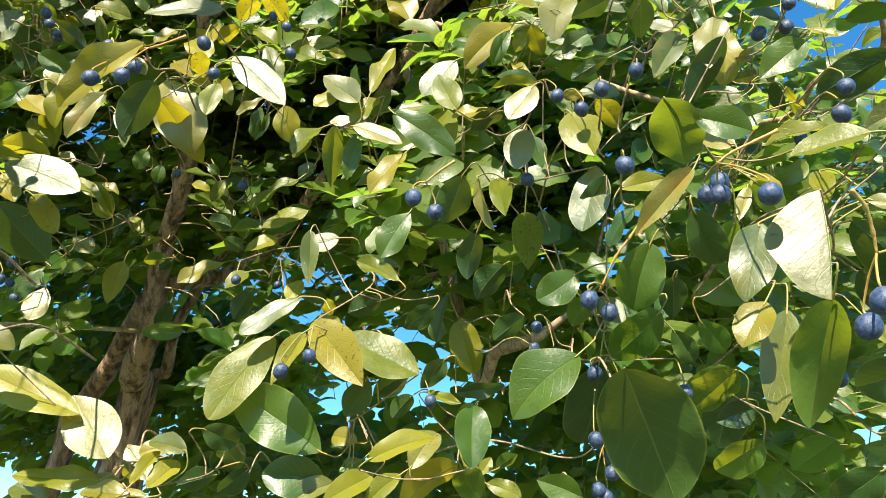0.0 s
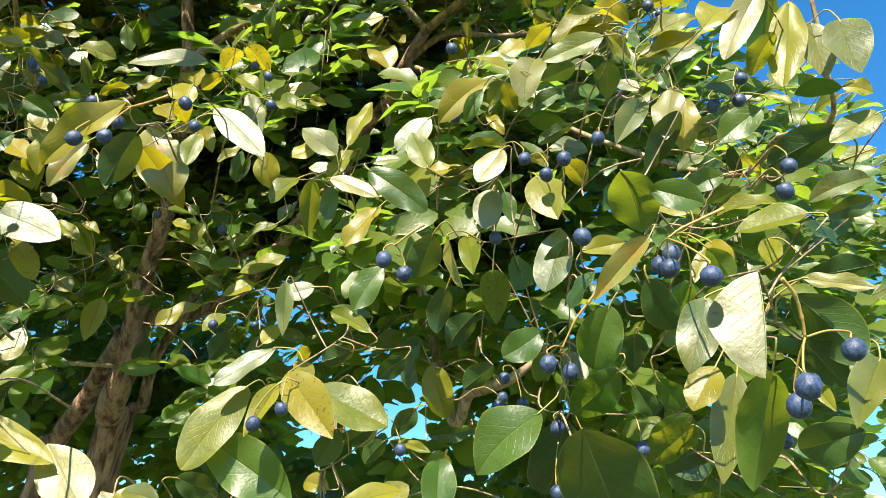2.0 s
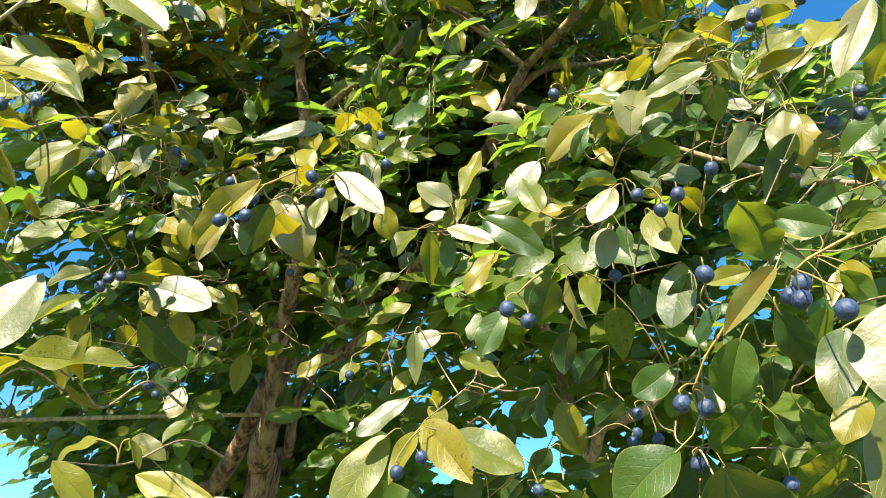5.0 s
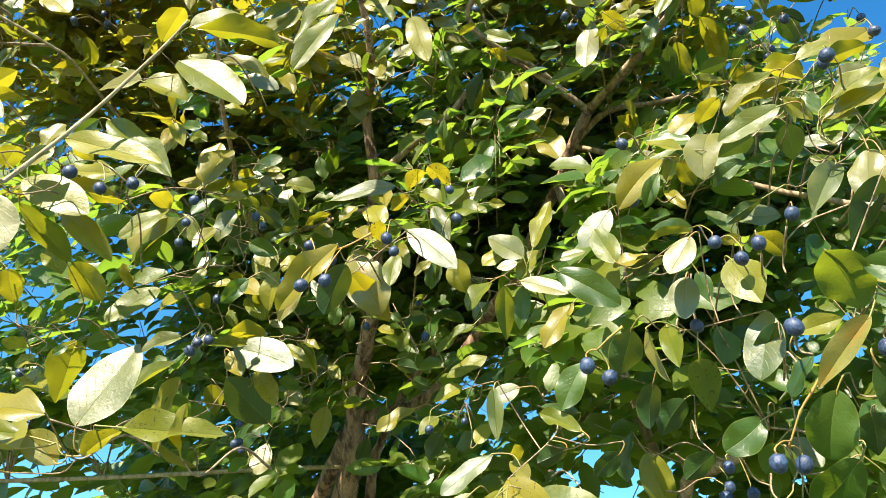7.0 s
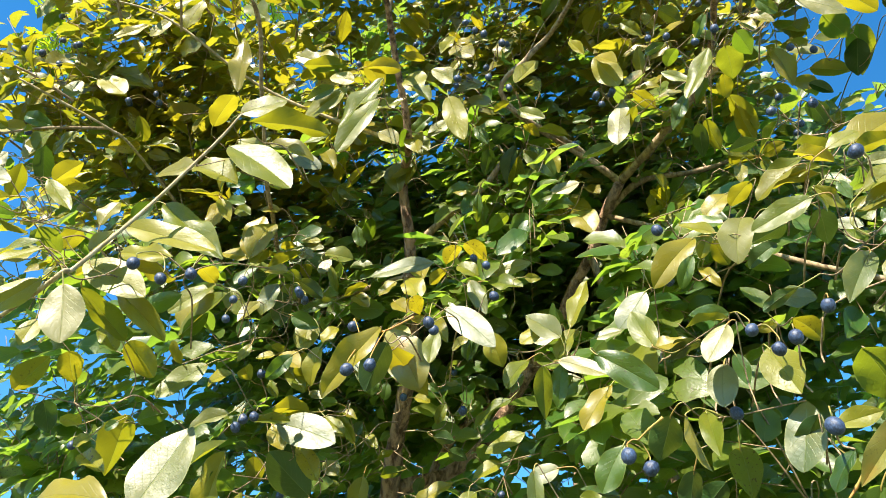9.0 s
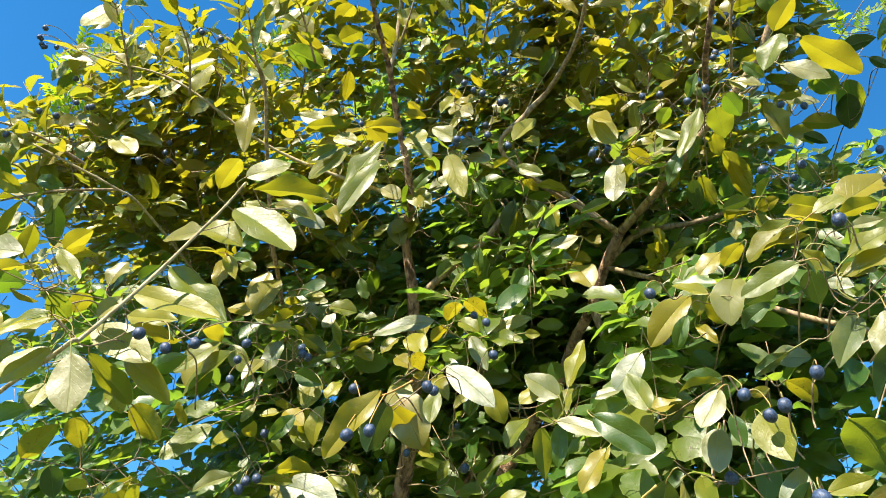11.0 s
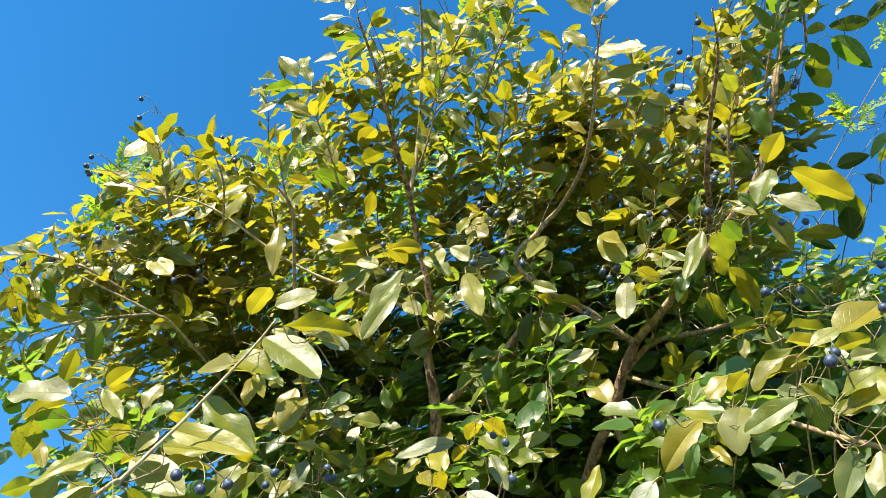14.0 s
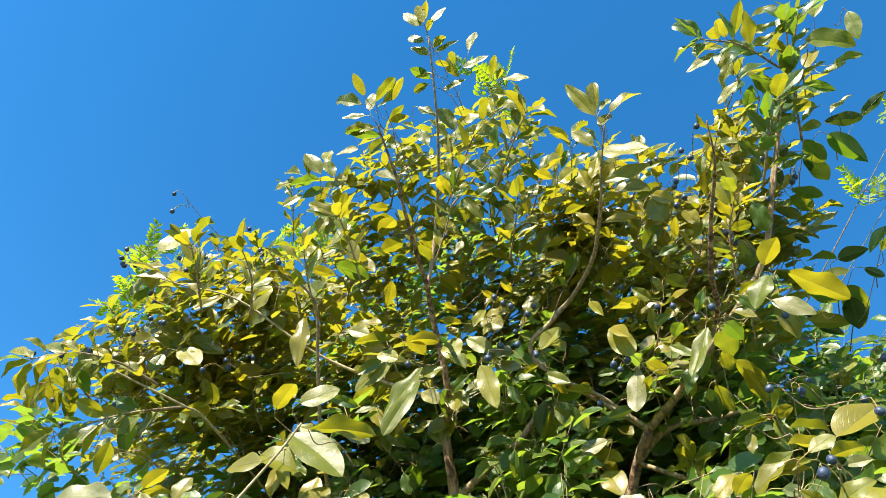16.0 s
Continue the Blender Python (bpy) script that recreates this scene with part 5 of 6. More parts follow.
branch((-507, 692, 3068), [
    (-568, 498, 3041, -606, 501, 2970, 39, -97, 5), (-524, 547, 2986, -497, 581, 2987, 21, -9, 0),
    (-515, 580, 3010, -448, 568, 3018, 47, 0, 4), (-526, 576, 3074, -468, 539, 3091, 49, 12, 1),
    (-491, 601, 2966, -442, 590, 2981, 36, 8, 0), (-537, 535, 2938, -500, 552, 2887, 32, 105, 5),
    (-486, 565, 3114, -538, 534, 3105, 30, 3, 4), (-430, 608, 3070, -389, 671, 3088, 53, -17, 4),
    (-490, 548, 3141, -542, 517, 3132, 30, 7, 4)])
branch((-526, 697, 2880), [
    (-564, 489, 2871, -514, 561, 2883, 49, -17, 0), (-526, 563, 2869, -563, 561, 2851, 20, -127, 0),
    (-525, 616, 2876, -563, 626, 2862, 21, 10, 0), (-464, 574, 2869, -502, 633, 2855, 35, -11, 4),
    (-550, 593, 2763, -477, 583, 2749, 37, 78, 1)])
branch((-453, 593, 3294), [
    (-486, 446, 3330, -545, 456, 3300, 33, -136, 0), (-454, 400, 3330, -405, 376, 3351, 27, 8, 4),
    (-453, 398, 3327, -400, 406, 3337, 27, -2, 1), (-496, 489, 3266, -482, 445, 3258, 23, 24, 1),
    (-404, 458, 3253, -448, 453, 3256, 21, -88, 4), (-434, 496, 3241, -363, 492, 3219, 36, 96, 4),
    (-427, 483, 3226, -370, 482, 3256, 32, 101, 4), (-453, 496, 3209, -403, 498, 3225, 26, 106, 4),
    (-466, 497, 3191, -532, 475, 3241, 42, -88, 1)])
branch((-430, 440, 3214), [
    (-442, 366, 3184, -515, 317, 3162, 32, 6, 0), (-448, 344, 3192, -505, 326, 3167, 31, -115, 4),
    (-455, 335, 3173, -532, 319, 3187, 37, -105, 4), (-450, 307, 3215, -446, 292, 3280, 32, 7, 5),
    (-482, 330, 3250, -541, 317, 3250, 29, -96, 5), (-427, 247, 3159, -427, 187, 3157, 26, 15, 4),
    (-434, 255, 3133, -508, 230, 3177, 42, -108, 4), (-396, 255, 3122, -331, 218, 3133, 28, 15, 4),
    (-339, 346, 3230, -296, 361, 3183, 32, 97, 4)])
branch((-408, 702, 3181), [
    (-452, 522, 3170, -407, 516, 3190, 24, -2, 4), (-467, 529, 3205, -503, 494, 3193, 25, 13, 0),
    (-399, 499, 3182, -444, 536, 3176, 29, -17, 4), (-423, 573, 3119, -362, 581, 3139, 32, -10, 4),
    (-463, 621, 3162, -529, 603, 3141, 35, 8, 1), (-396, 621, 3146, -336, 649, 3087, 42, 104, 4),
    (-357, 601, 3136, -298, 620, 3148, 27, -2, 4), (-330, 552, 3140, -275, 558, 3147, 27, 143, 4),
    (-384, 627, 3095, -343, 672, 3115, 31, 2, 4)])
branch((-531, 810, 3431), [
    (-531, 680, 3401, -504, 690, 3433, 21, 92, 4)])
branch((-425, 837, 3109), [
    (-499, 659, 3196, -468, 659, 3130, 35, 88, 1), (-435, 673, 3086, -446, 618, 3075, 28, 10, 1),
    (-422, 673, 3067, -416, 681, 3136, 34, 5, 1), (-397, 725, 3055, -365, 779, 3064, 31, -4, 1),
    (-418, 725, 3040, -387, 802, 3044, 41, -14, 1), (-350, 689, 3118, -362, 693, 3056, 31, -5, 5),
    (-353, 720, 3064, -394, 714, 3070, 20, -91, 4), (-475, 768, 3067, -436, 770, 3101, 25, 94, 1),
    (-474, 736, 3018, -511, 770, 2982, 30, -159, 4)],
    [(-333, 722, 3055)])
branch((-280, 594, 3211), [
    (-344, 506, 3189, -302, 505, 3205, 22, 10, 4), (-298, 462, 3178, -313, 432, 3244, 36, -151, 4),
    (-267, 493, 3161, -210, 510, 3117, 36, 102, 4), (-250, 443, 3179, -298, 434, 3223, 32, -88, 4),
    (-246, 422, 3174, -154, 427, 3138, 48, 101, 4), (-256, 394, 3143, -288, 354, 3209, 41, -128, 4),
    (-218, 533, 3177, -188, 548, 3119, 33, 122, 4), (-360, 461, 3245, -381, 441, 3312, 35, -125, 4)])
branch((-170, 618, 3321), [
    (-170, 488, 3291, -246, 461, 3259, 38, -5, 1)])
branch((-204, 780, 3552), [
    (-167, 640, 3574, -222, 653, 3566, 28, -5, 4), (-240, 660, 3470, -183, 684, 3414, 41, 110, 5)])
branch((-178, 841, 3720), [
    (-178, 711, 3690, -131, 708, 3728, 29, 100, 4)])
branch((-190, 925, 3856), [
    (-190, 795, 3826, -122, 815, 3772, 43, 97, 5)])
branch((-108, 715, 3115), [
    (-151, 579, 3074, -141, 521, 3082, 20, 3, 4), (-155, 569, 3071, -84, 566, 3053, 36, 92, 5),
    (-202, 614, 3108, -159, 627, 3068, 30, 95, 4), (-150, 616, 3013, -118, 622, 3052, 25, 79, 4),
    (-60, 559, 3101, -59, 546, 3172, 35, -9, 4), (-49, 579, 3144, -20, 552, 3178, 20, 154, 0),
    (-55, 581, 3165, -33, 523, 3174, 21, 15, 4), (-40, 582, 3006, -98, 592, 3019, 30, -92, 4)])
branch((18, 650, 2968), [
    (-54, 478, 2943, -89, 436, 2935, 27, 6, 1), (-42, 508, 2976, 3, 512, 3034, 36, 88, 4),
    (16, 527, 2954, 56, 520, 2945, 20, 99, 4), (15, 525, 2939, -3, 500, 2998, 33, -155, 4),
    (25, 500, 2934, 45, 493, 3003, 29, 112, 4), (49, 490, 2949, 93, 494, 2975, 25, 84, 4),
    (30, 551, 2918, 81, 546, 2915, 24, -4, 1), (61, 542, 2930, 141, 532, 2900, 59, 85, 4),
    (59, 562, 2899, 101, 557, 2911, 21, 92, 5)])
branch((-81, 841, 3297), [
    (-81, 711, 3267, -37, 696, 3317, 47, 101, 7)])
branch((75, 559, 3022), [
    (46, 436, 2954, 8, 413, 3007, 34, -123, 5), (69, 425, 3002, 96, 431, 3061, 32, 79, 1),
    (65, 404, 3019, 20, 355, 3106, 37, -140, 5), (96, 403, 3008, 172, 385, 3053, 44, 84, 1),
    (78, 409, 3045, 106, 403, 3082, 23, 102, 4), (70, 412, 3056, 76, 373, 3138, 31, 162, 1),
    (59, 425, 2900, 150, 422, 2856, 49, 93, 5), (113, 520, 2953, 185, 506, 2929, 26, 103, 5)])
branch((152, 676, 2827), [
    (52, 458, 2844, 144, 449, 2843, 37, 109, 5), (126, 505, 2811, 138, 519, 2750, 44, 152, 4),
    (133, 502, 2823, 165, 495, 2774, 29, 102, 1), (160, 541, 2787, 151, 595, 2783, 19, -7, 1),
    (182, 566, 2830, 200, 558, 2769, 31, 70, 1), (211, 548, 2816, 185, 559, 2869, 30, -67, 1),
    (183, 587, 2758, 209, 561, 2792, 25, 127, 4), (113, 616, 2774, 157, 602, 2781, 23, 117, 0),
    (208, 591, 2732, 246, 620, 2737, 23, -23, 0)])
branch((-1, 779, 2971), [
    (-54, 572, 2941, 0, 570, 2955, 28, 6, 4), (-32, 595, 2965, 6, 611, 2925, 28, 97, 1),
    (25, 590, 2896, 91, 582, 2872, 34, 89, 1), (27, 647, 2913, 6, 604, 2914, 23, -3, 4),
    (-47, 681, 2978, -10, 655, 2979, 31, 9, 4), (11, 734, 2918, -18, 781, 2907, 39, 8, 4),
    (63, 725, 2978, 101, 745, 2924, 31, 103, 1)])
branch((-321, 990, 3401), [
    (-298, 844, 3370, -251, 911, 3371, 40, -11, 4), (-345, 877, 3372, -303, 883, 3327, 30, 90, 5)])
branch((-295, 873, 3248), [
    (-213, 723, 3232, -258, 673, 3231, 33, 10, 0), (-220, 727, 3236, -238, 731, 3182, 27, -103, 4),
    (-326, 760, 3219, -281, 778, 3178, 29, 109, 4), (-348, 762, 3182, -316, 757, 3211, 21, 101, 4),
    (-368, 740, 3223, -314, 736, 3197, 29, 85, 4)])
branch((-121, 962, 3205), [
    (-107, 822, 3182, -172, 839, 3158, 35, -13, 4), (-135, 841, 3169, -187, 811, 3164, 30, 5, 4)])
branch((101, 899, 3065), [
    (75, 728, 3023, 105, 717, 3039, 17, 99, 4), (55, 738, 3037, 24, 714, 3029, 20, 4, 1),
    (122, 751, 3058, 151, 749, 3077, 17, 91, 1), (103, 796, 3031, 129, 789, 3042, 14, 100, 5),
    (93, 814, 3076, 69, 822, 3106, 19, -87, 4), (159, 790, 2981, 178, 787, 3009, 16, 96, 4)])
branch((62, 841, 2815), [
    (114, 648, 2744, 149, 681, 2736, 34, -3, 6), (79, 665, 2706, 44, 644, 2737, 25, -128, 4),
    (90, 684, 2795, 104, 696, 2758, 20, 142, 4), (42, 687, 2818, 80, 675, 2826, 20, -3, 0),
    (54, 745, 2816, -6, 789, 2814, 51, -4, 4), (65, 753, 2823, 39, 811, 2803, 32, -13, 4),
    (98, 802, 2791, 71, 806, 2774, 16, -85, 5), (-47, 703, 2787, -23, 700, 2732, 23, 89, 4)])
branch((-315, 735, 3209), [
    (-315, 605, 3179, -270, 636, 3113, 38, 119, 4)])
branch((421, 712, 2989), [
    (397, 636, 2900, 453, 659, 2886, 30, -7, 0), (396, 662, 2913, 438, 702, 2901, 40, 5, 0),
    (444, 614, 2969, 487, 680, 2958, 42, 16, 6), (408, 569, 2964, 403, 610, 2953, 21, 5, 6),
    (448, 570, 2963, 479, 628, 2950, 42, 8, 0), (492, 573, 2964, 554, 646, 2936, 45, -9, 0),
    (367, 564, 2890, 379, 609, 2886, 23, 10, 6), (436, 522, 3028, 494, 534, 3023, 29, 3, 1),
    (406, 524, 3039, 461, 507, 3033, 28, -22, 6)])
branch((302, 632, 2879), [
    (326, 523, 2861, 326, 544, 2825, 20, -162, 0), (324, 515, 2868, 371, 543, 2869, 38, 23, 4),
    (321, 481, 2849, 292, 499, 2892, 27, -76, 1), (289, 500, 2841, 244, 507, 2860, 24, -99, 4),
    (307, 470, 2868, 271, 479, 2900, 24, -90, 4), (242, 491, 2886, 227, 504, 2844, 23, -136, 4),
    (301, 537, 2768, 301, 566, 2703, 35, -161, 0)])
branch((441, 903, 3257), [
    (441, 773, 3227, 440, 755, 3155, 36, 15, 1)])
branch((538, 934, 2873), [
    (538, 804, 2843, 552, 773, 2850, 17, -13, 0)])
branch((251, 701, 2753), [
    (247, 556, 2724, 284, 548, 2721, 26, -10, 4), (254, 586, 2721, 277, 622, 2709, 31, -17, 6)])
branch((265, 776, 3021), [
    (265, 646, 2991, 283, 640, 3042, 27, 87, 5)])
branch((374, 820, 2855), [
    (374, 690, 2825, 400, 711, 2813, 17, -1, 6)])
branch((393, 1059, 2823), [
    (393, 929, 2793, 438, 957, 2782, 27, -11, 6)])
branch((-267, 345, 3348), [
    (-273, 186, 3316, -314, 153, 3367, 36, -121, 5), (-264, 182, 3315, -278, 157, 3383, 30, -146, 4),
    (-251, 198, 3347, -217, 190, 3404, 33, 105, 5), (-267, 189, 3358, -245, 145, 3355, 19, 20, 1),
    (-271, 216, 3355, -248, 188, 3357, 18, 11, 1), (-276, 218, 3288, -318, 206, 3334, 31, -107, 5),
    (-265, 249, 3318, -221, 224, 3308, 25, 9, 1), (-259, 254, 3297, -200, 250, 3317, 31, 99, 5),
    (-275, 247, 3273, -320, 228, 3315, 32, -106, 4)])
branch((-257, 434, 3327), [
    (-190, 294, 3341, -167, 273, 3402, 34, 119, 1), (-237, 316, 3341, -233, 268, 3335, 20, 8, 4),
    (-275, 283, 3314, -248, 307, 3329, 19, -6, 1), (-272, 341, 3268, -211, 337, 3278, 30, 101, 5),
    (-291, 301, 3264, -324, 252, 3249, 30, 1, 0), (-279, 286, 3255, -321, 279, 3255, 21, -105, 5)])
branch((-206, 586, 3525), [
    (-247, 386, 3486, -172, 383, 3497, 37, 102, 5), (-184, 442, 3483, -154, 379, 3492, 25, 20, 4),
    (-169, 445, 3477, -143, 417, 3479, 19, 11, 1), (-223, 505, 3492, -167, 538, 3511, 31, -2, 1),
    (-206, 505, 3536, -136, 520, 3496, 35, 112, 4)])
branch((-181, 662, 3705), [
    (-181, 532, 3675, -98, 539, 3644, 43, 93, 5)])
branch((-545, 570, 3587), [
    (-545, 440, 3557, -514, 438, 3569, 16, 99, 4)])
branch((-295, 632, 3427), [
    (-295, 502, 3397, -230, 484, 3386, 47, 94, 1)])
branch((372, 511, 3114), [
    (355, 355, 3082, 339, 305, 3079, 25, 10, 1), (360, 384, 3055, 318, 411, 3008, 30, -114, 4),
    (339, 358, 3043, 282, 349, 3081, 23, -109, 5), (322, 366, 3047, 261, 383, 3035, 32, -100, 5),
    (379, 373, 3121, 399, 306, 3121, 26, -11, 4), (402, 404, 3098, 464, 389, 3097, 31, 97, 4),
    (411, 384, 3121, 462, 371, 3101, 27, 101, 4), (357, 446, 3053, 308, 468, 3025, 30, -99, 5),
    (419, 356, 3138, 467, 345, 3126, 25, 95, 4)])
branch((451, 457, 2937), [
    (451, 327, 2907, 523, 333, 2856, 51, 109, 4)])
branch((528, 600, 3160), [
    (506, 544, 3131, 553, 555, 3090, 31, 141, 0), (529, 506, 3089, 573, 490, 3076, 24, 90, 5),
    (554, 499, 3099, 613, 487, 3095, 29, 97, 4), (526, 467, 3124, 491, 460, 3047, 41, -67, 1),
    (465, 494, 3115, 467, 423, 3117, 28, -18, 0), (500, 424, 3171, 534, 395, 3163, 22, -6, 0),
    (535, 397, 3133, 567, 400, 3213, 42, 77, 4), (612, 429, 3174, 606, 462, 3103, 34, -143, 5)])
branch((388, 581, 3055), [
    (372, 432, 2998, 354, 483, 2995, 26, 10, 0), (404, 470, 3053, 456, 509, 3053, 31, 5, 6)])
branch((543, 727, 3082), [
    (518, 605, 3063, 589, 607, 3044, 34, -13, 6), (518, 563, 3023, 571, 547, 3047, 29, 74, 1),
    (593, 623, 3071, 646, 586, 3084, 26, -22, 6)])
branch((457, 677, 3300), [
    (457, 547, 3270, 439, 574, 3261, 16, 7, 0)])
branch((-336, 818, 1731), [
    (-354, 656, 1679, -394, 660, 1701, 32, -57, 7), (-319, 721, 1724, -310, 746, 1714, 20, -43, 1)])
branch((-207, 749, 1739), [
    (-209, 582, 1711, -246, 584, 1723, 20, -71, 7), (-234, 577, 1682, -216, 591, 1709, 21, 49, 4),
    (-213, 624, 1739, -183, 650, 1729, 28, 118, 6), (-205, 660, 1706, -237, 645, 1694, 25, 53, 6),
    (-176, 653, 1710, -203, 655, 1683, 26, -140, 6)])
branch((-215, 895, 1758), [
    (-215, 765, 1728, -229, 728, 1750, 31, 31, 6)])
branch((-25, 706, 1727), [
    (-57, 545, 1698, -2, 541, 1722, 24, 70, 4), (-27, 590, 1699, -2, 606, 1739, 26, 61, 2),
    (-36, 622, 1700, -67, 607, 1675, 21, -59, 4), (22, 548, 1692, 26, 556, 1751, 32, 6, 0)])
branch((116, 744, 1710), [
    (116, 614, 1680, 79, 614, 1694, 27, -106, 0)])
branch((122, 584, 1772), [
    (122, 454, 1742, 170, 530, 1669, 79, -7, 6)])
branch((300, 830, 1838), [
    (306, 724, 1827, 271, 774, 1791, 49, -135, 0), (293, 676, 1789, 285, 738, 1746, 52, 32, 6)])
branch((-258, 916, 3085), [
    (-251, 772, 3100, -281, 726, 3101, 27, 22, 4), (-210, 759, 3102, -142, 755, 3110, 33, 5, 4),
    (-256, 786, 3003, -227, 784, 2969, 22, 87, 4), (-314, 826, 3017, -335, 820, 3051, 20, -102, 4)])
branch((-522, 878, 3065), [
    (-468, 793, 3082, -405, 801, 3055, 33, 98, 4), (-513, 704, 3040, -478, 699, 3055, 17, -1, 1),
    (-586, 746, 2982, -622, 740, 3021, 26, -89, 5)])
branch((-582, 1076, 3305), [
    (-613, 933, 3274, -584, 935, 3293, 17, 87, 5), (-550, 960, 3276, -579, 953, 3279, 15, -125, 4)])
branch((-346, 846, 2954), [
    (-398, 723, 2930, -381, 773, 2938, 26, -20, 1), (-294, 710, 2918, -273, 743, 2917, 19, -15, 1)])
branch((-385, 887, 2817), [
    (-410, 752, 2808, -386, 748, 2760, 26, 79, 5), (-360, 761, 2765, -348, 799, 2771, 20, -16, 1)])
branch((-447, 705, 2533), [
    (-447, 575, 2503, -486, 566, 2488, 21, -77, 5)])
branch((-464, 1231, 2866), [
    (-444, 1092, 2848, -435, 1093, 2866, 10, 85, 4), (-484, 1110, 2824, -451, 1114, 2838, 18, 81, 4)])
branch((-1, 999, 3101), [
    (-1, 869, 3071, 22, 867, 3083, 13, 92, 5)])
branch((-2, 735, 2626), [
    (-2, 605, 2596, 28, 589, 2547, 29, 67, 1)])
branch((99, 937, 2623), [
    (105, 863, 2665, 96, 861, 2620, 23, 6, 5), (95, 767, 2595, 120, 777, 2627, 21, 62, 1),
    (96, 791, 2518, 67, 805, 2504, 17, 22, 6)])
branch((-95, 1039, 2729), [
    (-82, 929, 2654, -105, 929, 2668, 13, -93, 5), (-82, 975, 2644, -109, 974, 2619, 18, -89, 4),
    (-123, 905, 2752, -106, 941, 2753, 19, -19, 4), (-92, 826, 2746, -78, 832, 2722, 14, 121, 0)])
branch((-31, 927, 2685), [
    (-33, 804, 2650, -72, 799, 2646, 19, 25, 6), (-29, 791, 2661, -68, 786, 2660, 19, -106, 0)])
branch((-619, 798, 2517), [
    (-616, 655, 2509, -566, 675, 2508, 37, 76, 4), (-621, 681, 2464, -587, 690, 2471, 24, 81, 1)])
branch((-675, 983, 2620), [
    (-666, 816, 2598, -618, 842, 2589, 18, 114, 0), (-684, 890, 2582, -702, 910, 2574, 18, -7, 1)])
branch((-669, 914, 2330), [
    (-669, 784, 2300, -674, 778, 2263, 26, -33, 0)])
branch((-568, 1108, 2101), [
    (-568, 978, 2071, -543, 986, 2067, 15, 73, 4)])
branch((-718, 1463, 2359), [
    (-718, 1333, 2329, -724, 1327, 2311, 14, -48, 5)])
branch((-513, 1204, 2212), [
    (-513, 1074, 2182, -494, 1078, 2207, 18, 98, 0)])
branch((-708, 1146, 2775), [
    (-726, 967, 2709, -691, 971, 2697, 26, 75, 4), (-691, 1065, 2781, -719, 1070, 2760, 24, -128, 4)])
branch((-390, 891, 2190), [
    (-390, 761, 2160, -379, 759, 2168, 9, -20, 1)])
fruit_stalk([(192, 280, 1774), (199, 284, 1767), (203, 290, 1757), (205, 295, 1748)], [(191, 279, 1717), (203, 313, 1718), (241, 314, 1749)])
fruit_stalk([(205, 348, 1859), (191, 351, 1853), (177, 354, 1847), (168, 357, 1841)], [(172, 389, 1838), (180, 385, 1845), (170, 366, 1824), (170, 310, 1790)])
fruit_stalk([(142, 428, 1844), (132, 435, 1831), (122, 442, 1819), (111, 454, 1798)], [(96, 423, 1778), (125, 488, 1795)])
fruit_stalk([(-221, 452, 2036), (-247, 456, 2028), (-265, 458, 2025), (-281, 462, 2018)], [(-253, 428, 1971), (-285, 499, 2043), (-277, 428, 1969), (-308, 490, 2060)])
fruit_stalk([(9, 434, 1895), (-3, 438, 1888), (-13, 442, 1881)], [(-22, 444, 1869), (-6, 450, 1860)])
leafy_shoot([(-302, 476, 2923), (-241, 409, 2969), (-184, 352, 3006), (-134, 333, 3039)], 34, 48, 20)
leafy_shoot([(-293, 482, 2948), (-209, 459, 3034), (-125, 444, 3114)], 35, 48, 22)
leafy_shoot([(-356, 542, 2789), (-301, 486, 2851), (-257, 426, 2912)], 38, 48, 20)
leafy_shoot([(337, 540, 2774), (392, 459, 2894), (427, 404, 2948), (471, 335, 3015)], 39, 52, 20, tones=(0, 0, 0, 4))
leafy_shoot([(232, 633, 2667), (240, 543, 2699), (263, 484, 2726)], 42, 48, 22)
leafy_shoot([(-751, 362, 2643), (-731, 294, 2675), (-716, 243, 2693)], 43, 46, 20)
leafy_shoot([(-674, 415, 2656), (-644, 349, 2690), (-638, 286, 2714)], 44, 46, 20)
leafy_shoot([(-504, 409, 2590), (-495, 348, 2613), (-480, 292, 2635)], 45, 46, 22)
leafy_shoot([(-468, 466, 2742), (-462, 390, 2775), (-462, 333, 2793)], 46, 46, 22)
leafy_shoot([(-181, 571, 2829), (-148, 507, 2850), (-126, 457, 2869)], 48, 46, 22)
leafy_shoot([(-823, 403, 2508), (-851, 328, 2503), (-889, 267, 2484), (-946, 238, 2460)], 49, 46, 18)
leafy_shoot([(-785, 452, 2485), (-839, 390, 2434), (-885, 355, 2392), (-926, 339, 2364)], 50, 46, 20)
leafy_shoot([(429, 535, 2909), (433, 406, 2948), (442, 320, 2985)], 131, 50, 19, tones=(0, 0, 0, 4))
leafy_shoot([(425, 411, 2992), (357, 330, 2974), (288, 286, 2956)], 132, 50, 19, tones=(0, 0, 0, 4))
leafy_shoot([(327, 541, 2806), (350, 457, 2822), (374, 395, 2847)], 137, 50, 19, tones=(0, 0, 0, 4))
leafy_shoot([(-171, 458, 2944), (-115, 386, 2963), (-67, 335, 2989)], 141, 50, 19)
leafy_shoot([(-1295, 587, 2590), (-1278, 520, 2592), (-1262, 450, 2620)], 201, 52, 19)
leafy_shoot([(-1187, 593, 2679), (-1192, 518, 2678), (-1190, 442, 2706)], 204, 44, 19)
leafy_shoot([(-1139, 605, 2796), (-1146, 529, 2795), (-1143, 450, 2825)], 207, 46, 19)
leafy_shoot([(-1148, 616, 2697), (-1144, 545, 2697), (-1135, 470, 2726)], 208, 46, 19)
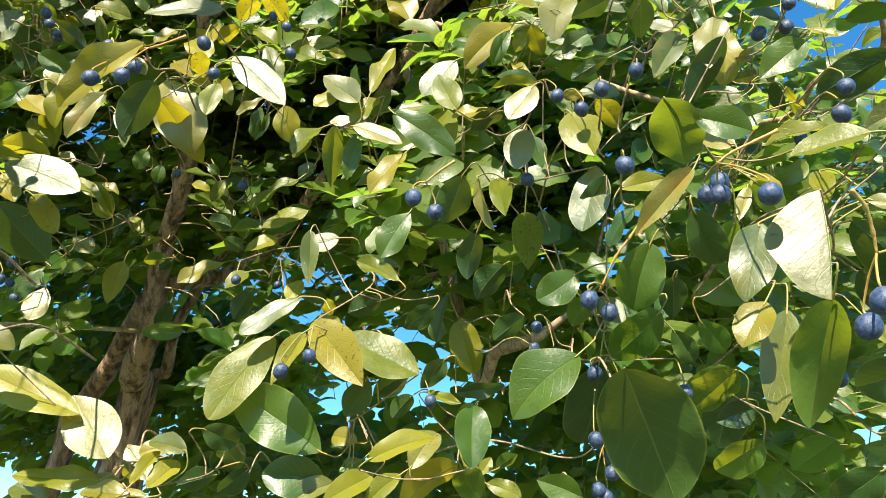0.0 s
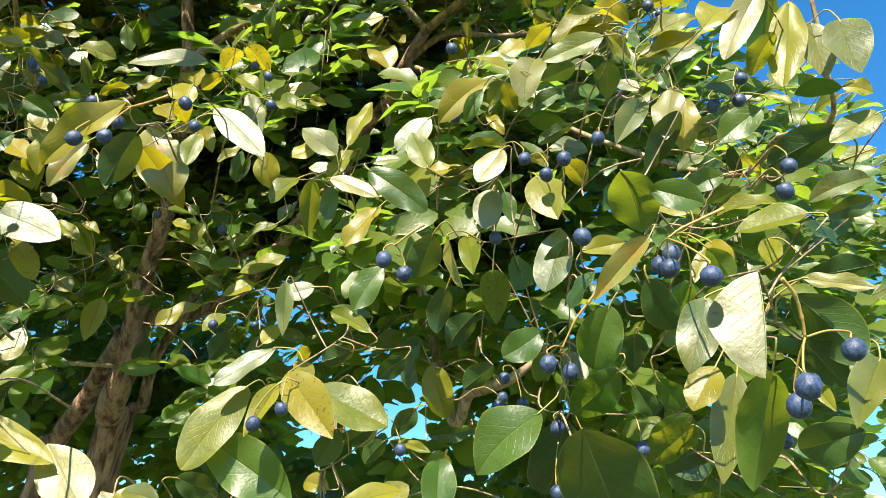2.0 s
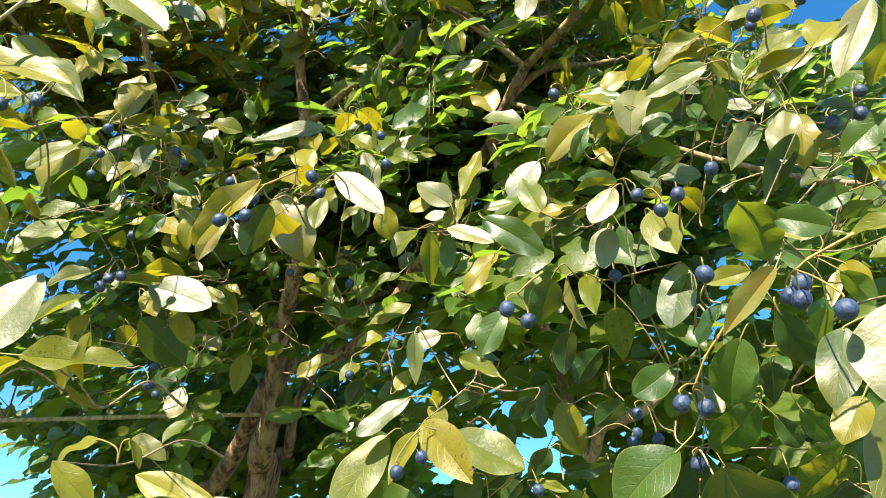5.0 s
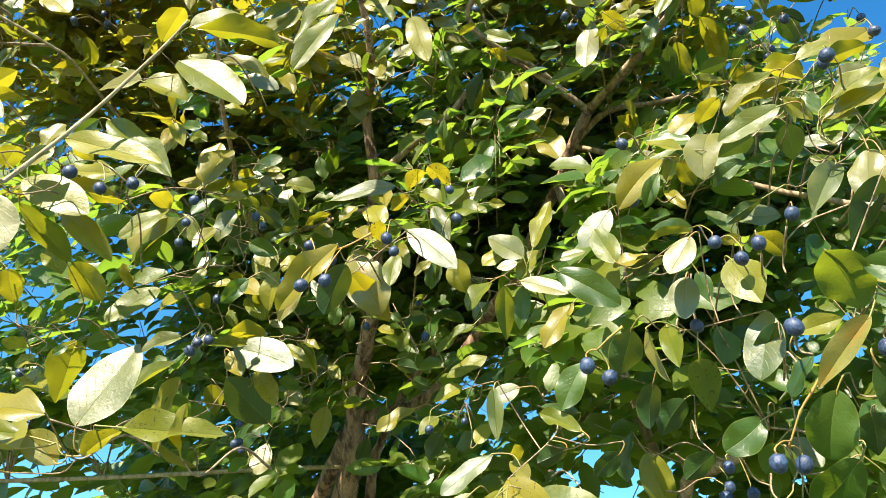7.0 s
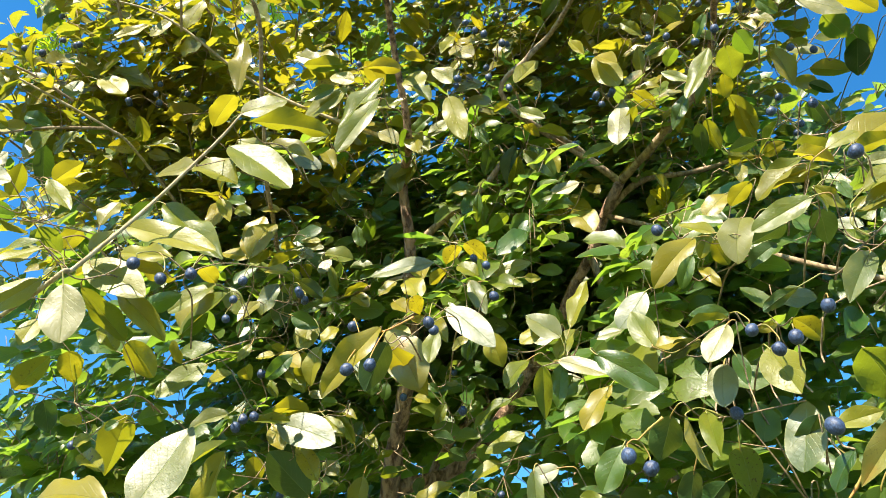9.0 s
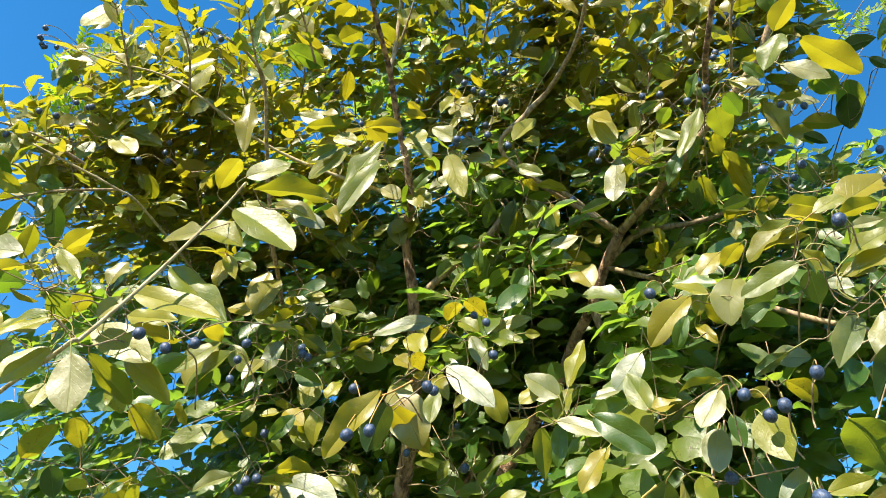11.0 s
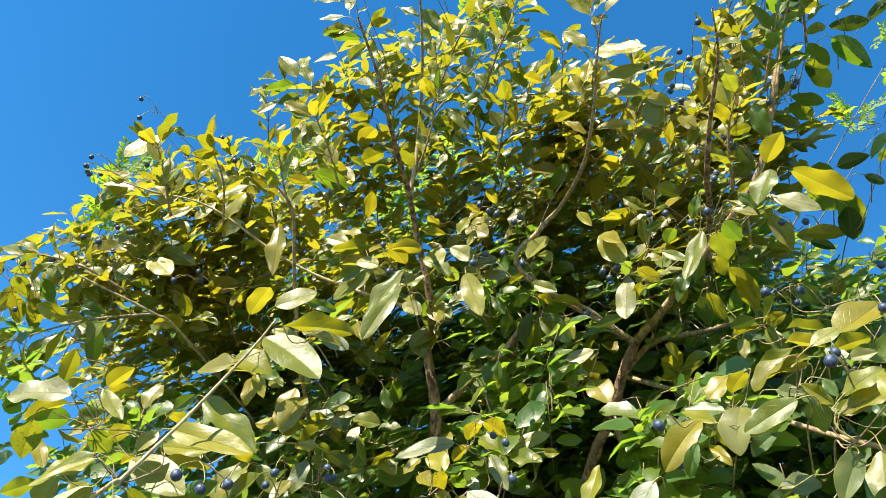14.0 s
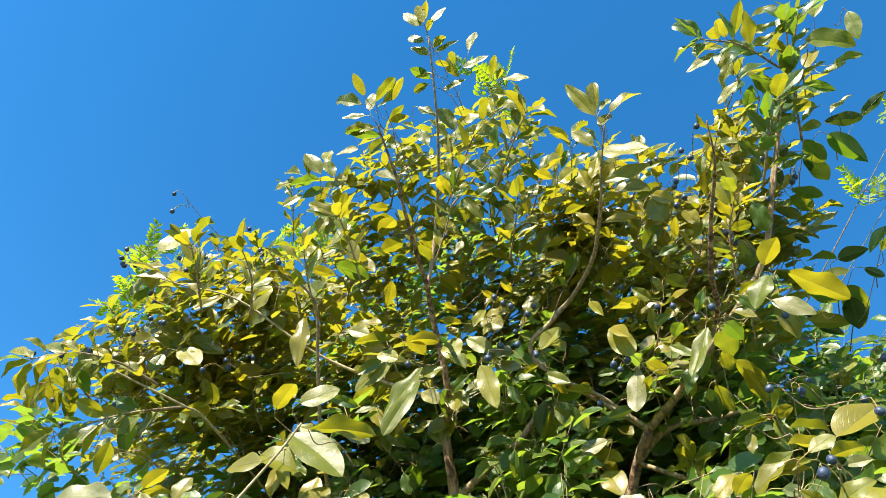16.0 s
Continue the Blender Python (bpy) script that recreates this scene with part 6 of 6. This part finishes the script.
leafy_shoot([(-1095, 584, 2928), (-1094, 512, 2927), (-1086, 433, 2959)], 210, 43, 19)
leafy_shoot([(-1104, 620, 2741), (-1080, 557, 2743), (-1058, 487, 2773)], 211, 42, 19)
leafy_shoot([(-1074, 654, 3093), (-1065, 582, 3095), (-1049, 501, 3131)], 213, 50, 19)
leafy_shoot([(-1026, 651, 2819), (-1018, 581, 2820), (-1005, 506, 2850)], 214, 48, 19)
leafy_shoot([(-1021, 746, 2672), (-1003, 677, 2674), (-985, 606, 2705)], 215, 43, 19)
leafy_shoot([(-890, 615, 2910), (-887, 544, 2909), (-877, 469, 2939)], 216, 42, 19)
leafy_shoot([(-935, 721, 2832), (-940, 645, 2832), (-935, 566, 2863)], 217, 50, 19)
leafy_shoot([(-978, 782, 2706), (-960, 713, 2709), (-941, 640, 2740)], 218, 49, 19)
leafy_shoot([(-771, 570, 2932), (-770, 501, 2929), (-760, 428, 2958)], 219, 46, 19)
leafy_shoot([(-953, 745, 2925), (-929, 679, 2928), (-905, 605, 2962)], 220, 45, 19)
leafy_shoot([(-906, 812, 2726), (-885, 744, 2729), (-865, 672, 2761)], 221, 45, 19)
leafy_shoot([(-822, 593, 3198), (-790, 533, 3199), (-759, 460, 3234)], 222, 44, 19)
leafy_shoot([(-731, 615, 2889), (-709, 554, 2888), (-688, 485, 2917)], 223, 47, 19)
leafy_shoot([(-767, 717, 2824), (-737, 657, 2825), (-709, 589, 2856)], 224, 47, 19)
leafy_shoot([(-642, 666, 3064), (-621, 603, 3064), (-597, 531, 3096)], 226, 46, 19)
leafy_shoot([(-764, 767, 2944), (-733, 705, 2947), (-704, 634, 2981)], 227, 49, 19)
leafy_shoot([(-653, 680, 2985), (-616, 624, 2986), (-582, 557, 3018)], 230, 50, 19)
leafy_shoot([(-541, 616, 3269), (-505, 560, 3269), (-471, 489, 3304)], 232, 46, 19)
leafy_shoot([(-517, 738, 3213), (-493, 675, 3215), (-467, 600, 3250)], 233, 53, 19)
leafy_shoot([(-325, 585, 3189), (-311, 523, 3185), (-293, 453, 3215)], 235, 53, 19)
leafy_shoot([(-419, 762, 3197), (-412, 693, 3197), (-396, 615, 3231)], 236, 43, 19)
leafy_shoot([(-297, 635, 3352), (-251, 584, 3352), (-210, 518, 3387)], 237, 45, 19)
leafy_shoot([(-282, 767, 3214), (-273, 700, 3213), (-256, 624, 3246)], 238, 51, 19)
leafy_shoot([(-432, 922, 3253), (-401, 857, 3258), (-369, 780, 3297)], 239, 52, 19)
leafy_shoot([(-201, 794, 3495), (-168, 734, 3497), (-133, 657, 3536)], 240, 45, 19)
leafy_shoot([(-293, 748, 3230), (-245, 696, 3232), (-202, 630, 3267)], 241, 48, 19)
leafy_shoot([(-337, 994, 3188), (-289, 935, 3194), (-246, 863, 3233)], 242, 47, 19)
leafy_shoot([(-43, 649, 3139), (-27, 591, 3134), (-6, 524, 3162)], 243, 52, 19)
leafy_shoot([(-170, 652, 3054), (-129, 603, 3051), (-92, 543, 3080)], 244, 50, 19)
leafy_shoot([(-244, 930, 3157), (-203, 872, 3161), (-165, 801, 3197)], 245, 46, 19)
leafy_shoot([(-2, 688, 3127), (28, 635, 3124), (58, 572, 3152)], 246, 52, 19)
leafy_shoot([(-59, 775, 3061), (-37, 716, 3058), (-12, 649, 3088)], 247, 49, 19)
leafy_shoot([(-91, 878, 2985), (-48, 825, 2985), (-9, 762, 3017)], 248, 50, 19)
leafy_shoot([(80, 641, 2988), (103, 589, 2981), (128, 529, 3006)], 249, 50, 19)
leafy_shoot([(27, 755, 2947), (71, 707, 2945), (109, 650, 2972)], 250, 49, 19)
leafy_shoot([(-18, 894, 2894), (-4, 831, 2892), (15, 763, 2920)], 251, 44, 19)
leafy_shoot([(108, 693, 3023), (138, 642, 3018), (167, 582, 3044)], 252, 48, 19)
leafy_shoot([(87, 828, 2873), (114, 773, 2870), (142, 712, 2896)], 253, 47, 19)
leafy_shoot([(50, 798, 2683), (70, 740, 2678), (92, 682, 2701)], 254, 42, 19)
leafy_shoot([(238, 602, 2959), (264, 554, 2950), (290, 500, 2972)], 255, 44, 19)
leafy_shoot([(195, 660, 2921), (237, 617, 2915), (275, 565, 2938)], 256, 52, 19)
leafy_shoot([(147, 728, 2790), (177, 678, 2785), (206, 623, 2807)], 257, 53, 19)
leafy_shoot([(289, 547, 3069), (328, 506, 3060), (363, 454, 3083)], 258, 52, 19)
leafy_shoot([(266, 591, 2916), (290, 544, 2906), (316, 491, 2926)], 259, 42, 19)
leafy_shoot([(207, 658, 2778), (245, 614, 2771), (278, 564, 2791)], 260, 46, 19)
leafy_shoot([(292, 741, 2895), (339, 699, 2890), (380, 648, 2913)], 263, 47, 19)
leafy_shoot([(-1212, 688, 2950), (-1137, 618, 2929), (-1080, 574, 2893)], 61, 53, 20)
leafy_shoot([(-867, 710, 2951), (-823, 634, 2925), (-788, 585, 2885)], 62, 54, 20)
leafy_shoot([(-643, 915, 3198), (-607, 826, 3182), (-580, 769, 3145)], 63, 46, 20)
leafy_shoot([(-398, 1015, 3275), (-408, 925, 3243), (-411, 864, 3199)], 64, 44, 20)
leafy_shoot([(-180, 889, 3238), (-129, 827, 3202), (-97, 783, 3155)], 65, 49, 20)
leafy_shoot([(156, 942, 3079), (131, 850, 3043), (113, 787, 2996)], 66, 45, 20)
leafy_shoot([(-686, 1016, 2797), (-642, 948, 2764), (-608, 896, 2726)], 67, 51, 20)
leafy_shoot([(-432, 1209, 2689), (-399, 1112, 2680), (-375, 1044, 2653)], 68, 53, 20)
leafy_shoot([(-133, 1057, 2611), (-122, 968, 2586), (-114, 902, 2551)], 69, 56, 20)
leafy_shoot([(55, 961, 2491), (68, 871, 2467), (73, 804, 2433)], 70, 48, 20)
leafy_shoot([(-1020, 727, 2700), (-944, 663, 2675), (-886, 617, 2640)], 71, 54, 20)
leafy_shoot([(-710, 723, 2516), (-682, 654, 2477), (-654, 601, 2438)], 72, 47, 20)
leafy_shoot([(231, 890, 2528), (224, 807, 2489), (216, 743, 2447)], 73, 47, 20)
leafy_shoot([(-1200, 721, 2778), (-1160, 644, 2751), (-1122, 592, 2715)], 74, 53, 20)


# ---- the inner crown ----
def lobes_of(rows):
    return [(Vector(r[0:3]) / 1000, Vector(r[3:6]) / 1000, r[6], r[7]) for r in rows]


def crown_mass(lobes, vantages, material, label, seed=11):
    """Many small leafy shoots inside the lobes of the crown, kept behind its outer, separate leaves."""
    dice = np.random.default_rng(seed)
    placed = np.array([tuple(p) for p in PLACED])
    grids = [leaf_grid(*s, rows=6, cols=2) for s in SHAPES]
    shapes = [np.array(g[0]) for g in grids]
    uv_one = np.array(grids[0][1])
    faces_one = np.array(grids[0][2])
    verts, uvs, faces, count = [], [], [], 0
    bm = bmesh.new()
    thick = np.array([tuple(p) for p, _, bare in STEMS if bare])
    stem_pts = np.array([tuple(p) for p, _, _ in STEMS])
    light = np.array(sun_way)
    grown = np.array([tuple(p) for p in PLACED[::2] + LEAVES[::2]])
    across = np.cross(light, (0, 0, 1))
    across /= np.linalg.norm(across)
    upward = np.cross(across, light)
    for centre, radius, shoots, outer in lobes:
        made = 0
        shoots = int((0.5 if radius.x < 0.15 else 1.5 if centre.y > 1.3 else 0.75, 1.5, 1.0)[outer] * shoots)
        while made < shoots:
            made += 1
            q = dice.normal(size=3)
            q *= dice.uniform(0.15, 1.0) ** (1 / 3) / np.linalg.norm(q)
            p = np.array(centre) + q * np.array(radius)
            clear = True
            for eye in vantages:
                eye = np.array(eye)
                d = placed - eye
                far = np.linalg.norm(d, axis=1)
                way = d / far[:, None]
                along = (p - eye) @ way.T
                off = np.linalg.norm((p - eye)[None, :] - way * along[:, None], axis=1)
                if np.any((off < 0.046) & (along < far + 0.035) & (along > 0)) or np.linalg.norm(p - eye) < 0.62:
                    clear = False
                    break
                d = thick - eye
                far = np.linalg.norm(d, axis=1)
                way = d / far[:, None]
                along = (p - eye) @ way.T
                off = np.linalg.norm((p - eye)[None, :] - way * along[:, None], axis=1)
                if np.any((off < 0.06) & (along < far) & (along > 0)) and (outer == 2 or dice.random() < 0.6):
                    clear = False
                    break
            if not clear:
                continue
            # shoots seek the light: few grow in the shade of another
            d = grown - p
            along = d @ light
            off = np.linalg.norm(d - along[:, None] * light, axis=1)
            if outer == 2:
                if np.any((off < 0.042) & (along > 0.01)):
                    continue
            elif outer and np.any((off < 0.06) & (np.abs(along) < 0.9)) and dice.random() < 0.86:
                continue
            d = p - placed
            along = d @ light
            off = np.linalg.norm(d - along[:, None] * light, axis=1)
            if np.any((off < 0.05) & (along > 0.02)) and dice.random() < 0.85:
                continue
            grown = np.vstack([grown, p])
            grow = q * np.array((0.8, 0.8, 0.5)) + dice.normal(size=3) * 0.5 + np.array((0, -0.15, 0.45))
            grow /= np.linalg.norm(grow)
            length = dice.uniform(0.07, 0.13)
            k = int(np.argmin(((stem_pts - p) ** 2).sum(1)))
            if dice.random() < 0.4 and np.linalg.norm(stem_pts[k] - p) < 0.2:
                a, b = stem_pts[k], p + grow * length
                tube(bm, smooth_path([a, (a + p) / 2 + np.array((0, 0, 0.02)), p, b], 3), [0.0016 - 0.0001 * i for i in range(10)], 4)
            else:
                tube(bm, [Vector(p - grow * 0.03), Vector(p + grow * length)], [0.0009, 0.0006], 4)
            first = dice.uniform(0, 6.28)
            for j in range(int(dice.integers(5, 9))):
                at = p + grow * length * (j / 7.0)
                turn = first + 2.4 * j + dice.uniform(-0.35, 0.35)
                way = math.cos(turn) * across + math.sin(turn) * upward + grow * 0.3 + dice.normal(size=3) * 0.22
                way /= np.linalg.norm(way)
                size = dice.uniform(0.048, 0.078)
                up = np.array((-0.12, -0.85, 0.45)) + dice.normal(size=3) * 0.36
                face = up - way * (up @ way)
                face /= np.linalg.norm(face)
                cross = np.cross(way, face)
                s = shapes[int(dice.integers(len(shapes)))]
                wide = size * dice.uniform(0.42, 0.56)
                at = at + way * 0.008
                verts.append(at + s[:, :1] * wide * cross + s[:, 1:2] * size * way + s[:, 2:] * size * face)
                uvs.append(uv_one)
                faces.append(faces_one + count)
                count += len(s)
    part("twig", mesh_from(bm, "twig", M_TWIG), tree, "thin inner twigs")["kind"] = "stuff"
    me = bpy.data.meshes.new("leaf_mass")
    me.from_pydata(np.concatenate(verts).tolist(), [], np.concatenate(faces).tolist())
    lay = me.uv_layers.new(name="UVMap")
    index = np.empty(len(me.loops), dtype=np.int32)
    me.loops.foreach_get("vertex_index", index)
    lay.data.foreach_set("uv", np.concatenate(uvs)[index].ravel())
    me.polygons.foreach_set("use_smooth", [True] * len(me.polygons))
    me.materials.append(material)
    ob = part("leaf_mass", me, tree, label)
    ob["kind"] = "stuff"


LOBES = lobes_of([
    (-949, 555, 2766, 194, 220, 155, 204, 1),
    (-629, 682, 2887, 299, 300, 231, 170, 1),
    (-359, 605, 3014, 148, 180, 134, 119, 1),
    (-39, 764, 2928, 220, 280, 194, 200, 1),
    (221, 773, 2818, 129, 220, 200, 187, 1),
    (425, 600, 3021, 65, 120, 129, 51, 1),
    (-573, 1126, 2726, 947, 350, 321, 150, 0),
    (-1131, 574, 2491, 176, 220, 117, 119, 1),
    (339, 968, 2516, 158, 250, 200, 204, 1),
    (256, 941, 2211, 447, 250, 307, 391, 1),
    (-255, 1049, 2513, 476, 350, 283, 260, 1),
    (-710, 1068, 2469, 283, 300, 227, 204, 1),
    (18, 1223, 2018, 347, 250, 158, 221, 1),
    (486, 978, 1951, 221, 200, 170, 221, 1),
    (-1172, 1932, 2364, 442, 400, 391, 338, 0),
    (-1037, 2349, 2276, 583, 400, 389, 221, 0),
    (-664, 2162, 2177, 214, 300, 267, 78, 0),
    (169, 1881, 1873, 947, 350, 117, 221, 0),
    (-907, 844, 2306, 328, 200, 273, 136, 1),
    (-641, 1072, 2104, 138, 100, 148, 68, 1),
    (-311, 1079, 2059, 126, 120, 146, 93, 1),
    (-437, 1227, 2400, 170, 120, 146, 102, 1),
    (-272, 1463, 2695, 839, 220, 494, 338, 0),
    (-1178, 1125, 2503, 467, 200, 368, 195, 0),
    (-147, 1378, 2607, 567, 200, 368, 156, 0),
    (505, 1385, 2147, 425, 200, 279, 187, 1),
    (-997, 824, 2038, 146, 150, 107, 102, 1),
    (-918, 988, 2026, 210, 150, 84, 85, 1),
    (-758, 880, 3043, 474, 150, 268, 110, 0),
    (33, 1033, 3075, 404, 150, 314, 150, 0),
    (-1085, 726, 2849, 248, 120, 160, 117, 0),
    (534, 1525, 2505, 758, 200, 612, 494, 0),
    (-663, 1473, 2768, 646, 200, 492, 312, 0),
    (93, 1439, 2884, 692, 200, 508, 312, 0),
    (-522, 686, 2433, 120, 132, 120, 160, 2),
    (-255, 727, 2469, 120, 132, 120, 160, 2),
    (-104, 761, 2413, 120, 132, 120, 160, 2),
    (-399, 760, 2109, 100, 110, 100, 160, 2),
    (-500, 704, 2103, 100, 110, 100, 160, 2),
    (-268, 758, 2114, 100, 110, 100, 160, 2),
    (-167, 706, 2307, 100, 110, 100, 160, 2),
    (-376, 670, 2365, 120, 132, 120, 160, 2),
    (-57, 575, 2421, 130, 143, 130, 160, 2),
    (-176, 616, 2401, 120, 132, 120, 160, 2),
    (10, 635, 2371, 120, 132, 120, 160, 2),
    (-395, 525, 2344, 130, 143, 130, 160, 2),
    (-373, 571, 2293, 120, 132, 120, 160, 2),
    (-123, 684, 2334, 120, 132, 120, 160, 2),
    (-253, 591, 2316, 100, 110, 100, 160, 2),
    (-652, 419, 2460, 130, 143, 130, 160, 2),
    (-568, 536, 2085, 100, 110, 100, 160, 2),
    (76, 704, 2308, 120, 132, 120, 160, 2),
    (-81, 664, 2505, 130, 143, 130, 160, 2),
    (59, 662, 2489, 130, 143, 130, 160, 2),
    (-416, 508, 2382, 120, 132, 120, 160, 2),
    (-198, 584, 2464, 120, 132, 120, 160, 2),
    (-186, 623, 2917, 150, 165, 150, 160, 2),
    (-1, 672, 2804, 140, 154, 140, 160, 2),
    (-386, 577, 2746, 140, 154, 140, 160, 2),
    (-703, 380, 2527, 130, 143, 130, 160, 2),
    (142, 654, 2458, 120, 132, 120, 160, 2),
    (-1101, 1280, 3092, 350, 210, 315, 160, 0),
    (-978, 1090, 3146, 400, 240, 360, 230, 0),
    (-477, 1191, 3309, 400, 240, 360, 230, 0),
    (-11, 1325, 3245, 400, 240, 360, 200, 0),
    (-1291, 1080, 2941, 350, 210, 315, 150, 0),
    (-581, 932, 2542, 120, 120, 120, 110, 0),
    (-317, 687, 2194, 120, 120, 120, 110, 0),
    (-262, 724, 2282, 120, 120, 120, 110, 0),
    (-221, 868, 2611, 120, 120, 120, 110, 0),
    (-125, 708, 2106, 120, 120, 120, 110, 0),
])
UPPER = lobes_of([
    (-445, 560, 3082, 140, 140, 126, 90, 0),
    (-332, 523, 3209, 120, 120, 108, 70, 0),
    (-209, 654, 3099, 140, 140, 126, 80, 0),
    (-79, 698, 3050, 130, 130, 117, 70, 0),
    (45, 727, 3010, 130, 130, 117, 70, 0),
    (307, 614, 2926, 90, 90, 81, 40, 0),
    (378, 551, 2993, 70, 70, 63, 25, 0),
    (-571, 526, 2999, 120, 120, 108, 70, 0),
    (-756, 558, 2913, 130, 130, 117, 70, 0),
    (-916, 518, 2886, 130, 130, 117, 70, 0),
    (-1006, 515, 2794, 120, 120, 108, 60, 0),
    (-506, 664, 3247, 130, 130, 117, 80, 0),
    (-537, 560, 3327, 90, 90, 81, 45, 0),
    (-59, 799, 3153, 140, 140, 126, 80, 0),
    (-243, 820, 3138, 140, 140, 126, 80, 0),
    (61, 732, 3119, 100, 100, 90, 50, 0),
    (-426, 808, 3150, 140, 140, 126, 80, 0),
    (-673, 687, 3097, 100, 100, 90, 50, 0),
    (-970, 537, 3051, 120, 120, 108, 60, 0),
    (262, 691, 3021, 90, 90, 81, 45, 0),
    (284, 762, 2898, 100, 100, 90, 50, 0),
    (159, 778, 2976, 120, 120, 108, 60, 0),
    (-417, 559, 3441, 90, 90, 81, 40, 0),
])
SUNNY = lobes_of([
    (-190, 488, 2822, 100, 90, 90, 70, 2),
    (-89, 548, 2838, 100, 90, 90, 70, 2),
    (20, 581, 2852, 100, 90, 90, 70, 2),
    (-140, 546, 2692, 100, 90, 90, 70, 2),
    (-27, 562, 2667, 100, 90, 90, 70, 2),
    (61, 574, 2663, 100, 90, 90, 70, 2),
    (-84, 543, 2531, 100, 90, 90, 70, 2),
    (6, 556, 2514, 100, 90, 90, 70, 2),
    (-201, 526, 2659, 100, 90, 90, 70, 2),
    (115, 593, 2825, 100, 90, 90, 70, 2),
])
VANTAGES = [(0.00, 0.00, 1.60), (0.00, -0.11, 1.64), (0.10, -0.31, 1.66)]
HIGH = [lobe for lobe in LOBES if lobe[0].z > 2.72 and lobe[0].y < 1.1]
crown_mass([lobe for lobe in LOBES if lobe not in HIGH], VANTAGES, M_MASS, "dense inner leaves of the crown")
crown_mass(SUNNY + HIGH + UPPER, VANTAGES, M_GOLD, "upper crown leaves with sunlit gold in their colour", 12)


# ---- the lime-green tree behind ----
def back_tree(foot, tufts):
    """A taller, fine-leaved tree behind the crown; tufts as centre and size, in millimetres."""
    dice = np.random.default_rng(23)
    thing = tagged(new("background_tree"), "lime-green tree with small leaflets behind the crown", "tree")
    foot = Vector(foot) / 1000
    bm = bmesh.new()
    top = foot + Vector((0.05, 0.1, 3.4))
    trunk = smooth_path([foot, foot.lerp(top, 0.5) + Vector((0.08, 0, 0)), top], 10)
    tube(bm, trunk, [0.05 - 0.0016 * k for k in range(len(trunk))], 10, 0, 0.2)
    part("trunk", mesh_from(bm, "trunk", M_BARK), thing)
    shape = np.array(leaf_grid(0.15, -0.2, 0.05, 0.6, 0.2, 3, rows=4, cols=2)[0])
    _, uv_one, faces_one = leaf_grid(0.15, -0.2, 0.05, 0.6, 0.2, 3, rows=4, cols=2)
    uv_one, faces_one = np.array(uv_one), np.array(faces_one)
    verts, uvs, faces, count = [], [], [], 0
    limbs = bmesh.new()
    for x, y, z, size, fronds in tufts:
        centre = Vector((x, y, z)) / 1000
        near = min(trunk, key=lambda p: (p - centre + Vector((0, 0, 0.5))).length)
        tube(limbs, smooth_path([near, near.lerp(centre, 0.5) + Vector((0, 0, -0.06)), centre], 6), [0.008 - 0.00055 * k for k in range(13)], 6, 0)
        for _ in range(fronds):
            p = np.array(centre) + dice.normal(size=3) * size / 2200
            way = dice.normal(size=3) + np.array((0, -0.2, 0.5))
            way /= np.linalg.norm(way)
            flat = np.cross(way, dice.normal(size=3))
            flat /= np.linalg.norm(flat)
            tube(limbs, [centre.lerp(Vector(p), 0.2), Vector(p), Vector(p + way * 0.12)], [0.002, 0.0012, 0.0007], 4, 0)
            for k in range(14):
                side = 1 if k % 2 else -1
                at = p + way * 0.12 * k / 13
                go = flat * side + way * 0.5 + dice.normal(size=3) * 0.15
                go /= np.linalg.norm(go)
                face = np.cross(go, way)
                face /= np.linalg.norm(face)
                size_one = dice.uniform(0.03, 0.045)
                cross = np.cross(go, face)
                verts.append(at + shape[:, :1] * size_one * 0.45 * cross + shape[:, 1:2] * size_one * go + shape[:, 2:] * size_one * face)
                uvs.append(uv_one)
                faces.append(faces_one + count)
                count += len(shape)
    part("limb", mesh_from(limbs, "limb", M_TWIG), thing)
    me = bpy.data.meshes.new("leaf_mass")
    me.from_pydata(np.concatenate(verts).tolist(), [], np.concatenate(faces).tolist())
    lay = me.uv_layers.new(name="UVMap")
    index = np.empty(len(me.loops), dtype=np.int32)
    me.loops.foreach_get("vertex_index", index)
    lay.data.foreach_set("uv", np.concatenate(uvs)[index].ravel())
    me.polygons.foreach_set("use_smooth", [True] * len(me.polygons))
    me.materials.append(M_LIME)
    part("leaf_mass", me, thing, "lime-green leaflets")["kind"] = "stuff"


back_tree((-472, 3100, 0), [(-340, 874, 4433, 140, 14), (-321, 968, 4368, 93, 7), (-1203, 1104, 3954, 140, 14), (-1362, 1062, 3930, 82, 6), (-1957, 960, 3797, 140, 14), (-1827, 865, 3915, 93, 10), (-2029, 1029, 3720, 93, 8), (-1068, 1068, 4029, 70, 6), (-565, 1261, 4060, 93, 6), (1102, 1812, 4231, 140, 9), (1221, 1597, 4436, 117, 6), (-1947, 1118, 3681, 93, 8), (-1615, 1458, 3541, 258, 16), (-1286, 1507, 3620, 258, 16), (-957, 1555, 3699, 258, 16), (-1179, 1780, 3451, 305, 16), (-751, 1827, 3566, 258, 14), (-1551, 1714, 3369, 305, 14)])
